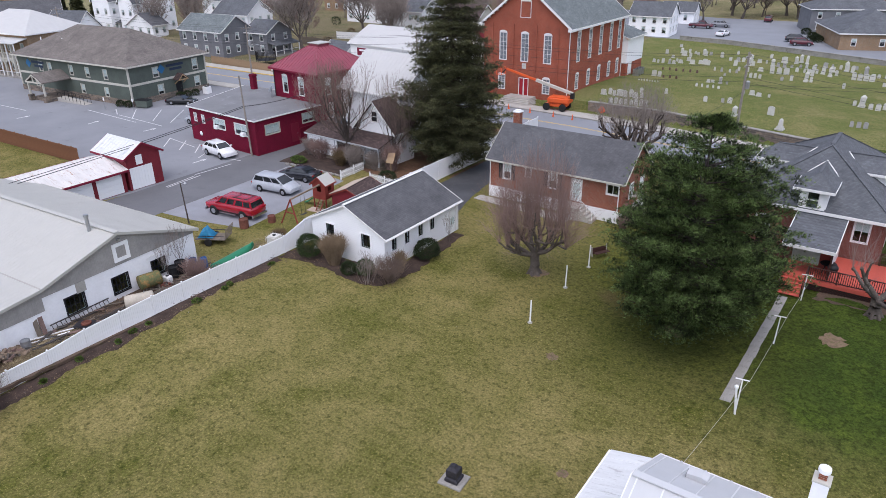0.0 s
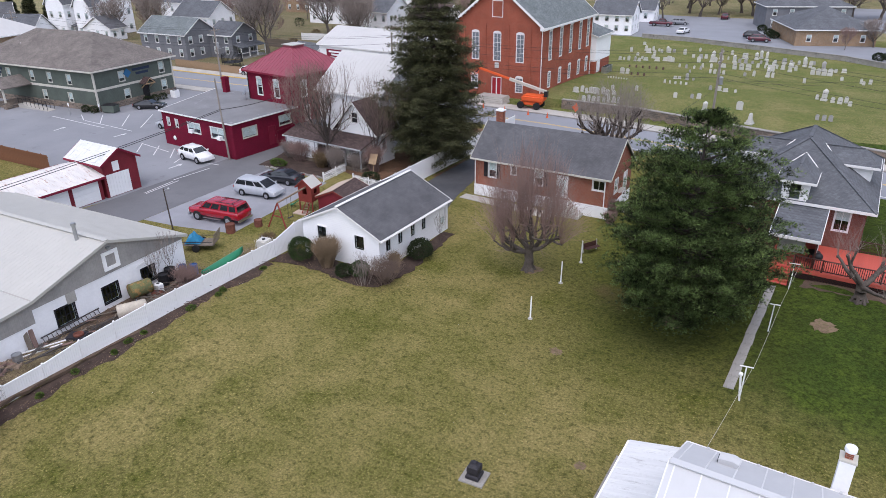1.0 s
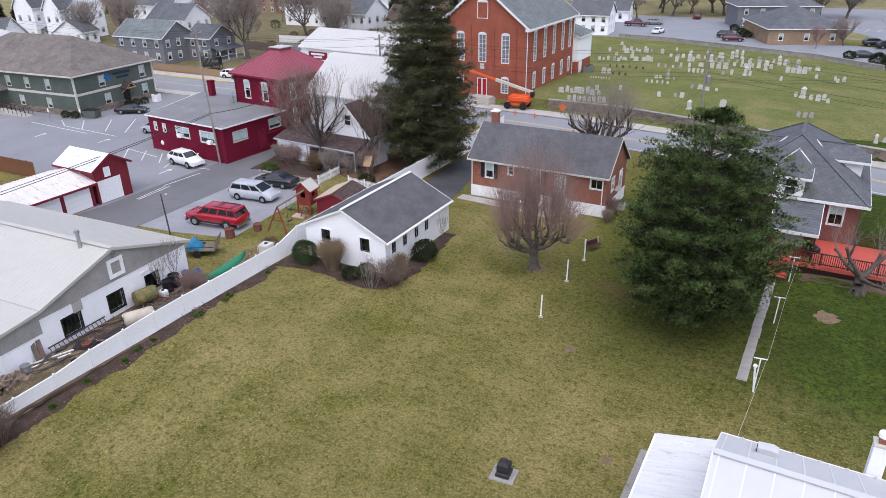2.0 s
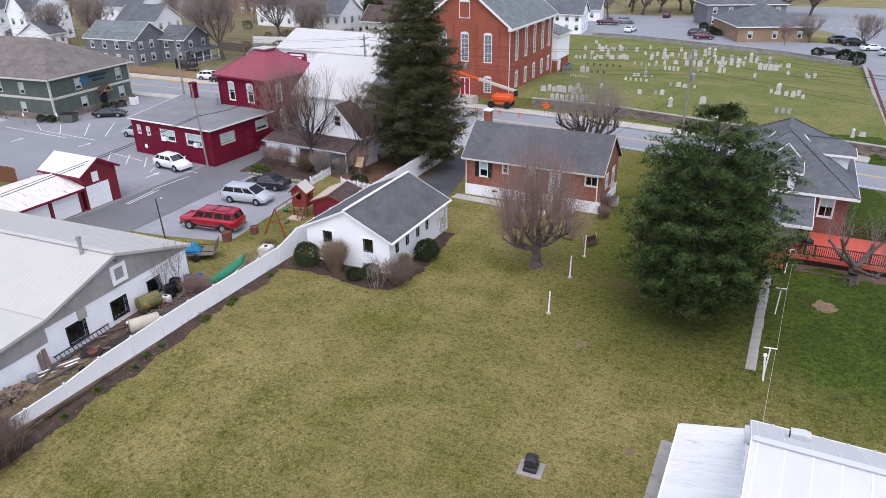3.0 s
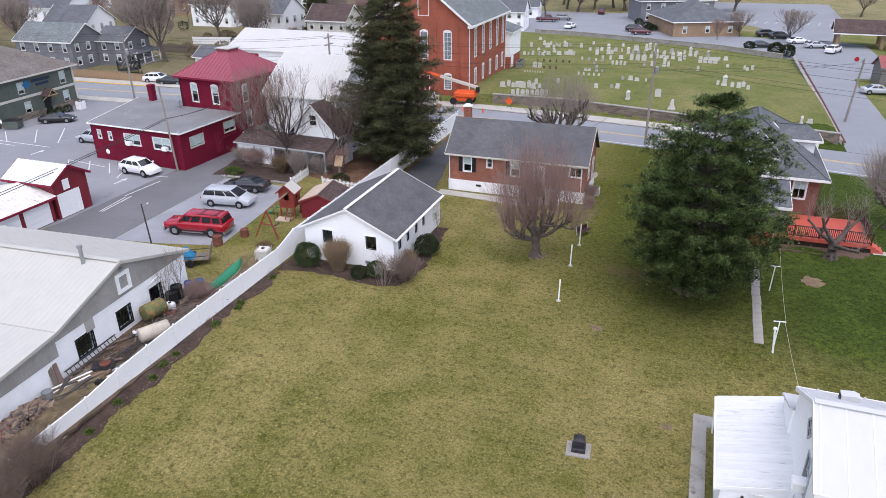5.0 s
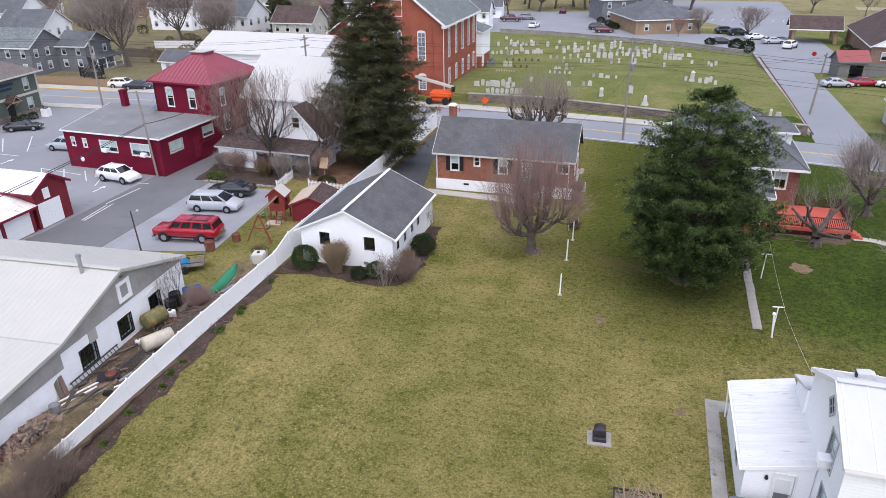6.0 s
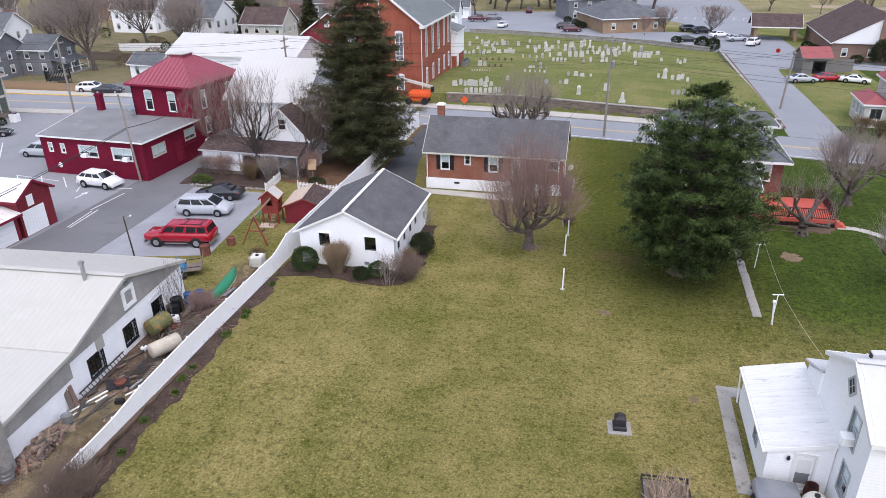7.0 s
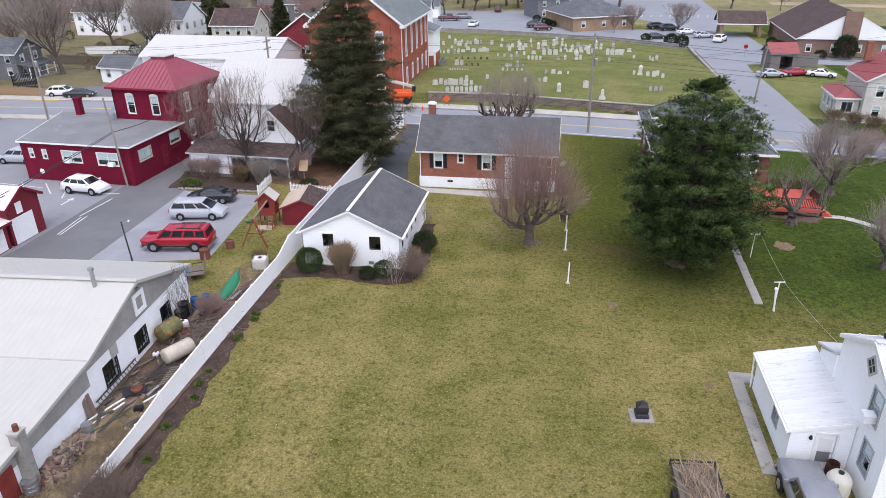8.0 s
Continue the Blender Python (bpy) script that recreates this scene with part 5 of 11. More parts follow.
    for s in (-1, 1):
        box(bm, s * 2.0 - 0.12, s * 2.0 + 0.12, -4.8, -4.56, 1.0, 3.0)
        beam(bm, (s * 2.2, -4.95, 3.05), (0, -4.95, 4.25), 0.16)
    beam(bm, (-2.2, -4.95, 3.05), (2.2, -4.95, 3.05), 0.18)
    beam(bm, (0, -4.95, 3.05), (0, -4.95, 4.25), 0.14)
    part("porch_post", bm, M_CREAM, po)
    bm = bmesh.new()
    for s in (-1, 1):
        box(bm, s * 2.0 - 0.35, s * 2.0 + 0.35, -5.0, -4.3, 0, 1.0)
    box(bm, -2.3, 2.3, -4.28, -0.14, 0, 0.5)
    part("stone_pier", bm, M_STONE, po, "stone piers and porch base")
    bm = bmesh.new()
    prism(bm, [(2.6, 0), (9.5, 0), (9.5, 0.06), (2.6, 0.6)], -3.2, -1.8)
    part("ramp", bm, M_CONC, po, "pale concrete ramp")
    bm = bmesh.new()
    for y in (-3.1, -1.9):
        beam(bm, (2.6, y, 1.5), (9.4, y, 0.95), 0.06)
        for k in range(8):
            beam(bm, (2.7 + k * 0.95, y, 0.1), (2.7 + k * 0.95, y, 1.48 - k * 0.075), 0.05)
    part("ramp_rail", bm, M_BLACK, po, "black metal rails")
    # signs whose letters are too small to read: a blue emblem and bars
    for f, u, z in (("E", 0.9, 4.25), ("S", -12.2, 4.2)):
        bm = bmesh.new()
        prism(bm, [(-0.75, 0.5), (0, 1.25), (0.75, 0.5), (0, -0.25)], -0.06, -0.01)
        sg = part("sign", bm, M_STEEL, g, "blue emblem and dark bars of a wall sign", at=face_pose(f, w, d, u - (2.3 if f == "E" else -0.8), z, 0.0))
        sg.data.materials[0] = M_SIGNBLUE
        bm = bmesh.new()
        box(bm, 1.0, 4.4, -0.05, -0.01, 0.6, 1.0)
        box(bm, 1.6, 4.0, -0.05, -0.01, 0.0, 0.38)
        part("sign_bar", bm, M_SIGNDARK, sg)
    bm = bmesh.new()
    for x, y in ((-9, -3.2), (-6.5, -3.6), (-12, -4)):
        rod(bm, (x, y, 7.6), (x, y, 8.5), 0.09, None, 8)
    part("vent_pipe", bm, M_WHITE, g)


M_SIGNBLUE = surf("sign_blue", (0.03, 0.14, 0.3), 0.5, 0.1)
M_SIGNDARK = surf("sign_navy", (0.02, 0.035, 0.07), 0.5, 0.1)
green_offices()


# ---- brick church ----
def church():
    g = thing("church", -51.2, 107.0, 0, 0, "tall red-brick church with grey roof and tall white-framed windows", "church")
    w, d = 14.4, 21.0
    zb = 0.9
    S = [(u, 6.0, 1.15, 4.0) for u in (-3.75, 0.0, 3.85)] + [(-3.9, 1.5, 1.1, 2.1), (0.0, 0.9, 1.5, 2.6), (3.85, 1.5, 1.1, 2.1), (0.0, 12.4, 1.6, 2.2)]
    side = [(u, 6.1, 1.0, 4.2) for u in (-7.0, -2.9, 1.1, 5.1, 8.6)] + [(u, 2.0, 0.95, 2.1) for u in (-7.0, -2.9, 1.1, 5.1, 8.6)]
    walls(g, w, d, 0, 11.4, M_BRICKC, {"S": S[:6], "E": side, "W": side}, gables="SN", zr=17.0, thick=0.35)
    for i, (u, z, ww, hh) in enumerate(S):
        if i == 4:
            for k in (-1, 1):
                door(g, "S", w, d, u + k * 0.38, z, 0.74, 2.5, M_REDDOOR, label="red panelled church door")
        else:
            window(g, "S", w, d, u, z, ww, hh, M_TRIM, "tall")
    for f in "EW":
        for u, z, ww, hh in side:
            window(g, f, w, d, u, z, ww, hh, M_TRIM, "tall")
    gable_roof(g, d, w / 2, 11.4, 17.0, M_SHING_G, ov=0.7, og=0.5, th=0.25, along="y", label="grey-green slate roof")
    bm = bmesh.new()
    for s in (-1, 1):
        box(bm, s * (w / 2 + 0.35) - 0.35, s * (w / 2 + 0.35) + 0.35, -d / 2 - 0.5, -d / 2 + 1.0, 10.75, 11.15)
        for k in range(10):
            zz = 11.5 + k * 0.53
            xx = s * (w / 2 + 0.3 - k * 0.68)
            box(bm, xx - 0.07, xx + 0.07, -d / 2 - 0.36, -d / 2 - 0.02, zz - 0.5, zz - 0.25)
    part("cornice", bm, M_TRIM, g, "white cornice with brackets")
    for x0, z0 in ((-5.6, 0.9), (5.6, 0.9), (-1.95, 4.5), (1.95, 4.5)):
        bm = bmesh.new()
        box(bm, x0 - 0.1, x0 + 0.1, -d / 2 - 0.12, -d / 2 - 0.01, z0, 11.3)
        part("pilaster", bm, M_BRICKC, g)
    bm = bmesh.new()
    for k in range(5):
        box(bm, -2.2 - k * 0.15, 2.2 + k * 0.15, -2.2 - k * 0.32, -0.02, 0, 0.9 - k * 0.18)
    part("steps", bm, M_CONC, g, "concrete entrance steps", at=pose(0, -d / 2 - 0.02, 0))
    for s in (-1, 1):
        bm = bmesh.new()
        rod(bm, (w / 2 + 0.08, s * (d / 2 - 0.2), 1), (w / 2 + 0.08, s * (d / 2 - 0.2), 11.2), 0.07, None, 6)
        part("downspout", bm, M_TRIM, g)
    bm = bmesh.new()
    box(bm, -0.35, 0.35, -0.05, -0.01, 0, 0.8)
    part("date_stone", bm, M_GRAVE, g, at=face_pose("S", w, d, 0, 4.9))
    a = thing("church_annex", -47.2, 121.3, 0, 0, "white-sided church annex on a brick base", "annex")
    w, d = 8.2, 7.4
    walls(a, w, d, 3.2, 7.4, M_SIDW, {}, gables="SN", zr=8.6)
    bm = bmesh.new()
    box(bm, -w / 2 + 0.05, w / 2 - 0.05, -d / 2 + 0.05, d / 2 - 0.05, 0, 3.2)
    part("wall", bm, M_BRICKC, a, "brick base")
    door(a, "E", w, d, -2.0, 1.2, 1.3, 2.1, M_WHITE, label="white double door")
    gable_roof(a, d, w / 2, 7.4, 8.7, M_SHING_G, ov=0.4, og=0.3, along="y", label="grey-green roof")
    for k in range(3):
        u = thing("air_conditioner", -41.9, 119.5 + k * 1.1, terrain(-41.9, 119.5), 0, "grey outdoor cooling unit beside the church", "air conditioner", "church cooling units")
        bm = bmesh.new()
        box(bm, -0.45, 0.45, -0.45, 0.45, 0, 1.1)
        part("housing", bm, M_STEEL, u)
        bm = bmesh.new()
        lathe(bm, [(0.38, 1.1), (0.4, 1.13), (0.3, 1.16)], 12)
        part("fan_guard", bm, M_BLACK, u)


M_REDDOOR = surf("red_door_paint", (0.35, 0.02, 0.03), 0.5, 0.1)
church()


# ---- bungalow with the red deck ----
def bungalow():
    g = thing("bungalow", -4.85, 65.35, 0, 0, "brick bungalow with dark grey hipped roof and white dormers", "house")
    w, d = 10.3, 14.5
    S = [(3.6, 2.75, 1.0, 1.65), (-3.2, 1.9, 1.0, 1.6)]
    E = [(-4, 1.9, 1.2, 1.5), (1, 1.9, 1.2, 1.5), (5, 1.9, 1.2, 1.5)]
    walls(g, w, d, 0, 4.7, M_BRICKD, {"S": S, "E": E, "W": E})
    window(g, "S", w, d, *S[0], M_TRIM, "slider", blind=0.5)
    window(g, "S", w, d, *S[1], M_TRIM, "sash")
    for f in "EW":
        for q in E:
            window(g, f, w, d, *q, M_TRIM, "sash", blind=0.4)
    hip_roof(g, w, d, 4.6, 8.43, M_SHING_L, ov=0.6, ridge_len=4.1, label="slate-grey shingled hip roof")
    bm = bmesh.new()
    beam(bm, (0, -2.05, 8.45), (0, 2.05, 8.45), 0.3, 0.08)
    for sx in (-1, 1):
        for sy in (-1, 1):
            beam(bm, (sx * 5.75, sy * 7.85, 4.75), (0, sy * 2.05, 8.45), 0.28, 0.06)
    part("ridge_cap", bm, M_SHING_L, g)

    def dormer(face, dist, width, depth, z0, z1, zt, shift=0.0, back=2.0):
        m = pose(0, 0, 0, 0, 0, FACES[face]) @ pose(shift, -dist, 0)
        bm = bmesh.new()
        hw = width / 2
        hole = (0, z0 + 0.35, 0.75, z1 - z0 - 0.55)
        wm = wall_mesh(width, z0, z1, [hole], 0.15)
        dm = part("dormer", wm, M_WHITE, g, "white dormer with a hipped roof", at=m)
        for s in (-1, 1):
            bs = bmesh.new()
            box(bs, s * hw - 0.07, s * hw + 0.07, 0.16, depth, z0, z1)
            part("dormer_cheek", bs, M_WHITE, dm)
        ov = 0.5
        v = [(-hw - ov, -ov, z1), (hw + ov, -ov, z1), (hw + ov, depth, z1), (-hw - ov, depth, z1)]
        bv = [bm.verts.new(p) for p in v] + [bm.verts.new((p[0], p[1], p[2] + 0.12)) for p in v] + [bm.verts.new((0, hw * 0.9, zt)), bm.verts.new((0, depth, zt))]
        for f in ((0, 3, 2, 1), (0, 1, 5, 4), (1, 2, 6, 5), (3, 0, 4, 7), (4, 5, 8), (5, 6, 9, 8), (7, 4, 8, 9), (2, 3, 7, 9, 6)):
            bm.faces.new([bv[i] for i in f])
        part("dormer_roof", bm, M_SHING_L, dm)
        for s in (-1, 1):
            bar("valley_flashing", (s * (hw + ov), back, z1 + 0.16), (0, depth - 0.12, zt + 0.04), 0.08, 0.04, M_TRIM, dm)
            bar("fascia", (s * (hw + ov + 0.02), -ov, z1 + 0.05), (s * (hw + ov + 0.02), back, z1 + 0.05), 0.04, 0.2, M_TRIM, dm)
        bar("ridge_cap", (0, hw * 0.9, zt + 0.01), (0, depth - 0.2, zt + 0.01), 0.2, 0.05, M_SHING_L, dm)
        bar("fascia", (-hw - ov, -ov - 0.02, z1 + 0.05), (hw + ov, -ov - 0.02, z1 + 0.05), 0.04, 0.2, M_TRIM, dm)
        bt = bmesh.new()
        t = 0.08
        box(bt, -0.375 - t, -0.375, -0.04, 0.1, hole[1] - t, hole[1] + hole[3] + t)
        box(bt, 0.375, 0.375 + t, -0.04, 0.1, hole[1] - t, hole[1] + hole[3] + t)
        box(bt, -0.375, 0.375, -0.04, 0.1, hole[1] - t, hole[1])
        box(bt, -0.375, 0.375, 0.0, 0.1, hole[1] + hole[3] / 2 - 0.03, hole[1] + hole[3] / 2 + 0.03)
        part("window", bt, M_TRIM, dm)
        bp = bmesh.new()
        box(bp, -0.37, 0.37, 0.05, 0.06, hole[1], hole[1] + hole[3])
        part("pane", bp, M_GLASS, dm)
        # dark board behind the pane, added as the shade of the dormer room
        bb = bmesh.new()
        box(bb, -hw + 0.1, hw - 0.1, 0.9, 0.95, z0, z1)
        part("dormer_room_shade", bb, M_DARKIN, dm)

    dormer("S", 7.75, 1.8, 4.25, 4.55, 6.33, 7.5, 0.03, 2.75)
    dormer("E", 4.9, 1.9, 3.85, 5.0, 6.5, 7.72, -0.95, 2.45)
    dormer("W", 4.9, 1.9, 3.85, 5.0, 6.5, 7.72, 0.95, 2.45)
    # low-pitched porch roof reaching forward over the steps
    bm = bmesh.new()
    prism(bm, [(-12.35, 3.45), (-7.0, 4.5), (-7.0, 4.62), (-12.35, 3.58)], -0.78, 2.62, pose(0, 0, 0, 0, 0, 90) @ Matrix.Scale(-1, 4, (0, 1, 0)))
    pr = part("porch_roof", bm, M_SHING_L, g, "low shingled porch roof")
    bar("fascia", (-0.82, -12.38, 3.49), (2.66, -12.38, 3.49), 0.05, 0.24, M_TRIM, pr)
    bar("fascia", (2.65, -12.35, 3.49), (2.65, -7.5, 4.44), 0.05, 0.24, M_TRIM, pr)
    bar("fascia", (-0.81, -12.35, 3.49), (-0.81, -7.5, 4.44), 0.05, 0.24, M_TRIM, pr)
    for x in (-0.6, 2.45):
        bar("porch_post", (x, -12.1, 0.82), (x, -12.1, 3.5), 0.12, 0.12, M_RAIL, pr)
    bm = bmesh.new()
    box(bm, 2.4, 2.5, -11.6, -7.0, 0.85, 3.58)
    part("porch_wall", bm, M_SIDV, g, "white panelled porch wall")
    # plain grey panel below the front edge of the porch roof
    bm = bmesh.new()
    box(bm, -0.1, 1.7, -12.06, -12.02, 2.3, 3.5)
    part("porch_panel", bm, M_STEEL, g, "grey panel under the porch roof")
    bm = bmesh.new()
    box(bm, -0.6, 0.6, -0.03, 0.0, 0.0, 2.1)
    part("door", bm, M_WHITE, g, "white storm door", at=pose(1.0, -6.95, 0.9))
    # deck
    k = thing("deck", -1.2, 55.5, 0.5, 0, "salmon-red painted timber deck with dark brown rails", "deck")
    z = 0.82
    xs0, xs1, ys0, ys1 = -4.1, 5.1, -2.75, 2.5
    n = 40
    bw = (ys1 - ys0) / n
    bdm = bmesh.new()
    box(bdm, xs0, xs1, 0, bw - 0.012, z - 0.05, z)
    board = mesh_of("board", bdm, M_DECK)
    for i in range(n):
        part("board", board, M_DECK, k, at=pose(0, ys0 + i * bw, 0))
    bar("rim", (xs0, ys0 - 0.03, z - 0.16), (xs1, ys0 - 0.03, z - 0.16), 0.05, 0.28, M_DECK, k)
    bar("rim", (xs1 + 0.03, ys0, z - 0.16), (xs1 + 0.03, ys1, z - 0.16), 0.05, 0.28, M_DECK, k)

    def rail(a, b):
        a, b = Vector(a), Vector(b)
        L = (b - a).length
        bar("top_rail", a + Vector((0, 0, 0.95)), b + Vector((0, 0, 0.95)), 0.12, 0.05, M_RAIL, k)
        bar("bottom_rail", a + Vector((0, 0, 0.12)), b + Vector((0, 0, 0.12)), 0.05, 0.07, M_RAIL, k)
        m = int(L / 1.8)
        for i in range(m + 1):
            p = a + (b - a) * i / m
            bar("post", p, p + Vector((0, 0, 1.0)), 0.11, 0.11, M_RAIL, k)
        m = int(L / 0.14)
        for i in range(1, m):
            p = a + (b - a) * i / m
            bar("baluster", p + Vector((0, 0, 0.14)), p + Vector((0, 0, 0.93)), 0.045, 0.045, M_RAIL, k)

    rail((-2.4, ys0 + 0.05, z), (xs1 - 0.06, ys0 + 0.05, z))
    rail((xs1 - 0.06, ys0 + 1.4, z), (xs1 - 0.06, ys1, z))
    rail((1.6, ys1 - 0.05, z), (xs1 - 0.06, ys1 - 0.05, z))
    # lattice skirt
    for i in range(38):
        x = -2.3 + i * 0.2
        for s in (-1, 1):
            x0, x1 = (x, x + 0.5) if s > 0 else (x + 0.5, x)
            if max(x0, x1) <= xs1:
                bar("lattice_strip", (x0, ys0 - 0.01 + s * 0.012, 0.04), (x1, ys0 - 0.01 + s * 0.012, z - 0.3), 0.012, 0.035, M_RAIL, k)
    # black sheet behind the lattice, added as the shade under the deck
    bm = bmesh.new()
    box(bm, -2.3, xs1, ys0 + 0.08, ys0 + 0.1, 0.0, z - 0.3)
    part("under_deck_shade", bm, M_BLACK, k)
    # flight of steps down to the path, and a short one at the far side
    for i in range(5):
        bm = bmesh.new()
        box(bm, -3.9, -2.5, ys0 - 0.32 * (i + 1), ys0 - 0.32 * i - 0.02, 0, z - 0.16 * (i + 1) + 0.02)
        part("step", bm, M_DECK, k, "red painted step")
    for x in (-3.95, -2.45):
        bar("handrail", (x, ys0 - 1.6, 0.9), (x, ys0, z + 0.95), 0.06, 0.06, M_RAIL, k)
        bar("newel_post", (x, ys0 - 1.6, 0), (x, ys0 - 1.6, 0.95), 0.09, 0.09, M_RAIL, k)
    for i in range(4):
        bm = bmesh.new()
        box(bm, xs1 + 0.06 + 0.3 * i, xs1 + 0.34 + 0.3 * i, ys0 + 0.1, ys0 + 1.3, 0, z - 0.19 * (i + 1))
        part("step", bm, M_DECK, k, "red painted step")
    # things on the deck
    t = thing("patio_table", -2.6, 54.6, z + 0.5, 0, "dark metal patio table on the red deck", "table")
    bm = bmesh.new()
    lathe(bm, [(0.55, 0.7), (0.57, 0.71), (0.55, 0.73)], 18)
    part("tabletop", bm, M_BLACK, t)
    for a in range(4):
        c, s = math.cos(a * math.pi / 2 + 0.7), math.sin(a * math.pi / 2 + 0.7)
        bar("leg", (c * 0.2, s * 0.2, 0.7), (c * 0.42, s * 0.42, 0), 0.04, 0.04, M_BLACK, t)
    q = thing("grill", -2.2, 53.5, z + 0.5, 0, "black lidded barbecue grill on the deck", "grill")
    bm = bmesh.new()
    lathe(bm, [(0.1, 0.6), (0.32, 0.72), (0.36, 0.9), (0.34, 1.02), (0.2, 1.15), (0.03, 1.2)], 14)
    part("bowl", bm, M_BLACK, q, smooth=True)
    for a in range(3):
        c, s = math.cos(a * 2.1), math.sin(a * 2.1)
        bar("leg", (c * 0.2, s * 0.2, 0.7), (c * 0.34, s * 0.34, 0), 0.03, 0.03, M_STEEL, q)


M_RAIL = surf("dark_brown_rail", (0.06, 0.025, 0.02), 0.7, 0.2)
bungalow()


# ---- white house with the tin-roofed addition ----
def white_house():
    g = thing("white_house", 1.4, 20.65, 0, 0, "white-sided two-storey house with white tin roof", "house")
    w, d = 12.0, 6.4
    W = [(1.35, 3.95, 0.95, 1.55), (1.75, 1.45, 0.95, 1.5)]
    walls(g, w, d, 0, 5.6, M_SIDW, {"W": W}, gables="EW", zr=7.2)
    for q in W:
        window(g, "W", w, d, *q, M_GREYTRIM, "sash", blind=0.45)
    bm = bmesh.new()
    r = Matrix.Rotation(radians(45), 4, 'Y')
    for s in (-1, 1):
        box(bm, s * 0.36 - 0.05, s * 0.36 + 0.05, -0.05, -0.003, -0.41, 0.41, r)
        box(bm, -0.31, 0.31, -0.05, -0.003, s * 0.36 - 0.05, s * 0.36 + 0.05, r)
    box(bm, -0.02, 0.02, -0.04, -0.003, -0.31, 0.31, r)
    box(bm, -0.31, 0.31, -0.04, -0.003, -0.02, 0.02, r)
    dw = part("window", bm, M_GREYTRIM, g, "small diamond-set window", at=face_pose("W", w, d, 0.1, 6.1))
    bm = bmesh.new()
    box(bm, -0.31, 0.31, -0.02, -0.004, -0.31, 0.31, r)
    part("pane", bm, M_BLACK, dw)
    rf = gable_roof(g, w, d / 2, 5.6, 7.2, M_MROOF_N, ov=0.2, og=0.12, label="bright white painted tin sheets")
    # sheet laps down both slopes, and the knobs of the snow guards along the far eave
    for i in range(14):
        x = -5.9 + i * 0.92
        for e in (-1, 1):
            bar("sheet_lap", (x, e * 3.38, 5.66), (x, e * 0.05, 7.325), 0.05, 0.012, M_MROOF_W, rf)
    knob = bmesh.new()
    lathe(knob, [(0.05, 0), (0.07, 0.05), (0.03, 0.1)], 6)
    knob = mesh_of("snow_guard", knob, M_MROOF_N)
    for i in range(13):
        part("snow_guard", knob, M_MROOF_N, rf, at=pose(-5.3 + i * 0.92, 3.3, 5.69))
    bar("ridge_cap", (-6.1, 0, 7.35), (6.1, 0, 7.35), 0.3, 0.04, M_MROOF_N, rf)
    # bent sheet-metal vent hood on the far slope
    bm = bmesh.new()
    prism(bm, [(-0.3, 0), (0.3, 0), (0.42, 0.34), (0.2, 0.42), (-0.3, 0.36)], -0.22, 0.22)
    hood = part("vent_hood", bm, M_MROOF_N, g, "dented white sheet-metal vent hood", at=pose(-4.45, 2.0, 6.28))
    # black plate on the closed hood; its colour stands for a shaded hollow
    bm = bmesh.new()
    box(bm, -0.33, -0.302, -0.16, 0.16, 0.06, 0.3)
    part("painted_opening", bm, M_BLACK, hood)
    bm = bmesh.new()
    box(bm, -0.5, 0.5, -0.55, 0.35, -0.02, 0.01, pose(0, 0, 0.02, -26.5))
    part("flashing", bm, M_GREYTRIM, hood, "grey sealed flashing")
    bm = bmesh.new()
    box(bm, -0.28, 0.28, -0.42, 0.1, 0, 0.38)
    for k in range(5):
        box(bm, -0.24, 0.24, -0.44, -0.42, 0.04 + k * 0.07, 0.07 + k * 0.07)
    ac = part("window_air_conditioner", bm, M_WHITE, g, "white window cooling unit", at=face_pose("W", w, d, 1.3, 3.97))
    bm = bmesh.new()
    box(bm, -0.295, -0.281, -0.38, -0.08, 0.08, 0.3)
    part("grille", bm, M_IRONG, ac)
    bm = bmesh.new()
    box(bm, -0.26, 0.26, -0.26, 0.26, 3.0, 6.95)
    ch = part("chimney", bm, M_WHITE, g, "white rendered chimney", at=pose(-0.75, 3.75, 0))
    bm = bmesh.new()
    box(bm, -0.29, 0.29, -0.29, 0.29, 6.95, 7.03)
    part("chimney_cap", bm, M_CREAM, ch)
    bm = bmesh.new()
    box(bm, -0.13, 0.13, -0.13, 0.13, 7.03, 7.3)
    part("chimney_pot", bm, M_BRICK, ch, "red clay pot")
    bm = bmesh.new()
    lathe(bm, [(0.19, 7.3), (0.21, 7.34), (0.2, 7.48), (0.12, 7.53)], 14)
    part("cowl", bm, M_WHITE, ch, "white round cowl")
    # low wing against the far side
    for b6 in ((-6.1, 6.0, d / 2 + 1.8, d / 2 + 2.0, 0, 3.7), (-6.1, -5.9, d / 2 + 0.01, d / 2 + 1.8, 0, 3.7)):
        bm = bmesh.new()
        box(bm, *b6)
        part("wing_wall", bm, M_SIDW, g)
    bm = bmesh.new()
    prism(bm, [(d / 2 + 0.01, 4.55), (d / 2 + 2.2, 3.78), (d / 2 + 2.2, 3.9), (d / 2 + 0.01, 4.67)], -6.25, 6.2, Matrix.Rotation(radians(90), 4, 'Z') @ Matrix.Scale(-1, 4, (0, 1, 0)))
    part("wing_roof", bm, M_MROOF_N, g, "white tin wing roof")
    bm = bmesh.new()
    prism(bm, [(d / 2 + 0.01, 3.7), (d / 2 + 1.8, 3.7), (d / 2 + 0.01, 4.5)], -6.1, -5.9, Matrix.Rotation(radians(90), 4, 'Z') @ Matrix.Scale(-1, 4, (0, 1, 0)))
    part("wing_wall", bm, M_SIDW, g)
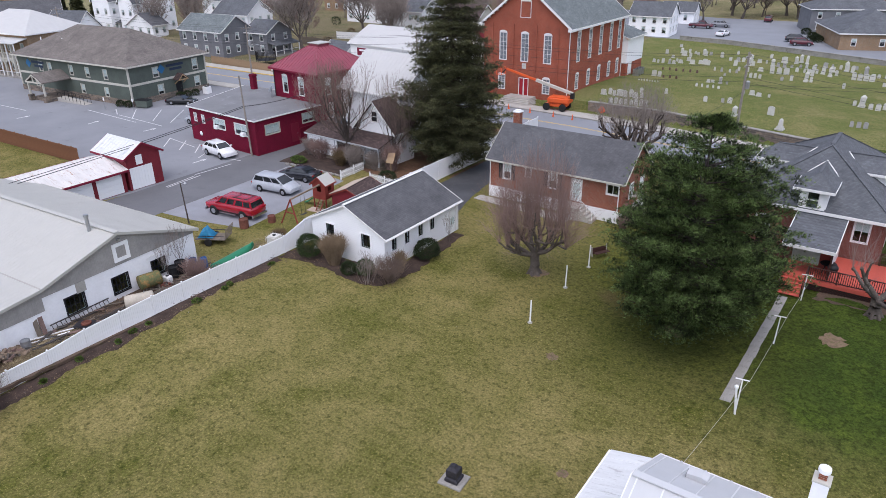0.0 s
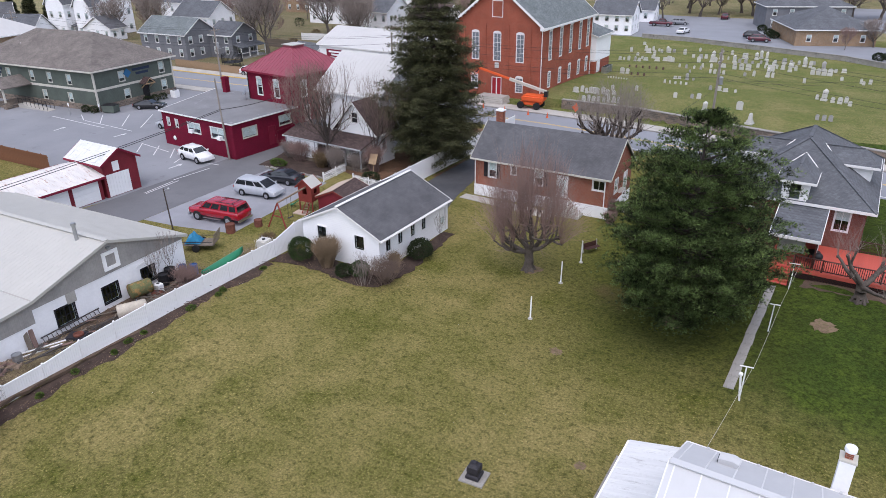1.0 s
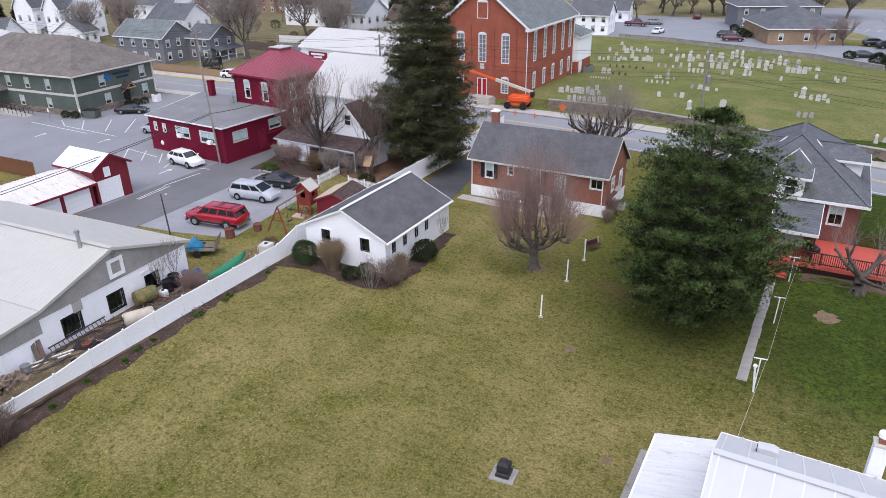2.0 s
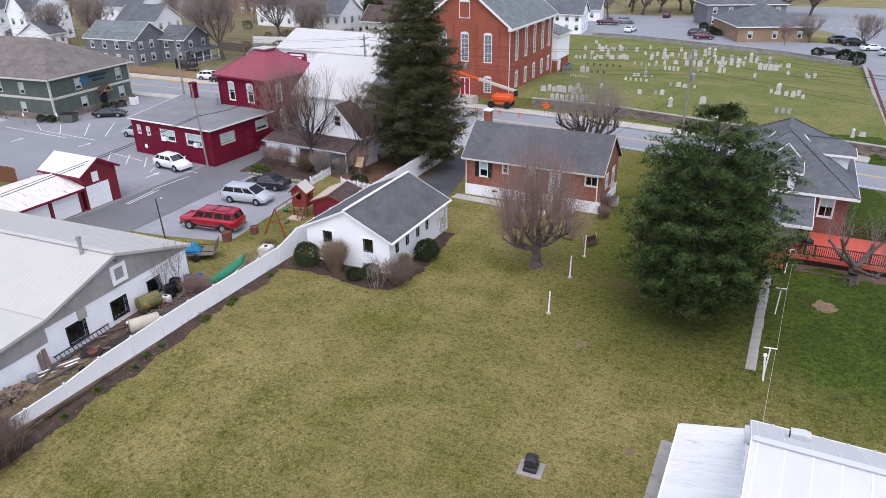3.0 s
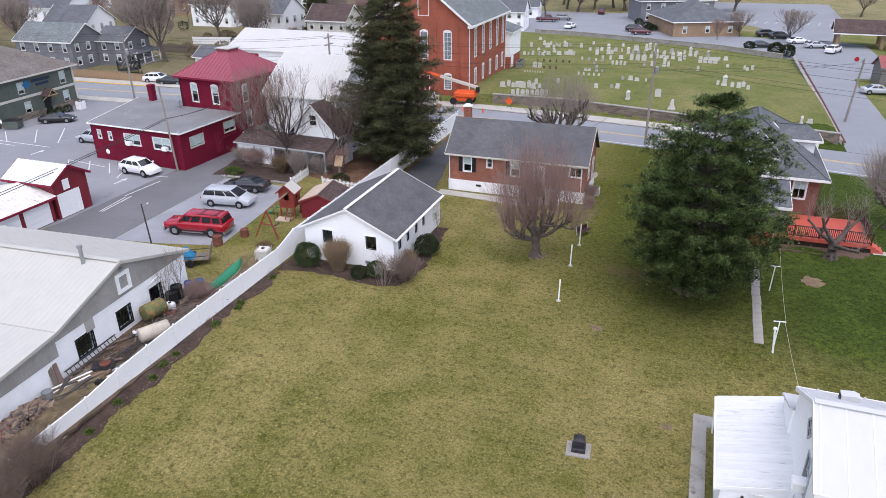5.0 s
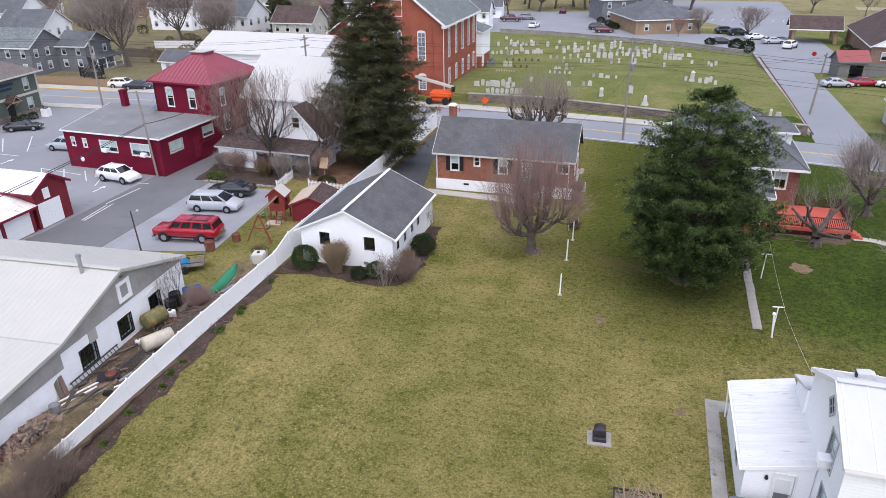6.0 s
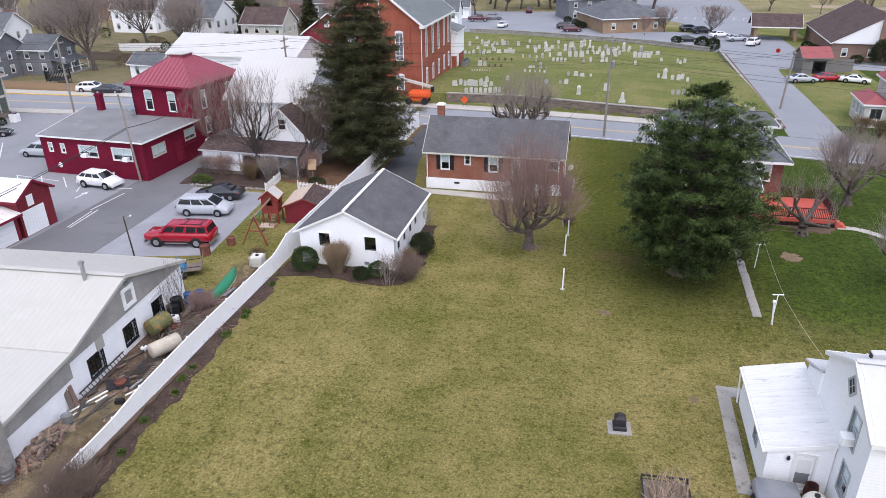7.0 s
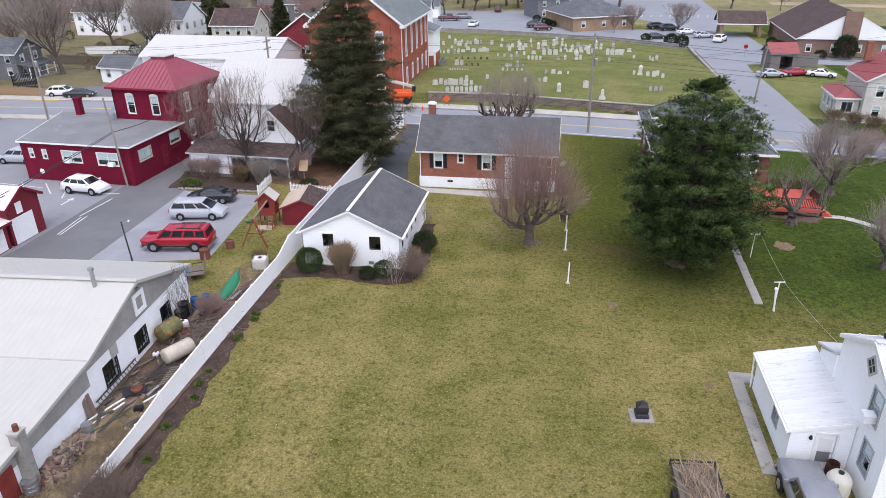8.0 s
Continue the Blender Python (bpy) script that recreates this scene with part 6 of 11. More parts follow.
    # addition
    a = thing("house_addition", -6.03, 23.5, 0, 0, "white-sided single-storey addition with sloping white tin roof", "house addition")
    w, d = 2.8, 6.5
    S = [(0.25, 0.25, 0.85, 2.0)]
    Wn = [(1.0, 0.95, 0.8, 1.2)]
    walls(a, w, d, 0, 2.35, M_SIDW, {"S": S, "W": Wn})
    window(a, "W", w, d, *Wn[0], M_GREYTRIM, "sash", blind=0.5)
    dr = door(a, "S", w, d, *S[0], M_WHITE, label="white storm door with two panes")
    for z0, z1, mtl in ((0.35, 0.95, M_PANEGREY), (1.0, 1.75, M_BLIND)):
        bm = bmesh.new()
        box(bm, -0.3, 0.3, -0.004, 0.012, z0, z1)
        part("pane", bm, mtl, dr, "grey glass with a drawn shade")
    for y in (-d / 2, d / 2 - 0.2):
        bm = bmesh.new()
        prism(bm, [(-w / 2, 2.351), (w / 2, 2.351), (w / 2, 2.98), (-w / 2, 2.37)], y, y + 0.2)
        part("wall", bm, M_SIDW, a)
    bm = bmesh.new()
    prism(bm, [(-w / 2 - 0.2, 2.33), (w / 2 + 0.03, 3.05), (w / 2 + 0.03, 3.14), (-w / 2 - 0.2, 2.42)], -d / 2 - 0.05, d / 2 + 0.1)
    rf = part("roof", bm, M_MROOF_W, a, "white tin sheets with scuffed paint")
    for i in range(13):
        y = -d / 2 - 0.03 + i * (d + 0.1) / 12
        bar("seam", (-w / 2 - 0.2, y, 2.425), (w / 2 + 0.02, y, 3.143), 0.025, 0.01, M_MROOF_W, rf)
    bar("fascia", (-w / 2 - 0.2, -d / 2 - 0.07, 2.3), (w / 2 + 0.02, -d / 2 - 0.07, 3.02), 0.03, 0.2, M_WHITE, rf)
    bar("gutter", (-w / 2 - 0.25, -d / 2 - 0.2, 2.32), (-w / 2 - 0.25, d / 2 + 0.1, 2.32), 0.1, 0.1, M_WHITE, a)
    bar("downspout", (-w / 2 - 0.1, d / 2 + 0.05, 0.05), (-w / 2 - 0.22, d / 2 + 0.05, 2.3), 0.07, 0.07, M_WHITE, a)
    bm = bmesh.new()
    lathe(bm, [(0.07, 0), (0.09, 0.06), (0.05, 0.2)], 8, face_pose("S", w, d, -0.5, 1.95) @ pose(0, -0.08, 0))
    part("porch_lamp", bm, M_BLACK, a, "black wall lantern")


M_IRONG = surf("grey_grille", (0.12, 0.12, 0.125), 0.6, 0.1)
M_PANEGREY = surf("grey_shaded_glass", (0.2, 0.2, 0.21), 0.2, 0.08, spec=0.6)
M_GREYTRIM = surf("grey_window_trim", (0.42, 0.43, 0.44), 0.6, 0.08)
white_house()


# ---- white farmhouse among the bare trees ----
def farmhouse():
    g = thing("farmhouse", -53.3, 68.6, 0, -3, "white farmhouse with white tin roof and brown porch roofs", "house")
    w, d = 9.6, 10.4
    hs = {"S": [(-3.4, 5.2, 0.75, 1.3), (-1.3, 2.0, 0.8, 1.5)], "W": [(-3, 5, 0.8, 1.4), (2, 5, 0.8, 1.4), (-3, 1.8, 0.8, 1.4)], "E": [(-2, 5, 0.8, 1.4), (2.5, 1.8, 0.8, 1.4)]}
    walls(g, w, d, 0, 7.2, M_SIDW, hs, gables="EW", zr=10.8)
    for f, lst in hs.items():
        for q in lst:
            window(g, f, w, d, *q, M_TRIM, "sash", blind=0.3)
    gable_roof(g, w, d / 2, 7.2, 10.8, M_MROOF_H, ov=0.4, og=0.35, ribs=0.6, label="white tin roof")
    # front wing with a brown gable
    f2 = thing("house_wing", -50.0, 61.9, 0, -3, "white gabled wing with brown shingle roof", "house wing")
    w2, d2 = 5.2, 3.6
    walls(f2, w2, d2, 0, 4.3, M_SIDW, {"S": [], "E": [(0, 1.6, 0.8, 1.4)]}, gables="SN", zr=7.0)
    bm = bmesh.new()
    for s in (-1, 1):
        box(bm, s * 0.45 - 0.06, s * 0.45 + 0.06, -0.05, -0.002, 0, 1.25)
        box(bm, -0.39, 0.39, -0.05, -0.002, 0.6 + s * 0.59 - 0.06, 0.6 + s * 0.59 + 0.06)
    box(bm, -0.39, 0.39, -0.045, -0.002, 0.57, 0.63)
    wn3 = part("window", bm, M_TRIM, f2, at=face_pose("S", w2, d2, 0, 4.7))
    bm = bmesh.new()
    box(bm, -0.39, 0.39, -0.02, -0.004, 0.03, 1.2)
    part("pane", bm, M_BLACK, wn3)
    window(f2, "E", w2, d2, 0, 1.6, 0.8, 1.4, M_TRIM, "sash")
    gable_roof(f2, d2, w2 / 2, 4.3, 7.0, M_SHING_BR, ov=0.7, og=0.4, along="y", label="brown shingles")
    # porch along the front
    p2 = thing("porch", -53.5, 59.6, 0, -3, "timber porch with brown shingle roof on white posts", "porch")
    bm = bmesh.new()
    prism(bm, [(-2.0, 2.55), (0.9, 3.4), (0.9, 3.52), (-2.0, 2.68)], -5.8, 6.3, pose(0, 0, 0, 0, 0, 90) @ Matrix.Scale(-1, 4, (0, 1, 0)))
    rf = part("roof", bm, M_SHING_BR, p2, "brown shingles")
    bm = bmesh.new()
    box(bm, -5.6, -0.6, -1.7, -1.55, 0.0, 2.7)
    part("porch_wall", bm, M_SIDW, p2, "white boarded side of the porch")
    bar("fascia", (-5.8, -2.02, 2.6), (6.3, -2.02, 2.6), 0.05, 0.16, M_GREYTRIM, rf)
    bm = bmesh.new()
    box(bm, -5.7, 6.2, -1.8, 0.9, 0, 0.4)
    part("floor", bm, M_WOOD, p2, "grey boards")
    for i in range(6):
        bar("post", (-5.5 + i * 2.3, -1.7, 0.4), (-5.5 + i * 2.3, -1.7, 2.6), 0.14, 0.14, M_GREYTRIM, p2)
    bar("rail", (-5.5, -1.7, 1.2), (6.0, -1.7, 1.2), 0.06, 0.08, M_GREYTRIM, p2)
    # low white side block toward the alley
    s2 = thing("outbuilding", -58.8, 63.6, 0, -3, "small white lean-to with grey roof", "outbuilding")
    walls(s2, 2.6, 4.0, 0, 2.6, M_SIDW, {})
    hip_roof(s2, 2.6, 4.0, 2.6, 3.5, M_SHING_L, ov=0.3)


farmhouse()


# ---- white vinyl fence ----
def vinyl_fence():
    g = thing("fence", -40.35, 12.3, 0, 0, "long white vinyl board fence with capped posts", "fence")
    step = 2.45

    def foot(y):
        return terrain(-40.35, 12.3 + y)

    def panel(y, h0, h1):
        f0, f1 = foot(y), foot(y + step)
        h0, h1 = h0 + f0, h1 + f1
        bar("panel", (0, y + 0.06, h0 - 0.06), (0, y + step - 0.06, h1 - 0.06), 0.07, 0.1, M_VINYL, g)
        n = 16
        for i in range(n):
            yy = y + 0.07 + (i + 0.5) * (step - 0.14) / n
            top = h0 + (h1 - h0) * (i + 0.5) / n - 0.06
            bar("board", (0, yy, f0 + (f1 - f0) * (i + 0.5) / n + 0.05), (0, yy, top), (step - 0.14) / n - 0.012, 0.036, M_VINYL, g)
        bar("bottom_rail", (0, y + 0.06, f0 + 0.12), (0, y + step - 0.06, f1 + 0.12), 0.07, 0.14, M_VINYL, g)

    def post_mesh(h):
        bm = bmesh.new()
        box(bm, -0.045, 0.045, -0.05, 0.05, -0.3, h + 0.02)
        lathe(bm, [(0.08, h + 0.02), (0.08, h + 0.05), (0.03, h + 0.1)], 4, Matrix.Rotation(radians(45), 4, 'Z'))
        return mesh_of("post", bm, M_VINYL)

    pn, pl, ph = post_mesh(1.3), post_mesh(1.5), post_mesh(2.15)

    def tall(i):
        return 1.3 if i < 3 else (1.5 if i <= 10 else 2.15)

    n = 28
    for i in range(n + 1):
        y = i * step
        part("post", {1.3: pn, 1.5: pl, 2.15: ph}[tall(i)], M_VINYL, g, at=pose(0, y, foot(y)))
        if i < n:
            panel(y, tall(i), tall(i + 1))


vinyl_fence()


# ---- trees ----
class Plant:
    """Gathers tapered branches and leaf blades as plain lists."""

    def __init__(self):
        self.v, self.f = [], []

    def limb(self, p, q, r0, r1, n=5):
        p, q = Vector(p), Vector(q)
        ax = (q - p)
        if ax.length < 1e-5:
            return
        rot = ax.to_track_quat('Z', 'X')
        b = len(self.v)
        for c, r in ((p, r0), (q, r1)):
            for i in range(n):
                a = 2 * math.pi * i / n
                w = c + rot @ Vector((r * math.cos(a), r * math.sin(a), 0))
                self.v.append((w.x, w.y, w.z))
        for i in range(n):
            j = (i + 1) % n
            self.f.append((b + i, b + j, b + n + j, b + n + i))

    def blade(self, p, d, length, width, up):
        d = d.normalized()
        s = d.cross(up)
        if s.length < 1e-3:
            s = d.cross(Vector((1, 0, 0)))
        s = s.normalized() * width * 0.5
        e = p + d * length
        b = len(self.v)
        mid = p + d * length * 0.45
        for w in (p, mid + s, e, mid - s):
            self.v.append((w.x, w.y, w.z))
        self.f.append((b, b + 1, b + 2, b + 3))

    def mesh(self, name, material, smooth=False):
        return raw_mesh(name, self.v, self.f, material, smooth)


def bare_tree_meshes(seed, height, spread, fork, r, limbs, levels, twig_r=0.012, up=0.5, bark=None, twig=None, kids=3, droop=0.0, radius=None, keep=0.62):
    """Trunk and limbs in one mesh, the fine twigs of the crown in another."""
    rnd = random.Random(seed)
    wood, twigs = Plant(), Plant()

    def rv(s):
        return Vector((rnd.uniform(-s, s), rnd.uniform(-s, s), rnd.uniform(-s, s)))

    def go(p, d, length, rad, lev):
        n = 3
        for i in range(n):
            d = (d + rv(0.16) + Vector((0, 0, up * 0.12 - droop * 0.1))).normalized()
            q = p + d * length / n
            r2 = rad * (1 - 0.16)
            tgt = twigs if lev >= levels - 1 else wood
            tgt.limb(p, q, max(rad, twig_r), max(r2, twig_r * 0.8), 6 if lev == 0 else (4 if lev < levels - 1 else 3))
            p, rad = q, r2
            if lev < levels and lev > 0 and i < n - 1:
                side = (d + rv(0.9)).normalized()
                go(p, side, length * rnd.uniform(0.4, 0.6), rad * 0.55, lev + 1)
        if lev < levels:
            for k in range(kids if lev else limbs):
                a = 2 * math.pi * (k + rnd.uniform(-0.3, 0.3)) / (kids if lev else limbs)
                o = Vector((math.cos(a), math.sin(a), 0))
                nd = (d * 0.55 + o * spread * (0.75 if lev == 0 else 0.5) + Vector((0, 0, up)) + rv(0.15)).normalized()
                go(p, nd, length * (rnd.uniform(0.62, 0.85) if lev else (height - fork) / max(fork, 1) * 0.36), rad * keep, lev + 1)

    go(Vector((0, 0, -0.1)), Vector((0, 0, 1)), fork, r, 0)
    top = max(v[2] for v in twigs.v)
    k = height / top
    far = sorted(math.hypot(v[0], v[1]) for v in twigs.v)
    h = radius / far[int(len(far) * 0.97)] if radius else 1.0
    for pl in (wood, twigs):
        pl.v = [(x * h, y * h, z * k) for x, y, z in pl.v]
    for i in range(5):
        a = i * 1.26 + 0.3
        wood.limb((math.cos(a) * r * 1.25, math.sin(a) * r * 1.25, -0.05), (math.cos(a) * r * 0.4, math.sin(a) * r * 0.4, r * 2.0), r * 0.4, r * 0.25, 5)
    return wood.mesh("trunk", bark or M_BARK, True), twigs.mesh("crown", twig or M_TWIG)


def put_tree(name, meshes, x, y, z, rot, label, category="tree", group="", scale=1.0):
    t = thing(name, x, y, z + terrain(x, y), rot, label, category, group)
    t.scale = (scale, scale, scale)
    part("trunk", meshes[0], M_BARK, t)
    part("crown", meshes[1], M_TWIG, t)
    return t


def pollard_meshes(seed, height, reach, fork, r, limbs, basket, head, twigs_per, twig_r, bark, twig, shoots=12, forks=3, dome=0.3):
    """A stout trunk, crooked limbs that reach out and bend upward to knobbed heads, and long straight shoots fanning from the heads."""
    rnd = random.Random(seed)
    wood, tw = Plant(), Plant()

    def wob(k):
        return Vector((rnd.uniform(-k, k), rnd.uniform(-k, k), rnd.uniform(-k, k)))

    def arm(p, d, length, r0, r1, turn, n=7):
        """A crooked branch that bends upward along its way; gives back its points."""
        pts = [p]
        for i in range(n):
            d = (d + Vector((0, 0, turn)) + wob(0.2)).normalized()
            q = p + d * length / n
            ra, rb = r0 + (r1 - r0) * i / n, r0 + (r1 - r0) * (i + 1) / n
            wood.limb(p, q + d * rb * 0.3, ra, rb, 7)
            p = q
            pts.append(p)
        return pts

    def brush(h, count, knob, widen):
        wood.limb(h - Vector((0, 0, knob * 1.2)), h, knob * 0.8, knob * 1.15, 7)
        wood.limb(h, h + Vector((0, 0, knob)), knob * 1.15, knob * 0.4, 7)
        for k in range(count):
            f = rnd.uniform(0.55, 1.0)
            rad = Vector((h.x, h.y, 0)) * (1 + (widen - 1) * rnd.uniform(0.4, 1.25)) + Vector((rnd.gauss(0, 0.22), rnd.gauss(0, 0.22), 0)) * reach
            rad *= min(1.0, reach / max(0.1, rad.length))
            top = height * (1 - dome * min(1.2, (rad.length / reach)) ** 2) * rnd.uniform(0.86, 1.0)
            e = h.lerp(Vector((rad.x, rad.y, max(top, h.z + 0.4 * (rad - Vector((h.x, h.y, 0))).length))), f)
            a = h + wob(knob * 0.7)
            m = a.lerp(e, 0.5) + wob(0.1) - Vector((0, 0, 0.05))
            tw.limb(a, m, twig_r * 1.5, twig_r, 3)
            tw.limb(m, e, twig_r, twig_r * 0.5, 3)
            for j in range(3):
                b0 = m.lerp(e, rnd.uniform(-0.5, 0.8))
                d = (e - h).normalized() + wob(0.8)
                tw.limb(b0, b0 + d * rnd.uniform(0.4, 1.3) * min(1.0, height / 9), twig_r * 0.7, twig_r * 0.4, 3)

    heads = []
    p = Vector((0, 0, -0.15))
    for i in range(5):
        q = Vector((rnd.uniform(-0.05, 0.05), rnd.uniform(-0.05, 0.05), fork * (i + 1) / 5))
        wood.limb(p, q, r * (1.3, 1.1, 1.0, 0.97, 1.0)[i], r * (1.1, 1.0, 0.97, 1.0, 1.08)[i], 10)
        p = q
    for i in range(limbs):
        a = 2 * math.pi * (i + rnd.uniform(-0.3, 0.3)) / limbs
        low = rnd.uniform(0.1, 0.6) if i % 3 else rnd.uniform(0.9, 1.6)
        d = Vector((math.cos(a), math.sin(a), low)).normalized()
        length = (head - fork) * rnd.uniform(0.95, 1.35) if low > 0.8 else ((head - fork) ** 2 * 0.5 + basket ** 2) ** 0.5 * rnd.uniform(0.85, 1.15)
        pts = arm(p - Vector((0, 0, rnd.uniform(0, 0.25) * fork)), d, length, r * 0.52, r * 0.24, 0.085)
        heads.append((pts[-1], twigs_per, r * 0.3))
        for k in range(forks):
            b0 = pts[rnd.randint(3, 6)]
            out = Vector((b0.x, b0.y, 0)).normalized() * 0.5
            br = arm(b0, (out + wob(0.8) + Vector((0, 0, 0.4))).normalized(), length * rnd.uniform(0.25, 0.5), r * 0.25, r * 0.15, 0.25, 4)
            heads.append((br[-1], int(twigs_per * 0.7), r * 0.2))
        for k in range(shoots):
            b0 = pts[rnd.randint(2, 6)] + wob(0.1)
            d = (wob(1.0) + Vector((b0.x, b0.y, 0)).normalized() * 0.5 + Vector((0, 0, 0.25))).normalized()
            m = b0 + d * rnd.uniform(0.3, 0.9)
            tw.limb(b0, m, twig_r * 1.5, twig_r, 3)
            tw.limb(m, m + (d + Vector((0, 0, rnd.uniform(-0.7, 0.9)))) * rnd.uniform(0.3, 0.7), twig_r, twig_r * 0.5, 3)
    spread = max(math.hypot(h.x, h.y) for h, c, k in heads)
    for h, c, k in heads:
        brush(h, c, k, reach / spread)
    for i in range(6):
        a = i * 1.05 + 0.3
        wood.limb((math.cos(a) * r * 1.5, math.sin(a) * r * 1.5, -0.12), (math.cos(a) * r * 0.5, math.sin(a) * r * 0.5, r * 1.7), r * 0.42, r * 0.3, 5)
    return wood.mesh("trunk", bark, True), tw.mesh("crown", twig)


MAPLE = pollard_meshes(11, 11.6, 5.2, 1.9, 0.36, 9, 2.3, 5.2, 25, 0.009, M_BARK, M_TWIG, 10, 5, 0.5)
put_tree("maple_tree", MAPLE, -21.35, 45.0, 0, 20, "bare spreading maple with a haze of reddish twigs")
STREET = pollard_meshes(5, 10.8, 5.4, 1.4, 0.5, 11, 2.9, 5.9, 11, 0.011, M_BARK_D, M_TWIG_G, 6, 4, 0.4)
put_tree("street_tree", STREET, -25.8, 76.0, 0, 0, "bare gnarled dark-limbed tree beside the street")
TALL = bare_tree_meshes(21, 12.5, 0.6, 2.8, 0.3, 7, 4, 0.008, 0.8, M_BARK_D, M_TWIG_B, 3, radius=3.8, keep=0.6)
put_tree("bare_tree", TALL, -51.9, 57.6, 0, 0, "tall bare grey tree beside the farmhouse")
TALL2 = bare_tree_meshes(22, 11.0, 0.7, 2.4, 0.2, 6, 4, 0.008, 0.6, M_BARK_D, M_TWIG_B, 3, radius=3.8)
put_tree("bare_tree", TALL2, -47.5, 59.0, 0, 40, "bare grey tree with a spreading crown by the porch")
REDD = bare_tree_meshes(12, 11.0, 0.7, 1.8, 0.2, 7, 5, 0.007, 0.75, M_BARK, M_TWIG, 3, radius=3.6, keep=0.64)
put_tree("bare_tree", REDD, -57.6, 61.0, 0, 70, "bare reddish tree beside the maroon house")
DECKT = pollard_meshes(31, 6.3, 2.9, 1.3, 0.36, 5, 1.6, 3.8, 10, 0.008, M_BARK, M_TWIG_G, 5, 1, 0.2)
put_tree("pollard_tree", DECKT, 0.9, 50.9, 0, 0, "thick-trunked bare pollarded tree in front of the deck")
SPREAD = pollard_meshes(33, 8.0, 4.8, 1.5, 0.34, 8, 2.5, 4.8, 28, 0.009, M_BARK, M_TWIG_G, 8, 3, 0.35)
put_tree("pollard_tree", SPREAD, 6.4, 58.9, 0, 30, "wide pollarded tree with a fan of bare shoots")
RIGHT = pollard_meshes(35, 6.2, 3.6, 1.2, 0.34, 6, 1.8, 3.4, 26, 0.009, M_BARK, M_TWIG_G, 6, 2, 0.3)
put_tree("pollard_tree", RIGHT, 5.6, 43.2, 0, 150, "stout pollarded tree with bare shoots on the green lawn")
SAPL = bare_tree_meshes(41, 4.2, 0.8, 0.8, 0.05, 5, 3, 0.009, 0.8, M_BARK, M_TWIG_G, 3)
for x, y, s, lab in ((-44.0, 29.6, 1.0, "thin bare sapling against the white barn"), (-43.9, 28.2, 0.8, "thin bare sapling against the white barn"), (-30.2, 46.2, 0.6, "small bare shrub beside the garage door")):
    put_tree("sapling", SAPL, x, y, 0, x * 50, lab, "sapling", "", s)


def profile(rows, z):
    for (z0, r0), (z1, r1) in zip(rows, rows[1:]):
        if z <= z1:
            return r0 + (r1 - r0) * (z - z0) / (z1 - z0)
    return rows[-1][1]


def conifer(name, x, y, rows, trunk_r, boughs, per, needle, material, label, seed, rise, droop, layer, clump=0.4):
    """Trunk, limbs and a crown of needle tufts set along every bough."""
    rnd = random.Random(seed)
    t = thing(name, x, y, 0, 0, label, "tree")
    top = rows[-1][0]
    wood, crown = Plant(), Plant()
    wood.limb((0, 0, -0.1), (0, 0, top * 0.5), trunk_r, trunk_r * 0.55, 10)
    wood.limb((0, 0, top * 0.5), (0, 0, top * 0.97), trunk_r * 0.55, 0.03, 8)
    z0 = rows[0][0]
    for i in range(boughs):
        u = (i + rnd.random()) / boughs
        z = z0 + (top - z0) * (1 - (1 - u) ** 0.85)
        if layer:
            z = round(z / layer) * layer + rnd.uniform(-0.16, 0.16) * layer
        a = i * 2.39996 + rnd.uniform(-0.3, 0.3)
        R = profile(rows, min(max(z, z0), top)) * rnd.uniform(0.72, 1.08)
        out = Vector((math.cos(a), math.sin(a), 0))
        side = Vector((-out.y, out.x, 0))
        base = Vector((0, 0, z))
        pts = []
        for k in range(6):
            s = k / 5
            pts.append(base + out * R * s + Vector((0, 0, rise * R * s * s - droop * R * s)))
        for k in range(5):
            wood.limb(pts[k], pts[k + 1], 0.05 * (1 - k / 6) * (1 + R * 0.1), 0.05 * (1 - (k + 1) / 6) * (1 + R * 0.1), 4)
        m = max(3, int(per * R / 5 / 8))
        for k in range(m):
            s = 0.3 + 0.75 * rnd.random() ** 0.65
            f = min(s, 1.0) * 5
            i0 = min(4, int(f))
            c = pts[i0].lerp(pts[i0 + 1], f - i0)
            spreadw = 0.4 * R * (1.12 - s) + 0.22
            off = rnd.uniform(-1, 1)
            c = c + side * off * spreadw + Vector((0, 0, rnd.uniform(-0.15, 0.2) - abs(off) * 0.12 * (1 if droop > 0.1 else 0.3)))
            d0 = (out * 0.8 + side * off * 0.8 + Vector((0, 0, rise * 1.2 - droop * 0.8))).normalized()
            size = clump * rnd.uniform(0.6, 1.25)
            for j in range(8):
                p = c + d0 * rnd.uniform(-0.7, 0.7) * size + Vector((rnd.uniform(-1, 1), rnd.uniform(-1, 1), rnd.uniform(-0.45, 0.55))) * size * 0.62
                for b in range(needle[2]):
                    d = (d0 + Vector((rnd.uniform(-0.9, 0.9), rnd.uniform(-0.9, 0.9), rnd.uniform(-0.4, 0.9)))).normalized()
                    crown.blade(p, d, needle[0] * rnd.uniform(0.7, 1.2), needle[1], Vector((rnd.uniform(-0.5, 0.5), rnd.uniform(-0.5, 0.5), 1)))
    part("trunk", wood.mesh("trunk", M_BARK), M_BARK, t)
    part("crown", crown.mesh("crown", material), material, t)
    return t


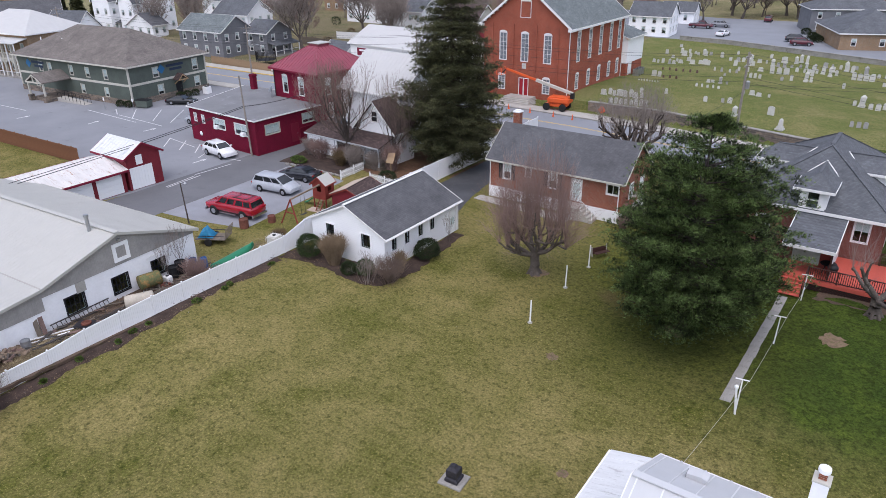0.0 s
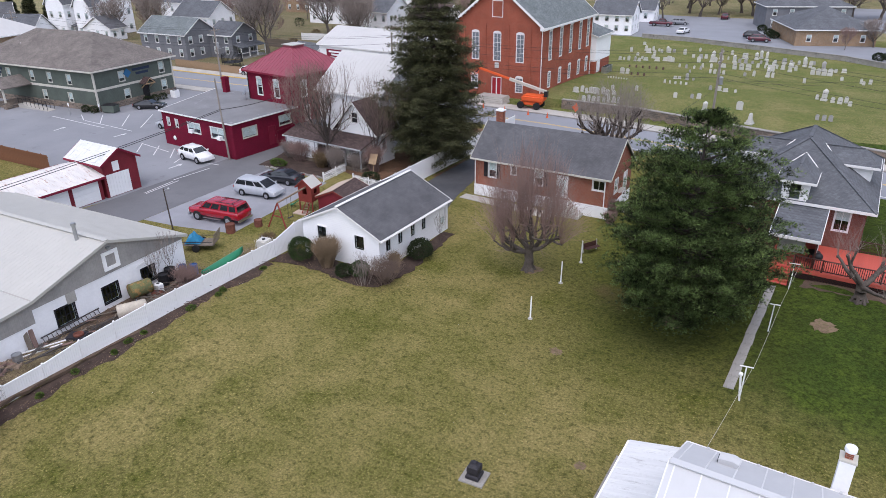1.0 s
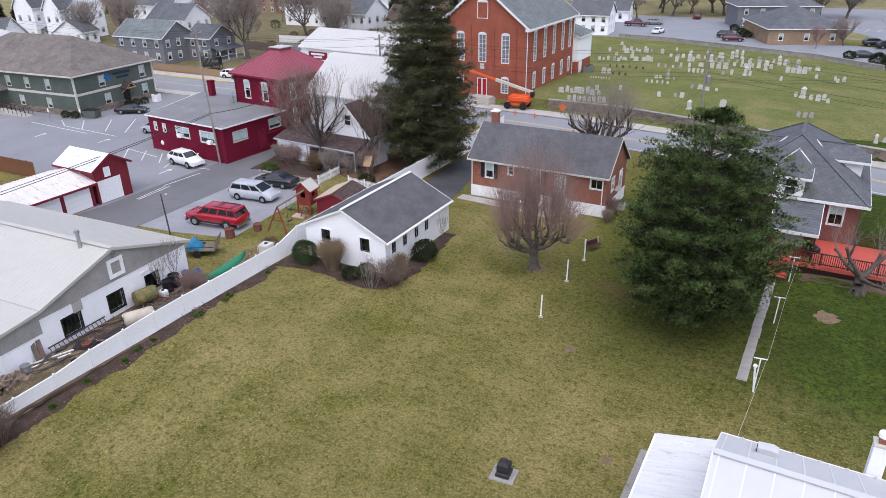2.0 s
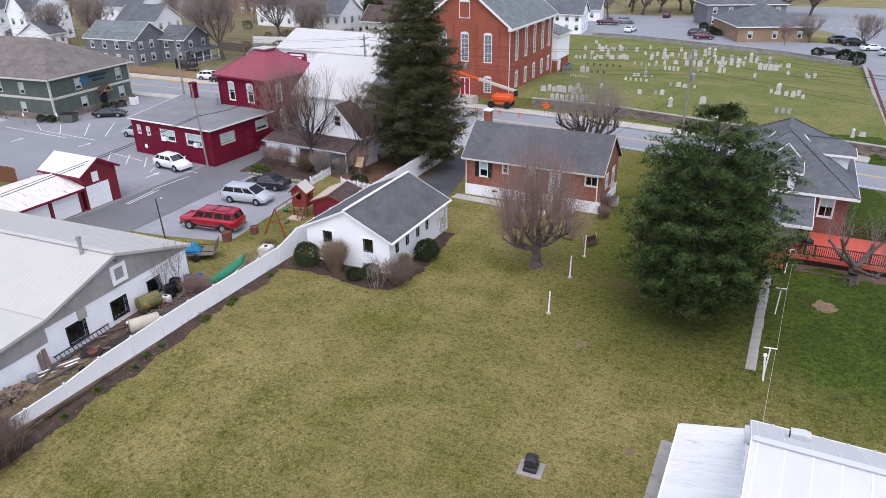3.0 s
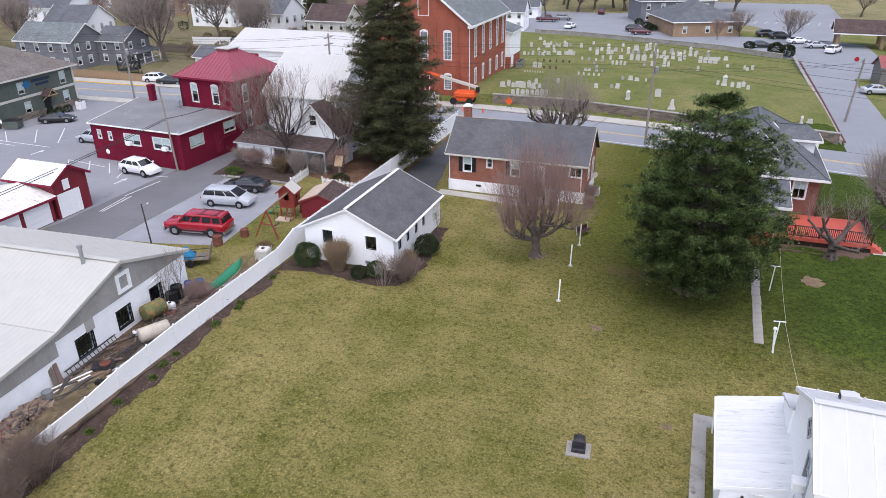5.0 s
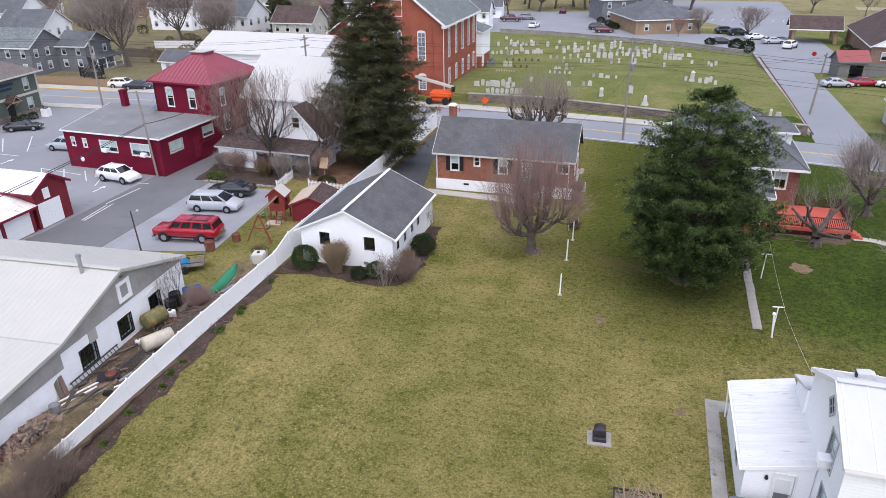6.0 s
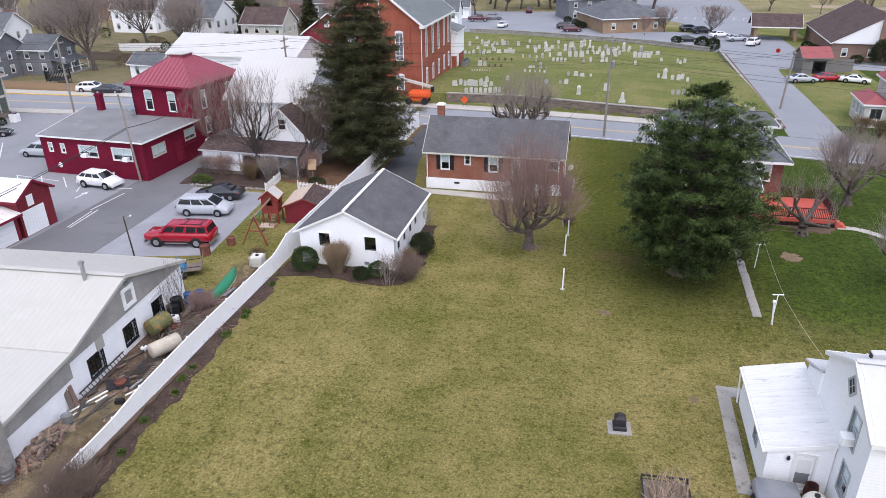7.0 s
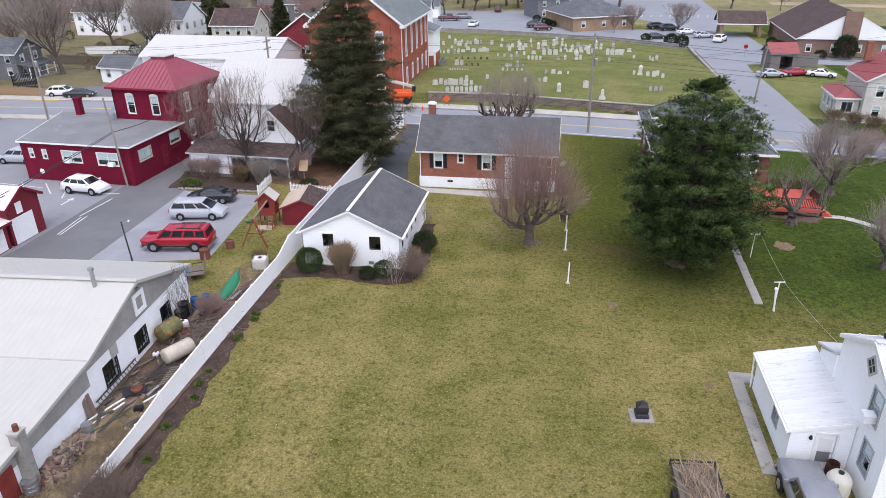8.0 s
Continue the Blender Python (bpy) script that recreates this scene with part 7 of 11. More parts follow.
def layered_conifer(name, x, y, rows, trunk_r, layer, gap, spray, blade, curve, hang, material, label, seed, vary=0.2, ragged_tip=0.0):
    """Whorls of boughs, each carrying flat sprays of needle tufts, with the dark trunk between; curve: rise, fall and upturned tip of a bough."""
    rnd = random.Random(seed)
    t = thing(name, x, y, terrain(x, y), 0, label, "tree")
    top = rows[-1][0]
    wood, crown = Plant(), Plant()
    wood.limb((0, 0, -0.1), (0, 0, top * 0.5), trunk_r, trunk_r * 0.55, 10)
    wood.limb((0, 0, top * 0.5), (0, 0, top * 0.98), trunk_r * 0.55, 0.03, 8)
    sprays, size, tufts, blades = spray

    def tuft_at(p, d0):
        for b in range(blades):
            d = (d0 + Vector((rnd.uniform(-0.8, 0.8), rnd.uniform(-0.8, 0.8), rnd.uniform(-0.5, 0.7) - hang))).normalized()
            crown.blade(p, d, blade[0] * rnd.uniform(0.7, 1.2), blade[1], Vector((rnd.uniform(-0.6, 0.6), rnd.uniform(-0.6, 0.6), 1)))

    def clump(c, d0, k):
        for j in range(tufts):
            u, v, h = rnd.gauss(0, 0.42), rnd.gauss(0, 0.42), rnd.uniform(-0.5, 0.5)
            side = Vector((-d0.y, d0.x, 0))
            p = c + (d0 * u + side * v * 0.8) * k + Vector((0, 0, (h * 0.5 + 0.16 - 0.3 * (u * u + v * v) - hang * abs(u + v) * 0.5) * k))
            tuft_at(p, (d0 * 0.7 + side * v * 0.6 + Vector((0, 0, 0.45))).normalized())

    z = rows[0][0]
    turn = 0.0
    while z < top - 0.25:
        R = profile(rows, z)
        n = max(6, int(2 * math.pi * R / gap + 0.5))
        turn += 1.1
        for i in range(n):
            a = turn + 2 * math.pi * (i + rnd.uniform(-0.35, 0.35)) / n
            out = Vector((math.cos(a), math.sin(a), 0))
            lump = noise.noise(Vector((out.x * 1.4, out.y * 1.4, z * 0.33 + seed * 7)))
            L = R * (1 + vary * 1.6 * lump) * rnd.uniform(1 - vary, 1.04) + (rnd.uniform(0, ragged_tip) if i % 3 == 0 else 0)
            side = Vector((-out.y, out.x, 0))
            base = Vector((0, 0, z + rnd.uniform(-0.3, 0.3) * layer))
            pts = [base + out * L * f + Vector((0, 0, L * (curve[0] * f - curve[1] * f * f + curve[2] * f ** 4))) for f in (0, 0.2, 0.4, 0.6, 0.8, 1.0)]
            for k in range(5):
                wood.limb(pts[k], pts[k + 1], 0.06 * (1 - k / 6) * (0.7 + R * 0.08), 0.06 * (1 - (k + 1) / 6) * (0.7 + R * 0.08), 4)
            m = max(2, int(sprays * L / 5 + 0.5))
            for k in range(m):
                f = (k + 0.7 + rnd.uniform(-0.25, 0.25)) / m
                f = 0.28 + 0.74 * min(1.0, f)
                g = min(0.999, f) * 5
                c = pts[int(g)].lerp(pts[int(g) + 1], g - int(g))
                reachw = 0.34 * L * (1.1 - f)
                for sgn in ((0,) if f > 0.93 else (-1, 1)):
                    off = sgn * reachw * rnd.uniform(0.35, 1.0)
                    cc = c + side * off + Vector((0, 0, -abs(off) * hang * 0.5 + rnd.uniform(-0.08, 0.1)))
                    clump(cc, (out + side * 0.8 * sgn).normalized(), size * rnd.uniform(0.75, 1.2))
        z += layer * rnd.uniform(0.85, 1.15)
    for k in range(6):
        clump(Vector((rnd.uniform(-0.2, 0.2), rnd.uniform(-0.2, 0.2), top - 0.15 * k)), Vector((1, 0, 0)), size * 0.6)
    part("trunk", wood.mesh("trunk", M_BARK_D), M_BARK_D, t)
    part("crown", crown.mesh("crown", material), material, t)
    return t


PINE_ROWS = [(1.3, 4.2), (2.4, 5.8), (4.0, 6.2), (6.0, 5.6), (8.0, 4.8), (10.0, 4.1), (11.6, 3.3), (12.7, 2.4), (13.6, 1.6), (14.3, 0.7)]
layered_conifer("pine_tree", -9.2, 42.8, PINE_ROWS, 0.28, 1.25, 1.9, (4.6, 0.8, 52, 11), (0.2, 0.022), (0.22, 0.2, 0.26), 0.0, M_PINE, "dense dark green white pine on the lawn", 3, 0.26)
SPRUCE_ROWS = [(1.6, 4.6), (3.5, 5.5), (6.0, 5.6), (9.0, 5.2), (12.0, 4.6), (15.0, 3.7), (18.5, 2.2), (21.5, 0.3)]
layered_conifer("spruce_tree", -42.4, 64.4, SPRUCE_ROWS, 0.35, 0.9, 2.2, (6.0, 0.8, 26, 8), (0.26, 0.045), (0.1, 0.42, 0.3), 0.32, M_SPRUCE, "tall dark drooping spruce beside the white fence", 4, 0.3, 0.9)


def shrub(name, x, y, w, d, h, material, label, seed, leaves, size, stems=0, rough=0.2):
    """A clipped or loose shrub: leaves through a lumpy volume on a few stems."""
    rnd = random.Random(seed)
    t = thing(name, x, y, terrain(x, y), 0, label, "shrub")
    crown, wood = Plant(), Plant()
    for i in range(leaves):
        a, c = rnd.uniform(0, 2 * math.pi), rnd.uniform(-0.75, 1)
        rr = rnd.uniform(0.55, 1.0) ** 0.5 * (1 + rough * noise.noise(Vector((math.cos(a) * 2, math.sin(a) * 2, c * 2 + seed))))
        s = math.sqrt(max(0.0, 1 - c * c))
        n = Vector((s * math.cos(a), s * math.sin(a), c))
        p = Vector((n.x * w / 2 * rr, n.y * d / 2 * rr, max(0.03, h * 0.5 + n.z * h * 0.5 * rr)))
        dd = (n + Vector((rnd.uniform(-0.9, 0.9), rnd.uniform(-0.9, 0.9), rnd.uniform(-0.6, 0.9)))).normalized()
        crown.blade(p, dd, size * rnd.uniform(0.7, 1.3), size * 0.55, Vector((rnd.uniform(-1, 1), rnd.uniform(-1, 1), 1)))
    for i in range(max(stems, 5)):
        a = rnd.uniform(0, 6.28)
        wood.limb((0.06 * math.cos(a), 0.06 * math.sin(a), 0), (math.cos(a) * w * 0.3, math.sin(a) * d * 0.3, h * 0.75), 0.02, 0.008, 4)
    part("stem", wood.mesh("stem", M_BARK), M_BARK, t)
    part("foliage", crown.mesh("foliage", material), material, t)
    return t


def twig_shrub(name, x, y, w, h, material, label, seed, n):
    """A leafless shrub: many thin upright stems that fork."""
    rnd = random.Random(seed)
    t = thing(name, x, y, terrain(x, y), 0, label, "shrub")
    tw = Plant()
    for i in range(n):
        a, r = rnd.uniform(0, 6.28), rnd.uniform(0, 0.22) * w
        p = Vector((math.cos(a) * r, math.sin(a) * r, 0))
        q = Vector((math.cos(a) * (r + w * 0.28 * rnd.random()), math.sin(a) * (r + w * 0.28 * rnd.random()), h * rnd.uniform(0.35, 0.6)))
        tw.limb(p, q, 0.014, 0.01, 3)
        for k in range(4):
            e = q + Vector((rnd.uniform(-0.25, 0.25) * w, rnd.uniform(-0.25, 0.25) * w, h * rnd.uniform(0.15, 0.42)))
            tw.limb(q, e, 0.009, 0.005, 3)
            for j in range(2):
                m2 = q.lerp(e, rnd.uniform(0.3, 0.9))
                tw.limb(m2, m2 + Vector((rnd.uniform(-0.16, 0.16) * w, rnd.uniform(-0.16, 0.16) * w, h * rnd.uniform(0.08, 0.22))), 0.006, 0.004, 3)
    part("stem", tw.mesh("stem", material), material, t)
    return t


shrub("boxwood", -38.1, 37.5, 2.1, 2.0, 1.95, M_BOX, "round clipped dark green boxwood in the mulch bed", 1, 7000, 0.1, rough=0.12)
shrub("boxwood", -32.1, 37.5, 1.5, 1.4, 1.3, M_BOX, "small round green boxwood in the mulch bed", 2, 4500, 0.09, rough=0.15)
shrub("boxwood", -29.9, 42.6, 2.0, 2.2, 1.6, M_YEW, "round dark evergreen shrub beside the garage wall", 3, 6500, 0.1, rough=0.15)
shrub("evergreen_shrub", -33.3, 36.9, 1.3, 1.2, 1.0, M_YEW, "low dark evergreen shrub", 4, 3500, 0.09)
twig_shrub("dormant_shrub", -35.4, 37.5, 2.0, 2.5, M_TWIG_T, "tall tan dormant shrub in front of the garage", 5, 520)
twig_shrub("bare_shrub", -31.1, 36.6, 2.2, 2.6, M_TWIG_G, "leafless grey shrub at the garage corner", 6, 22)
twig_shrub("bare_shrub", -29.8, 37.6, 2.9, 1.9, M_TWIG_B, "brushy brown leafless shrub in the mulch", 7, 130)
twig_shrub("bare_shrub", -30.1, 39.4, 1.2, 1.8, M_TWIG_T, "tan leafless shrub beside the garage wall", 8, 120)
twig_shrub("bare_shrub", -39.2, 12.6, 3.0, 2.6, M_TWIG_B, "leafless brown shrub at the end of the white fence", 9, 170)
twig_shrub("bare_shrub", -39.0, 10.6, 3.0, 2.3, M_TWIG_B, "leafless brown shrub at the end of the white fence", 10, 170)
twig_shrub("bare_shrub", -42.5, 29.6, 2.0, 1.8, M_TWIG, "brushy reddish scrub beside the barn", 12, 120)
twig_shrub("bare_shrub", -42.6, 38.3, 1.4, 1.1, M_STRAW, "dry tan shrub beside the water tank", 13, 110)
for i, (x, y, w, h, mtl, lab) in enumerate(((-56.5, 57.5, 3.0, 2.4, M_TWIG, "dense brown bare hedge shrub in the bed"), (-53.8, 58.6, 3.0, 2.0, M_TWIG, "dense brown bare hedge shrub in the bed"), (-58.6, 58.2, 2.4, 2.2, M_TWIG_G, "leafless grey hedge shrub in the bed"),
                                            (-48.2, 57.8, 2.2, 2.2, M_TWIG_G, "leafless shrub by the porch"), (-50.4, 56.6, 2.4, 2.8, M_TWIG_G, "tangled leafless shrub in front of the porch"), (-46.6, 58.6, 2.6, 3.2, M_TWIG, "tall tangled leafless shrub beside the porch"), (-52.6, 56.8, 2.2, 1.8, M_STRAW, "tan dry shrub in the planted bed"), (-19.2, 58.4, 1.4, 1.9, M_TWIG, "rusty brown bare shrub at the brick gable"), (-19.0, 57.0, 1.2, 1.2, M_TWIG, "low rusty bare shrub at the brick gable"))):
    twig_shrub("bare_shrub", x, y, w, h, mtl, lab, 30 + i, 150)
shrub("evergreen_shrub", -44.6, 55.4, 2.0, 1.5, 1.2, M_YEW, "dark evergreen shrub behind the picket fence", 14, 3500, 0.1)
shrub("spring_plants", -57.6, 55.0, 2.2, 1.4, 0.7, M_HERB, "fresh green spring plants in the bed", 15, 1500, 0.14)


# ---- cars ----
def paint(name, c, rough=0.25):
    m, nt, p = nodes_of(name)
    a = noise_tex(nt, coords(nt), 3.0, 4.0)
    nt.links.new(ramp(nt, a, [(0.3, shade(c, 0.92)), (0.7, shade(c, 1.05))]), p.inputs["Base Color"])
    p.inputs["Roughness"].default_value = rough
    p.inputs["Coat Weight"].default_value = 0.6
    p.inputs["Coat Roughness"].default_value = 0.08
    return m


P_RED, P_SILVER, P_WHITE = paint("red_car_paint", (0.33, 0.004, 0.018)), paint("silver_car_paint", (0.42, 0.44, 0.47), 0.35), paint("white_car_paint", (0.78, 0.78, 0.78))
P_BLACK, P_DARK, P_GREY = paint("black_car_paint", (0.012, 0.012, 0.014)), paint("charcoal_car_paint", (0.018, 0.019, 0.024)), paint("grey_car_paint", (0.2, 0.21, 0.23), 0.35)
P_MAROON = paint("maroon_car_paint", (0.09, 0.01, 0.02))
M_CARGLASS = paint("dark_car_glass", (0.012, 0.014, 0.016), 0.05)
M_LAMP = surf("headlamp_lens", (0.7, 0.7, 0.7), 0.15, 0.03, spec=0.6)
M_TAIL = surf("tail_lamp_lens", (0.35, 0.01, 0.01), 0.2, 0.05, spec=0.6)
# kind: length, width, height, belt height, [hood break, screen top, roof rear, tail] along the length from the front as fractions, hood height
KINDS = {"suv": (4.75, 1.88, 1.72, 1.14, 0.22, 0.4, 0.8, 0.965, 0.96), "van": (5.0, 1.96, 1.78, 1.1, 0.17, 0.38, 0.9, 0.985, 0.9), "sedan": (4.75, 1.82, 1.45, 0.98, 0.26, 0.44, 0.68, 0.87, 0.84),
         "pickup": (6.1, 2.02, 1.93, 1.18, 0.27, 0.37, 0.58, 0.62, 1.1), "capped": (5.9, 2.0, 1.98, 1.28, 0.25, 0.36, 0.945, 0.985, 1.12), "coupe": (4.6, 1.82, 1.36, 0.9, 0.3, 0.46, 0.64, 0.88, 0.82)}
# side panes along the cabin, from the rear (0) to the front (1)
PANES = {"suv": ((0.05, 0.27), (0.31, 0.6), (0.64, 0.94)), "van": ((0.04, 0.36), (0.39, 0.66), (0.7, 0.95)), "sedan": ((0.16, 0.5), (0.54, 0.86)),
         "pickup": ((0.12, 0.48), (0.54, 0.9)), "capped": ((0.04, 0.22), (0.26, 0.46), (0.52, 0.72), (0.76, 0.95)), "coupe": ((0.2, 0.44), (0.48, 0.84))}
CAR_MESH = {}


def car(name, kind, material, x, y, rot, label, z=0.02, group=""):
    L, W, Hh, belt, f0, f1, f2, f3, hood = KINDS[kind]
    t = thing(name, x, y, z, rot, label, "pickup" if kind in ("pickup", "capped") else ("van" if kind == "van" else "car"), group)
    X = [L * (0.5 - f) for f in (0.0, 0.02, f0 * 0.55, f0, f1, f2, f3, 0.985, 1.0)]
    key = (kind, material.name)
    rw = 0.41 if kind in ("pickup", "capped") else (0.37 if kind == "suv" else 0.33)
    lift = 0.24 if kind in ("pickup", "capped") else (0.06 if kind == "suv" else 0.0)
    nose = 0.92 if kind in ("pickup", "capped") else 0.76
    wx = (L * 0.31, -L * 0.29)
    if key not in CAR_MESH:
        bm = bmesh.new()
        rows = []
        tail = belt if kind != "sedan" and kind != "coupe" else belt * 1.02
        st = [(L * 0.5, 0.82, 0.36, hood * nose), (L * 0.48, 0.94, 0.3, hood * (nose + 0.07)), (L * (0.5 - f0 * 0.5), 1.0, 0.26, hood * 0.97), (L * (0.5 - f0), 1.0, 0.26, belt * 0.99), (0, 1.0, 0.24, belt), (-L * 0.4, 1.0, 0.26, tail), (-L * 0.485, 0.97, 0.3, tail * 0.97), (-L * 0.5, 0.9, 0.4, tail * 0.86)]
        for xx, k, zb, zt in st:
            hw = W / 2 * k
            zb += lift
            zm = zb + (zt - zb) * 0.55
            rows.append([bm.verts.new((xx, s * yy, zz)) for s, yy, zz in ((-1, hw * 0.9, zb), (-1, hw * 0.985, zb + 0.12), (-1, hw, zm), (-1, hw * 0.955, zt - 0.06), (-1, hw * 0.87, zt), (1, hw * 0.87, zt), (1, hw * 0.955, zt - 0.06), (1, hw, zm), (1, hw * 0.985, zb + 0.12), (1, hw * 0.9, zb))])
        for a, b in zip(rows, rows[1:]):
            for i in range(10):
                bm.faces.new((a[i], a[(i + 1) % 10], b[(i + 1) % 10], b[i]))
        bm.faces.new(rows[0])
        bm.faces.new(rows[-1][::-1])
        body = mesh_of("body", bm, material, True)
        bm = bmesh.new()
        wb, wt = W / 2 * 0.91, W / 2 * 0.74
        gx = [(L * (0.5 - f0), L * (0.5 - f3)), (L * (0.5 - f1), L * (0.5 - f2))]
        zl, zu = belt - 0.03, Hh - 0.05
        lo = [bm.verts.new(p) for p in ((gx[0][1], -wb, zl), (gx[0][0], -wb, zl), (gx[0][0], wb, zl), (gx[0][1], wb, zl))]
        up = [bm.verts.new(p) for p in ((gx[1][1], -wt, zu), (gx[1][0], -wt, zu), (gx[1][0], wt, zu), (gx[1][1], wt, zu))]
        bm.faces.new(up)
        for i in range(4):
            bm.faces.new((lo[i], lo[(i + 1) % 4], up[(i + 1) % 4], up[i]))
        cabin = mesh_of("cabin", bm, material)

        def slab(corners, n):
            """A pane a centimetre proud of the cabin's side."""
            bp = bmesh.new()
            n = Vector(n).normalized()
            a = [bp.verts.new(Vector(c) + n * 0.012) for c in corners]
            b = [bp.verts.new(Vector(c) - n * 0.01) for c in corners]
            bp.faces.new(a)
            bp.faces.new(b[::-1])
            for k in range(4):
                bp.faces.new((a[k], b[k], b[(k + 1) % 4], a[(k + 1) % 4]))
            return bp

        def at_side(c, v, s):
            xb, xt = gx[0][1] + (gx[0][0] - gx[0][1]) * c, gx[1][1] + (gx[1][0] - gx[1][1]) * c
            return (xb + (xt - xb) * v, s * (wb + (wt - wb) * v), zl + (zu - zl) * v)

        panes = []
        for s in (-1, 1):
            for c0, c1 in PANES[kind]:
                cor = [at_side(c0, 0.14, s), at_side(c1, 0.14, s), at_side(c1, 0.86, s), at_side(c0, 0.86, s)]
                panes.append(("side_window", mesh_of("side_window", slab(cor, (0, s * (zu - zl), wb - wt)), M_CARGLASS)))
        for nm, e, c in (("windscreen", 1, 0), ("rear_window", -1, 1)):
            xb, xt = gx[0][c], gx[1][c]

            def p3(v, y):
                return (xb + (xt - xb) * v, y * (wb + (wt - wb) * v), zl + (zu - zl) * v)

            panes.append((nm, mesh_of(nm, slab([p3(0.08, -0.9), p3(0.08, 0.9), p3(0.9, 0.88), p3(0.9, -0.88)], (e * (zu - zl), 0, abs(xb - xt) + 0.02)), M_CARGLASS)))
        bm = bmesh.new()
        grid = []
        nx = 8
        for i in range(nx + 1):
            u = i / nx
            xx = gx[1][1] - 0.07 + (gx[1][0] - gx[1][1] + 0.14) * u
            drop = 0.09 * (abs(2 * u - 1) ** 3)
            grid.append([bm.verts.new((xx, wt * k, Hh - drop - zd)) for k, zd in ((-1.09, 0.17), (-1.0, 0.05), (-0.55, 0.005), (0, 0), (0.55, 0.005), (1.0, 0.05), (1.09, 0.17))])
        for a, b in zip(grid, grid[1:]):
            for k in range(6):
                bm.faces.new((a[k], b[k], b[k + 1], a[k + 1]))
        bm.faces.new([r[0] for r in grid] + [r[6] for r in grid][::-1])
        bm.faces.new(grid[0])
        bm.faces.new(grid[-1][::-1])
        roof = mesh_of("roof_panel", bm, material, True)
        # flat black disc, painted in for the shaded hollow round the wheel
        bm = bmesh.new()
        lathe(bm, [(rw * 1.2, -0.02), (rw * 1.22, 0.0), (rw * 1.18, 0.012)], 20, pose(0, 0, 0, 90))
        arch = mesh_of("wheel_well_shade", bm, M_BLACK)
        bm = bmesh.new()
        lathe(bm, [(rw * 0.62, -0.11), (rw * 0.9, -0.12), (rw, -0.07), (rw, 0.07), (rw * 0.9, 0.12), (rw * 0.62, 0.11)], 18, pose(0, 0, 0, 90))
        tyre = mesh_of("wheel", bm, M_RUBBER, True)
        bm = bmesh.new()
        lathe(bm, [(rw * 0.6, -0.115), (rw * 0.62, 0.115), (rw * 0.15, 0.13)], 14, pose(0, 0, 0, 90))
        for k in range(5):
            box(bm, 0.03, rw * 0.58, -0.05, 0.05, 0.115, 0.135, pose(0, 0, 0, 90, 0, 0) @ pose(0, 0, 0, 0, 0, k * 72))
        rim = mesh_of("rim", bm, M_CHROME)
        bm = bmesh.new()
        box(bm, -0.03, 0.03, -0.22, 0.22, -0.09, 0.09)
        lamp, tl = mesh_of("headlight", bm.copy(), M_LAMP), mesh_of("tail_light", bm, M_TAIL)
        bm = bmesh.new()
        box(bm, -0.08, 0.08, -W * 0.47, W * 0.47, -0.1, 0.1)
        bump = mesh_of("bumper", bm, M_CHROME if kind in ("pickup", "capped") else material)
        CAR_MESH[key] = (body, cabin, roof, panes, tyre, rim, lamp, tl, bump, arch)
    body, cabin, roof, panes, tyre, rim, lamp, tl, bump, arch = CAR_MESH[key]
    part("body", body, material, t)
    part("cabin", cabin, material, t)
    for nm, me in panes:
        part(nm, me, M_CARGLASS, t, "dark glass")
    part("roof_panel", roof, material, t)
    for i, xx in enumerate(wx):
        for s in (-1, 1):
            w2 = part("wheel", tyre, M_RUBBER, t, at=pose(xx, s * (W / 2 - 0.07), rw, 0, 0, 180 if s > 0 else 0))
            part("wheel_well_shade", arch, M_BLACK, t, at=pose(xx, s * (W / 2 - 0.004), rw + 0.02, 0, 0, 180 if s > 0 else 0))
            part("rim", rim, M_CHROME, w2)
    for s in (-1, 1):
        part("headlight", lamp, M_LAMP, t, at=pose(L * 0.488, s * W * 0.34, hood * 0.72))
        part("tail_light", tl, M_TAIL, t, at=pose(-L * 0.492, s * W * 0.38, belt * 0.82))
    part("bumper", bump, material, t, at=pose(L * 0.49, 0, 0.45))
    part("bumper", bump, material, t, at=pose(-L * 0.495, 0, 0.48))
    if kind == "pickup":
        bm = bmesh.new()
        box(bm, -L * 0.47, L * (0.5 - f3) - 0.1, -W * 0.4, W * 0.4, belt - 0.02, belt + 0.012)
        part("bed_liner", bm, M_BLACK, t, "black open bed")
    if kind == "capped":
        for s in (-1, 1):
            bar("roof_rail", (-L * 0.4, s * 0.62, Hh + 0.02), (-L * 0.05, s * 0.62, Hh + 0.02), 0.04, 0.04, M_BLACK, t)
        for xx in (-L * 0.36, -L * 0.12):
            bar("crossbar", (xx, -0.62, Hh + 0.05), (xx, 0.62, Hh + 0.05), 0.04, 0.03, M_BLACK, t)
        for s in (-1, 1):
            bar("running_board", (L * 0.18, s * (W / 2 + 0.02), 0.42), (-L * 0.16, s * (W / 2 + 0.02), 0.42), 0.16, 0.06, M_CHROME, t)
    for s in (-1, 1):
        bm = bmesh.new()
        box(bm, -0.06, 0.06, -0.11, 0.11, -0.07, 0.09)
        part("mirror", bm, material, t, at=pose(L * (0.5 - f0) - 0.25, s * (W / 2 + 0.04), belt + 0.08))
    return t


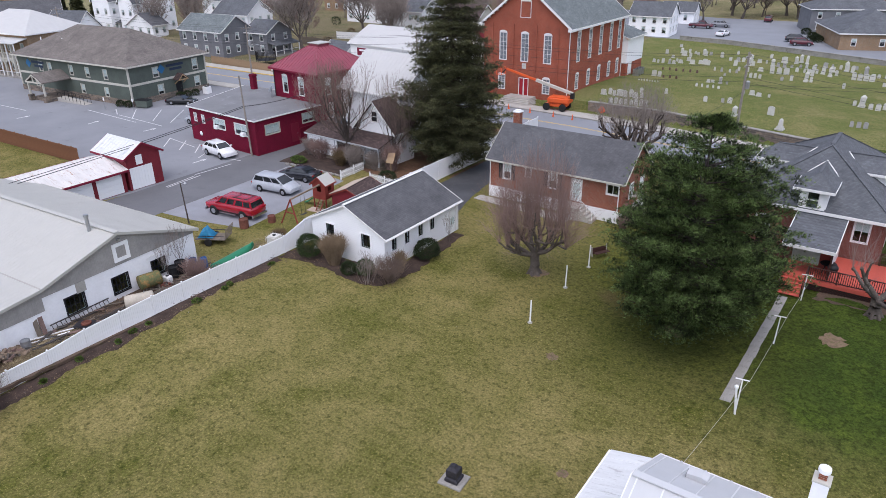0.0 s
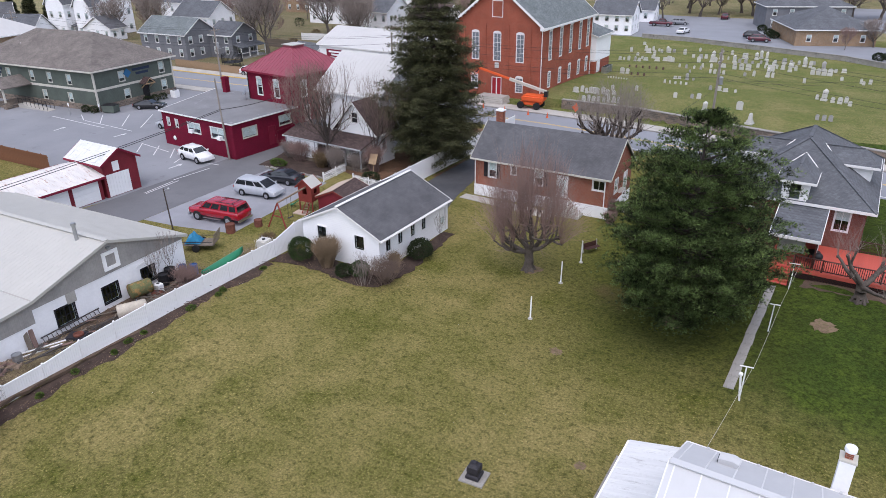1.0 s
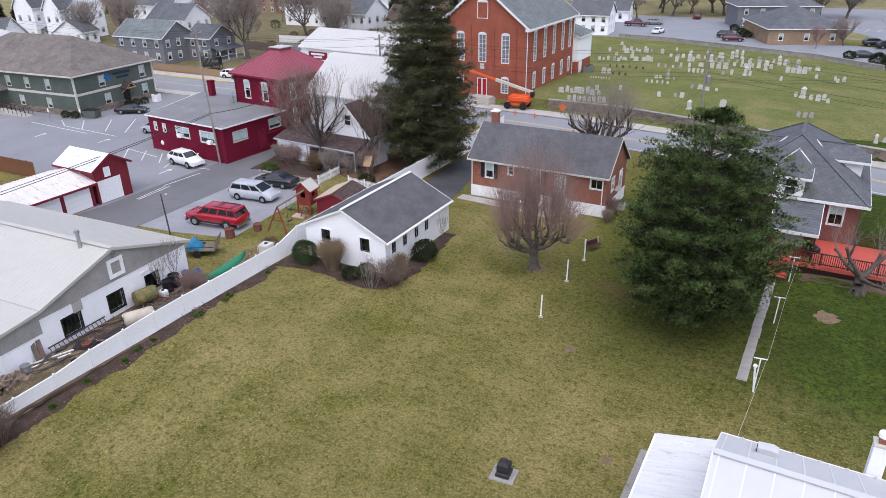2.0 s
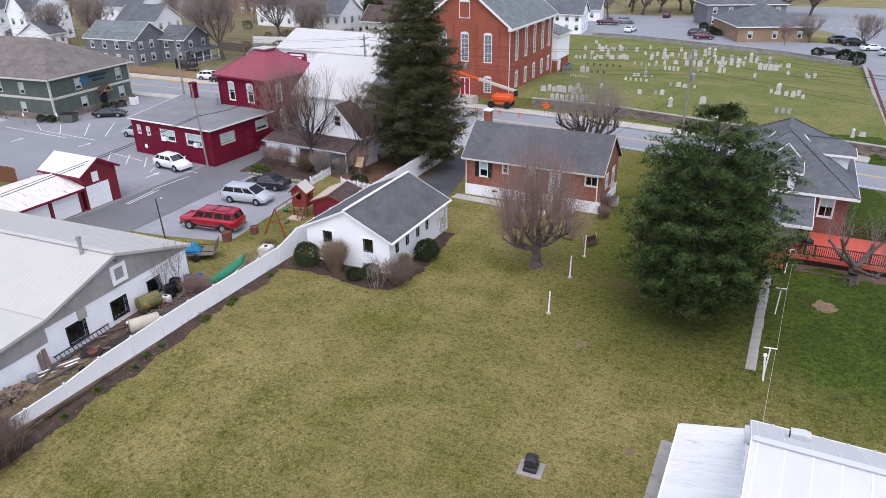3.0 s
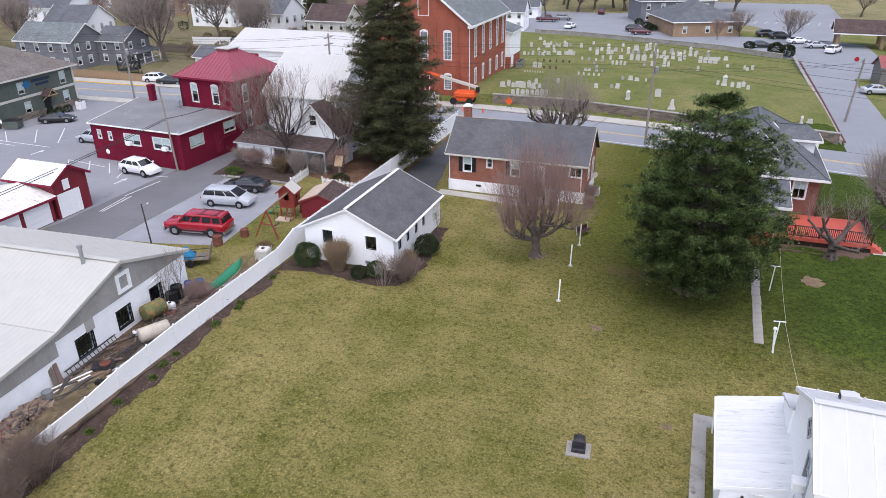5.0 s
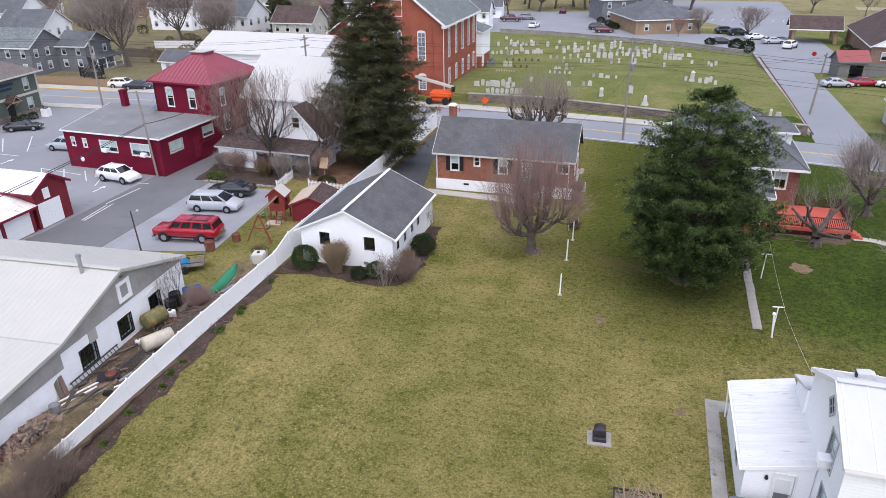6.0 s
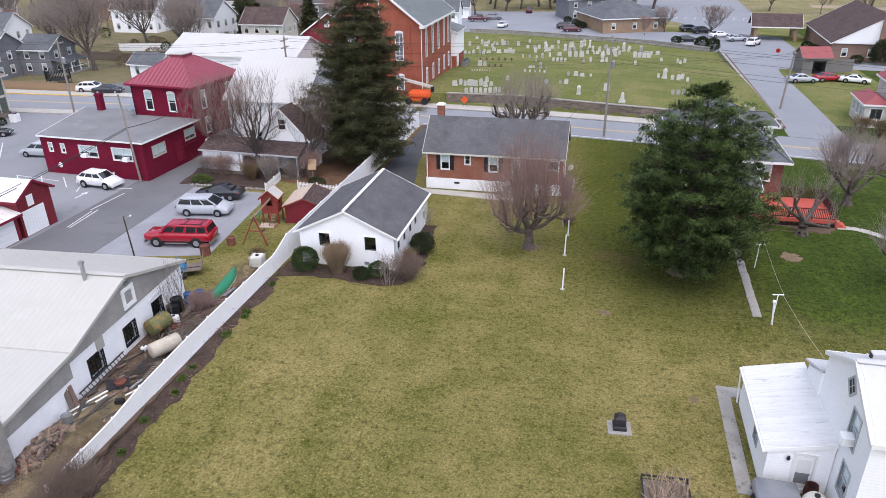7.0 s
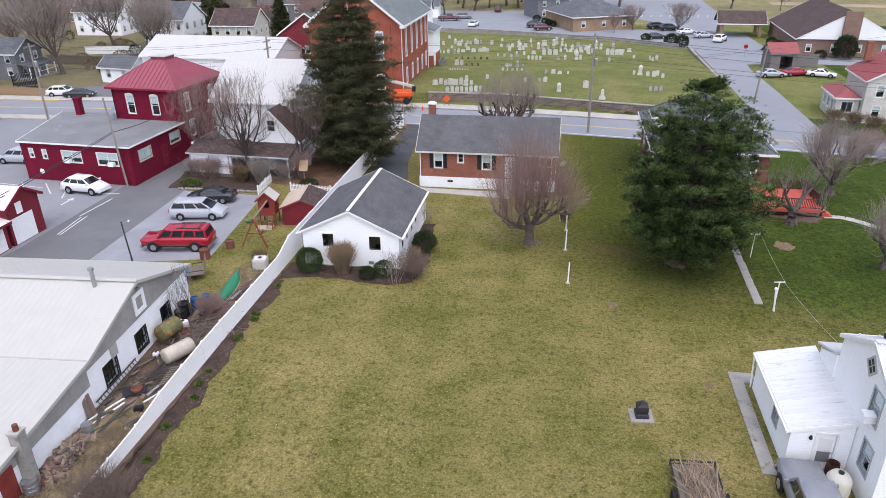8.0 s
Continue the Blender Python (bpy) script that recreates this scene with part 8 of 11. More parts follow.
car("pickup_truck", "capped", P_RED, -50.75, 40.25, 188, "red crew-cab pickup with a red bed cap and roof rack")
car("minivan", "van", P_SILVER, -52.4, 46.9, 8, "silver minivan parked on the gravel pad")
car("sedan", "sedan", P_DARK, -53.2, 50.9, 190, "dark charcoal sedan parked by the planted bed")
car("suv_car", "suv", P_WHITE, -67.6, 51.7, -6, "white sport utility car beside the maroon building")
car("minivan", "van", P_SILVER, -82.0, 60.0, 182, "silver minivan behind the maroon building")
car("coupe_car", "coupe", P_BLACK, -95.2, 66.2, 30, "black coupe at the green offices")
car("suv_car", "suv", P_WHITE, -101.0, 93.2, 12, "white sport utility car across the street")
car("sedan", "sedan", P_DARK, -97.4, 92.6, 15, "dark sedan across the street")
car("pickup_truck", "pickup", P_GREY, -7.05, 16.7, 90, "grey pickup beside the white house")
for kind, col, x, y, r, lab in (("pickup", P_MAROON, -53.0, 194.8, 8, "maroon pickup in the far lot"), ("suv", P_GREY, -49.3, 199.5, 8, "grey car in the far lot"), ("sedan", P_WHITE, -44.3, 183.3, 80, "white car in the far lot"), ("suv", P_MAROON, -41.2, 217.5, 95, "maroon car under the far trees"),
                                ("suv", P_DARK, -27.6, 181.6, 12, "dark sport utility car in the far lot"), ("suv", P_MAROON, -25.6, 176.4, 12, "maroon sport utility car in the far lot"), ("sedan", P_GREY, -62.0, 205, 20, "grey sedan in the far lot"),
                                ("sedan", P_DARK, 1.0, 163.2, 15, "dark sedan beside the round shrubs"), ("suv", P_DARK, 5.6, 177.5, 15, "dark sport utility car by the side road"), ("sedan", P_WHITE, 9.0, 171.2, 20, "white sedan by the side road"),
                                ("sedan", P_SILVER, 12.0, 165.4, 14, "silver sedan by the side road"), ("suv", P_WHITE, 14.6, 159.6, 62, "white car by the side road"), ("sedan", P_SILVER, 15.8, 119.6, 8, "silver sedan beside the grey shed"), ("sedan", P_RED, 20.2, 121.4, 15, "red car beside the grey shed"),
                                ("coupe", P_WHITE, 24.2, 120.6, -20, "white and blue buggy on the grass"), ("suv", P_DARK, 3.0, 180.5, 15, "dark car in the far lot")):
    car("parked_car", kind, col, x, y, r, lab, group="parked cars")


# ---- street furniture ----
def utility_pole(x, y, h, label, lean=(0, 0), arms=1, box_at=None, rot=0.0, lamp=None, thick=0.16):
    t = thing("utility_pole", x, y, 0, rot, label, "utility pole")
    bm = bmesh.new()
    rod(bm, (0, 0, -0.2), (lean[0], lean[1], h), thick, thick * 0.7, 10)
    part("pole", bm, M_POLE, t)
    for k in range(arms):
        z = h - 0.5 - k * 0.9
        f = z / h
        bar("crossarm", (lean[0] * f, -1.1 + lean[1] * f, z), (lean[0] * f, 1.1 + lean[1] * f, z), 0.1, 0.12, M_POLE, t)
        for yy in (-1.0, -0.5, 0.5, 1.0):
            bm = bmesh.new()
            lathe(bm, [(0.03, 0), (0.05, 0.04), (0.03, 0.12)], 6, pose(lean[0] * f, yy + lean[1] * f, z + 0.06))
            part("insulator", bm, M_STEEL, t)
    if box_at:
        bm = bmesh.new()
        lathe(bm, [(0.2, 0), (0.22, 0.05), (0.22, 0.75), (0.15, 0.85)], 10, pose(0.35 + lean[0] * box_at / h, lean[1] * box_at / h, box_at))
        part("transformer", bm, M_STEEL, t, "grey transformer can")
    if lamp:
        bm = bmesh.new()
        rod(bm, (0, 0, lamp[2]), (lamp[0], lamp[1], lamp[2] + 0.4), 0.04, 0.03, 6)
        part("lamp_arm", bm, M_STEEL, t)
        bm = bmesh.new()
        lathe(bm, [(0.06, 0.1), (0.16, 0.02), (0.14, -0.06)], 10, pose(lamp[0], lamp[1], lamp[2] + 0.38))
        part("lamp_head", bm, M_STEEL, t)
    return t


utility_pole(-15.85, 80.4, 12.4, "weathered utility pole with crossarms beside the street", arms=2, box_at=8.6)
utility_pole(-57.2, 77.6, 12.0, "utility pole behind the farmhouse", arms=2)
utility_pole(-92.3, 78.2, 10.8, "utility pole with street lamp and transformer", arms=1, box_at=7.6, lamp=(1.6, 0.6, 7.4))
utility_pole(-64.1, 53.6, 9.4, "bare leaning utility pole at the maroon corner", (-0.8, 0.25), arms=0, thick=0.12)
utility_pole(8.6, 99.4, 8.4, "leaning utility pole beside the side road", (0.6, 0.2), arms=1)
utility_pole(-150.0, 77.5, 11.0, "utility pole along the street", arms=2)
utility_pole(48.0, 64.5, 11.0, "utility pole along the street", arms=2)


def cable(name, a, b, sag, r, label, n=14):
    """A sagging line as one tube."""
    a, b = Vector(a), Vector(b)
    pts = [a.lerp(b, i / n) - Vector((0, 0, sag * 4 * (i / n) * (1 - i / n))) for i in range(n + 1)]
    side = Vector((-(b - a).y, (b - a).x, 0)).normalized() * r
    vs, fs = [], []
    for p in pts:
        vs += [tuple(p + side), tuple(p + Vector((0, 0, r))), tuple(p - side), tuple(p - Vector((0, 0, r)))]
    for i in range(n):
        for k in range(4):
            fs.append((i * 4 + k, i * 4 + (k + 1) % 4, i * 4 + 4 + (k + 1) % 4, i * 4 + 4 + k))
    return tagged(new(name, raw_mesh(name, vs, fs, M_CABLE)), label, "cable")


M_CABLE = surf("cable_black", (0.03, 0.03, 0.032), 0.7, 0.1)
for dz, dy in ((0.0, -1.0), (0.0, 1.0), (-0.9, -1.0), (-2.2, 0.0), (-2.7, 0.1)):
    pts = [(-150, 77.5 + dy, 10.6 + dz), (-92.3, 78.2 + dy, 10.4 + dz), (-57.2, 77.6 + dy, 11.6 + dz), (-15.85, 80.4 + dy, 12.0 + dz), (48, 64.5 + dy, 10.6 + dz)]
    for a, b in zip(pts, pts[1:]):
        cable("power_line", a, b, 0.7, 0.014, "thin power line strung along the street")
cable("power_line", (-15.8, 80.4, 9.0), (8.9, 99.5, 7.9), 0.6, 0.012, "thin power line over the graveyard")
cable("power_line", (-15.8, 80.4, 9.0), (60, 132, 9.5), 1.2, 0.012, "thin power line over the graveyard")
cable("service_cable", (-64.6, 53.7, 5.8), (-67.6, 14.0, 2.9), 0.5, 0.035, "thick black service cable from the pole")
cable("service_cable", (-64.6, 53.7, 5.95), (-67.3, 14.0, 3.3), 0.5, 0.03, "thick black service cable from the pole")
cable("service_cable", (-64.6, 53.8, 5.9), (-63.1, 64.1, 6.2), 0.3, 0.035, "black service cable to the maroon house")
cable("service_cable", (-15.9, 80.3, 8.2), (-20, 61.2, 6.6), 0.5, 0.02, "service cable to the brick house")


def lamp_post(x, y):
    t = thing("lamp_post", x, y, 0, 0, "thin leaning dark wooden pole with a small lamp", "lamp post")
    bm = bmesh.new()
    rod(bm, (0, 0, -0.1), (-0.25, 0.0, 3.9), 0.07, 0.05, 8)
    part("pole", bm, M_BARK_D, t)
    bm = bmesh.new()
    rod(bm, (-0.25, 0, 3.7), (0.35, 0.1, 4.0), 0.02, 0.02, 6)
    lathe(bm, [(0.04, 0.12), (0.14, 0.0), (0.1, -0.08)], 10, pose(0.35, 0.1, 3.95))
    part("lamp", bm, M_STEEL, t)


lamp_post(-52.6, 36.3)


# ---- lawn posts, washing lines ----
for x, y, h in ((-18.05, 38.3, 1.75), (-18.3, 44.2, 1.85), (-18.3, 48.3, 1.9)):
    t = thing("lawn_post", x, y, terrain(x, y), 0, "slim white painted post standing in the lawn", "post", "white lawn posts")
    bm = bmesh.new()
    rod(bm, (0, 0, 0), (0.03, 0, h), 0.055, 0.05, 8)
    part("post", bm, M_WHITE, t)
    bm = bmesh.new()
    lathe(bm, [(0.17, 0), (0.16, 0.07), (0.07, 0.1)], 10)
    part("base", bm, M_CONC, t)
for i, (x, y, h) in enumerate(((-4.1, 35.95, 2.2), (-3.85, 44.1, 2.0), (-3.5, 50.9, 2.0))):
    t = thing("clothes_post", x, y, terrain(x, y), 8, "white T-shaped washing line post beside the path", "clothes post", "washing line posts")
    bm = bmesh.new()
    rod(bm, (0, 0, -0.1), (0.06, 0, h), 0.04, 0.036, 8)
    part("post", bm, M_WHITE, t)
    bar("crossbar", (-0.3, 0, h), (0.42, 0, h), 0.05, 0.05, M_WHITE, t)
    if i == 0:
        bm = bmesh.new()
        rod(bm, (0.02, -0.12, -0.1), (-0.16, -0.16, 1.7), 0.06, 0.06, 8)
        lathe(bm, [(0.11, 1.7), (0.12, 1.8), (0.08, 1.86)], 8, pose(-0.16, -0.16, 0))
        part("brace_post", bm, M_WHITE, t)
M_LINEW = surf("pale_plastic_line", (0.5, 0.47, 0.42), 0.6, 0.05)
for a, b in (((-3.7, 36.0, 2.38), (-3.45, 44.15, 2.45)), ((-3.75, 35.95, 2.38), (-4.2, 25.3, 4.35)), ((-3.45, 44.15, 2.45), (-3.1, 50.95, 2.58))):
    cable("washing_line", a, b, 0.12, 0.009, "thin pale washing line strung between posts").data.materials[0] = M_LINEW
t = thing("garden_bench", -18.5, 50.8, 0, 62, "dark brown slatted bench with pale posts on the lawn", "bench")
for s in (-1, 1):
    bar("post", (s * 0.7, 0, 0), (s * 0.7 + 0.05 * s, 0.1, 0.85), 0.09, 0.09, M_CONC, t)
for k in range(4):
    bar("slat", (-0.75, 0.02 + k * 0.02, 0.3 + k * 0.13), (0.75, 0.02 + k * 0.02, 0.3 + k * 0.13), 0.05, 0.11, M_RAIL, t)
for k in range(3):
    bar("seat_slat", (-0.7, -0.15 - k * 0.14, 0.42), (0.7, -0.15 - k * 0.14, 0.42), 0.12, 0.04, M_RAIL, t)

t = thing("fire_pit", -13.95, 23.2, 0, 5, "dark metal fire pit with hood on a concrete slab", "fire pit")
bm = bmesh.new()
box(bm, -0.62, 0.62, -0.55, 0.55, 0, 0.08)
part("slab", bm, M_CONC_D, t, "grey concrete slab")
M_IRON = surf("sooty_iron", (0.032, 0.03, 0.036), 0.6, 0.3, 3.0, 14.0, 0.3)
bm = bmesh.new()
lathe(bm, [(0.46, 0.08), (0.5, 0.16), (0.48, 0.28), (0.4, 0.34)], 4, pose(0, 0, 0, 0, 0, 45))
part("bowl", bm, M_IRON, t)
bm = bmesh.new()
lathe(bm, [(0.38, 0.34), (0.42, 0.55), (0.4, 0.78), (0.2, 0.9), (0.14, 1.0)], 4, pose(0, 0, 0, 0, 0, 45))
part("hood", bm, M_IRON, t)

t = thing("utility_trailer", -11.85, 17.6, 0, 3, "flat wooden utility trailer loaded with cut branches", "trailer")
for k in range(7):
    x0 = -1.0 + k * 0.29
    bm = bmesh.new()
    box(bm, x0, x0 + 0.27, -2.0, 1.5, 0.5, 0.55)
    part("bed_board", bm, M_WOOD, t)
for a, b in (((-1.05, -2.0, 0.62), (-1.05, 1.55, 0.62)), ((1.05, -2.0, 0.62), (1.05, 1.55, 0.62)), ((-1.05, 1.55, 0.75), (1.05, 1.55, 0.75)), ((-1.05, 1.55, 0.5), (1.05, 1.55, 0.5))):
    bar("rail", a, b, 0.07, 0.07, M_IRON, t)
for s in (-1, 1):
    bm = bmesh.new()
    lathe(bm, [(0.2, -0.09), (0.3, -0.08), (0.3, 0.08), (0.2, 0.09)], 14, pose(s * 1.2, -0.4, 0.3, 0, 90))
    part("wheel", bm, M_RUBBER, t)
    bar("post", (s * 1.05, 1.55, 0.45), (s * 1.05, 1.55, 0.8), 0.07, 0.07, M_IRON, t)
rn = random.Random(8)
tw = Plant()
for i in range(120):
    p = Vector((rn.uniform(-0.7, 0.95), rn.uniform(-1.8, 0.9), 0.6 + rn.uniform(0, 0.25)))
    d = Vector((rn.uniform(-0.35, 0.35), rn.uniform(0.3, 1), rn.uniform(0, 0.25))).normalized()
    L = rn.uniform(0.5, 1.5)
    m2 = p + d * L * 0.5 + Vector((rn.uniform(-0.1, 0.1), 0, rn.uniform(0, 0.12)))
    r0 = rn.choice((0.012, 0.018, 0.03))
    tw.limb(p, m2, r0, r0 * 0.8, 4)
    tw.limb(m2, p + d * L + Vector((rn.uniform(-0.5, 0.5), 0, 0.03)), r0 * 0.8, r0 * 0.4, 4)
M_STICK = surf("pale_cut_branches", (0.28, 0.21, 0.15), 0.9, 0.2, 1.0, 10.0, 0.2, island=0.3)
tagged(new("branches", tw.mesh("branches", M_STICK)), "heap of pale cut branches on the trailer", "branches", kind="stuff").matrix_world = pose(-11.85, 17.6, 0, 0, 0, 3)

t = thing("water_tank", -4.9 - 0.65, 18.6, 0, 0, "rounded off-white plastic tank against the white house", "tank")
bm = bmesh.new()
lathe(bm, [(0.3, 0.02), (0.52, 0.1), (0.56, 0.5), (0.55, 1.1), (0.4, 1.35), (0.12, 1.42)], 20)
part("tank_body", bm, M_CREAM, t, smooth=True)
bm = bmesh.new()
lathe(bm, [(0.12, 1.42), (0.13, 1.5), (0.05, 1.53)], 10)
part("lid", bm, M_BLACK, t)
t = thing("barrel", -5.35, 19.9, 0, 0, "dark brown open barrel beside the white house", "barrel")
bm = bmesh.new()
lathe(bm, [(0.27, 0), (0.31, 0.4), (0.31, 0.5), (0.28, 0.9), (0.24, 0.88), (0.22, 0.5)], 16)
part("staves", bm, M_RAIL, t)


# ---- scrap and stores beside the barn ----
def barrel(x, y, r, h, material, label, name="barrel"):
    t = thing(name, x, y, 0, 0, label, "barrel")
    bm = bmesh.new()
    lathe(bm, [(r * 0.96, 0), (r, 0.03), (r, h * 0.33), (r * 1.03, h * 0.35), (r, h * 0.37), (r, h * 0.66), (r * 1.03, h * 0.68), (r, h * 0.7), (r, h), (r * 0.93, h), (r * 0.9, h * 0.9)], 16)
    part("drum", bm, material, t)
    return t


M_WOODGR = surf("dark_grey_old_timber", (0.075, 0.068, 0.064), 0.8, 0.2, 1.5, 12.0, 0.3)
M_PLANKR = surf("pinkish_old_boards", (0.24, 0.16, 0.135), 0.9, 0.25, 1.5, 12.0, 0.4, island=0.3)
M_BLUEPL = surf("blue_plastic", (0.02, 0.1, 0.28), 0.5, 0.1)
M_RUSTG = surf("rusty_green_tank", (0.13, 0.14, 0.06), 0.8, 0.25, 1.5, 9.0, 0.3, stain=(0.3, 0.17, 0.06), stain_at=0.48)
M_IVORY = surf("weathered_ivory_tank", (0.5, 0.45, 0.37), 0.7, 0.15, 1.5, 8.0, 0.2, stain=(0.3, 0.22, 0.15), stain_at=0.6)
M_CANOE = surf("green_canoe_hull", (0.03, 0.2, 0.1), 0.45, 0.1, 1.0, 8.0, 0.1, stain=(0.07, 0.26, 0.15), stain_at=0.6)
M_TARP = surf("blue_tarp", (0.03, 0.2, 0.36), 0.5, 0.15, 2.0, 6.0, 0.6)
M_PALE = surf("weathered_plywood", (0.5, 0.4, 0.32), 0.9, 0.12, 1.0, 10.0, 0.2)
barrel(-44.15, 30.6, 0.3, 0.95, M_BLUEPL, "blue plastic drum beside the barn")
barrel(-43.6, 31.2, 0.3, 0.9, M_BLUEPL, "blue plastic drum beside the barn")
barrel(-44.5, 29.7, 0.42, 1.0, M_BLACK, "black plastic drum beside the barn")
barrel(-44.3, 28.9, 0.4, 0.9, M_BLACK, "black plastic drum beside the barn")
barrel(-43.3, 17.2, 0.3, 0.7, M_STEEL, "galvanised bin beside the woodpile")
barrel(-43.4, 13.0, 0.38, 0.75, M_STEEL, "galvanised bin at the barn chimney")
barrel(-47.5, 38.5, 0.42, 0.85, M_RUST, "rusty burn drum at the edge of the gravel")
barrel(-46.4, 40.8, 0.36, 0.65, M_RUST, "rusty burn drum in the grass")


def lying_tank(x, y, z, rot, r, L, material, label):
    t = thing("fuel_tank", x, y, 0, rot, label, "tank")
    bm = bmesh.new()
    lathe(bm, [(r * 0.55, -L / 2 - 0.04), (r * 0.93, -L / 2), (r, -L / 2 + 0.06), (r, L / 2 - 0.06), (r * 0.93, L / 2), (r * 0.55, L / 2 + 0.04)], 20, pose(0, 0, z, 0, 90))
    part("shell", bm, material, t, smooth=True)
    for s in (-1, 1):
        bm = bmesh.new()
        box(bm, s * L * 0.3 - 0.05, s * L * 0.3 + 0.05, -r * 0.7, r * 0.7, 0, z - r * 0.75)
        part("cradle", bm, M_WOOD, t)
    bm = bmesh.new()
    rod(bm, (L * 0.2, 0, z + r - 0.02), (L * 0.2, 0, z + r + 0.12), 0.04)
    part("filler", bm, M_STEEL, t)


lying_tank(-43.85, 26.6, 0.85, 78, 0.56, 1.55, M_RUSTG, "rusty green lying fuel tank beside the barn")
lying_tank(-42.1, 24.6, 0.62, 62, 0.5, 1.9, M_IVORY, "weathered ivory lying tank beside the white fence")
t = thing("ladder", -44.15, 21.4, 0, 94, "long dull grey ladder lying along the barn wall", "ladder")
for s in (-1, 1):
    bar("rail", (-2.2, s * 0.12, 0.3 + s * 0.2), (2.2, s * 0.12, 0.3 + s * 0.2), 0.04, 0.08, M_WOODGR, t)
for k in range(14):
    bar("rung", (-2.1 + k * 0.32, -0.12, 0.1), (-2.1 + k * 0.32, 0.12, 0.5), 0.035, 0.035, M_WOODGR, t)
t = thing("pallet", -41.2, 22.4, 0, 8, "weathered slatted pallet leaning by the fence", "pallet")
for k in range(8):
    bar("slat", (-0.6, -0.8 + k * 0.22, 0.3 + k * 0.01), (0.6, -0.8 + k * 0.22, 0.55 + k * 0.01), 0.12, 0.03, M_WOOD, t)
for s in (-1, 1):
    bar("bearer", (s * 0.5, -0.85, 0.33 + s * 0.1), (s * 0.5, 0.85, 0.4 + s * 0.1), 0.06, 0.1, M_WOOD, t)
t = thing("canoe", -43.05, 33.6, 0, 98, "upturned green canoe lying in the grass", "canoe")
bm = bmesh.new()
rows = []
for i in range(15):
    f = -1 + 2 * i / 14
    hw = 0.47 * (1 - abs(f) ** 2.6) + 0.015
    kz = 0.46 + 0.06 * abs(f) ** 3
    rows.append([bm.verts.new((f * 2.5, hw * math.cos(a * math.pi / 8), 0.08 + (kz - 0.08 + 0.06 * abs(f)) * math.sin(a * math.pi / 8))) for a in range(9)])
for a, b in zip(rows, rows[1:]):
    for i in range(8):
        bm.faces.new((a[i], a[i + 1], b[i + 1], b[i]))
bm.faces.new(rows[0])
bm.faces.new(rows[-1][::-1])
part("hull", bm, M_CANOE, t, smooth=True)
for s in (-1, 1):
    for i in range(14):
        a, b = rows_pt = [(-1 + 2 * (i + k) / 14) for k in (0, 1)]
        bar("gunwale", (a * 2.5, s * (0.48 * (1 - abs(a) ** 2.6) + 0.02), 0.07), (b * 2.5, s * (0.48 * (1 - abs(b) ** 2.6) + 0.02), 0.07), 0.05, 0.06, M_PALE, t)
for s in (-1, 1):
    bar("trestle", (s * 1.4, -0.5, 0.03), (s * 1.4, 0.5, 0.03), 0.1, 0.08, M_WOOD, t)
M_IVORYP = surf("dulled_white_plastic", (0.62, 0.6, 0.55), 0.6, 0.12, 1.5, 8.0, 0.1, stain=(0.4, 0.36, 0.28), stain_at=0.55)
t = thing("water_container", -42.1, 37.3, 0, 12, "white caged water container with a pale lid", "water tank")
bm = bmesh.new()
box(bm, -0.5, 0.5, -0.5, 0.5, 0.14, 1.0)
bmesh.ops.bevel(bm, geom=list(bm.edges), offset=0.08, segments=2, affect='EDGES')
part("tank_body", bm, M_IVORYP, t)
for k in range(5):
    for s in (-1, 1):
        bar("cage_bar", (-0.5 + k * 0.25, s * 0.54, 0.1), (-0.5 + k * 0.25, s * 0.54, 1.05), 0.018, 0.018, M_CREAM, t)
        bar("cage_bar", (s * 0.54, -0.5 + k * 0.25, 0.1), (s * 0.54, -0.5 + k * 0.25, 1.05), 0.018, 0.018, M_CREAM, t)
for s in (-1, 1):
    bar("pallet_bearer", (-0.55, s * 0.45, 0.06), (0.55, s * 0.45, 0.06), 0.1, 0.12, M_WOOD, t)
bm = bmesh.new()
lathe(bm, [(0.14, 1.0), (0.15, 1.06), (0.1, 1.08)], 12)
part("lid", bm, M_BLACK, t)
t = thing("tilt_trailer", -47.2, 34.9, 0, 30, "small mesh-sided trailer under a blue tarp", "trailer")
bm = bmesh.new()
box(bm, -1.3, 1.3, -0.75, 0.75, 0.5, 0.56)
part("bed", bm, M_WOOD, t)
for k in range(6):
    bar("ramp_bar", (1.35, -0.75 + k * 0.3, 0.5), (1.6, -0.75 + k * 0.3, 1.6), 0.05, 0.05, M_WOOD, t)
for k in range(3):
    bar("ramp_rail", (1.37 + k * 0.1, -0.8, 0.6 + k * 0.45), (1.37 + k * 0.1, 0.8, 0.6 + k * 0.45), 0.05, 0.06, M_WOOD, t)
for s in (-1, 1):
    bm = bmesh.new()
    lathe(bm, [(0.2, -0.09), (0.32, -0.08), (0.32, 0.08), (0.2, 0.09)], 14, pose(-0.1, s * 0.9, 0.32, 90))
    part("wheel", bm, M_RUBBER, t)
    bar("side_rail", (-1.3, s * 0.75, 0.85), (1.3, s * 0.75, 0.85), 0.05, 0.05, M_IRON, t)
t2 = thing("tarp", -47.6, 34.65, 0.57, 30, "crumpled bright blue tarp over a heap on the trailer", "tarp")
rn = random.Random(4)
bm = bmesh.new()
rows = []
for i in range(13):
    row = []
    for j in range(11):
        u, v = -1 + i / 6, -1 + j / 5
        h = max(0.0, (1 - abs(u) ** 2.2) * (1 - abs(v) ** 2.4)) * 0.75 * (1 + 0.5 * noise.noise(Vector((u * 2, v * 2, 3)))) + rn.uniform(0, 0.05) + 0.02
        row.append(bm.verts.new((u * 0.68, v * 0.6, h)))
    rows.append(row)
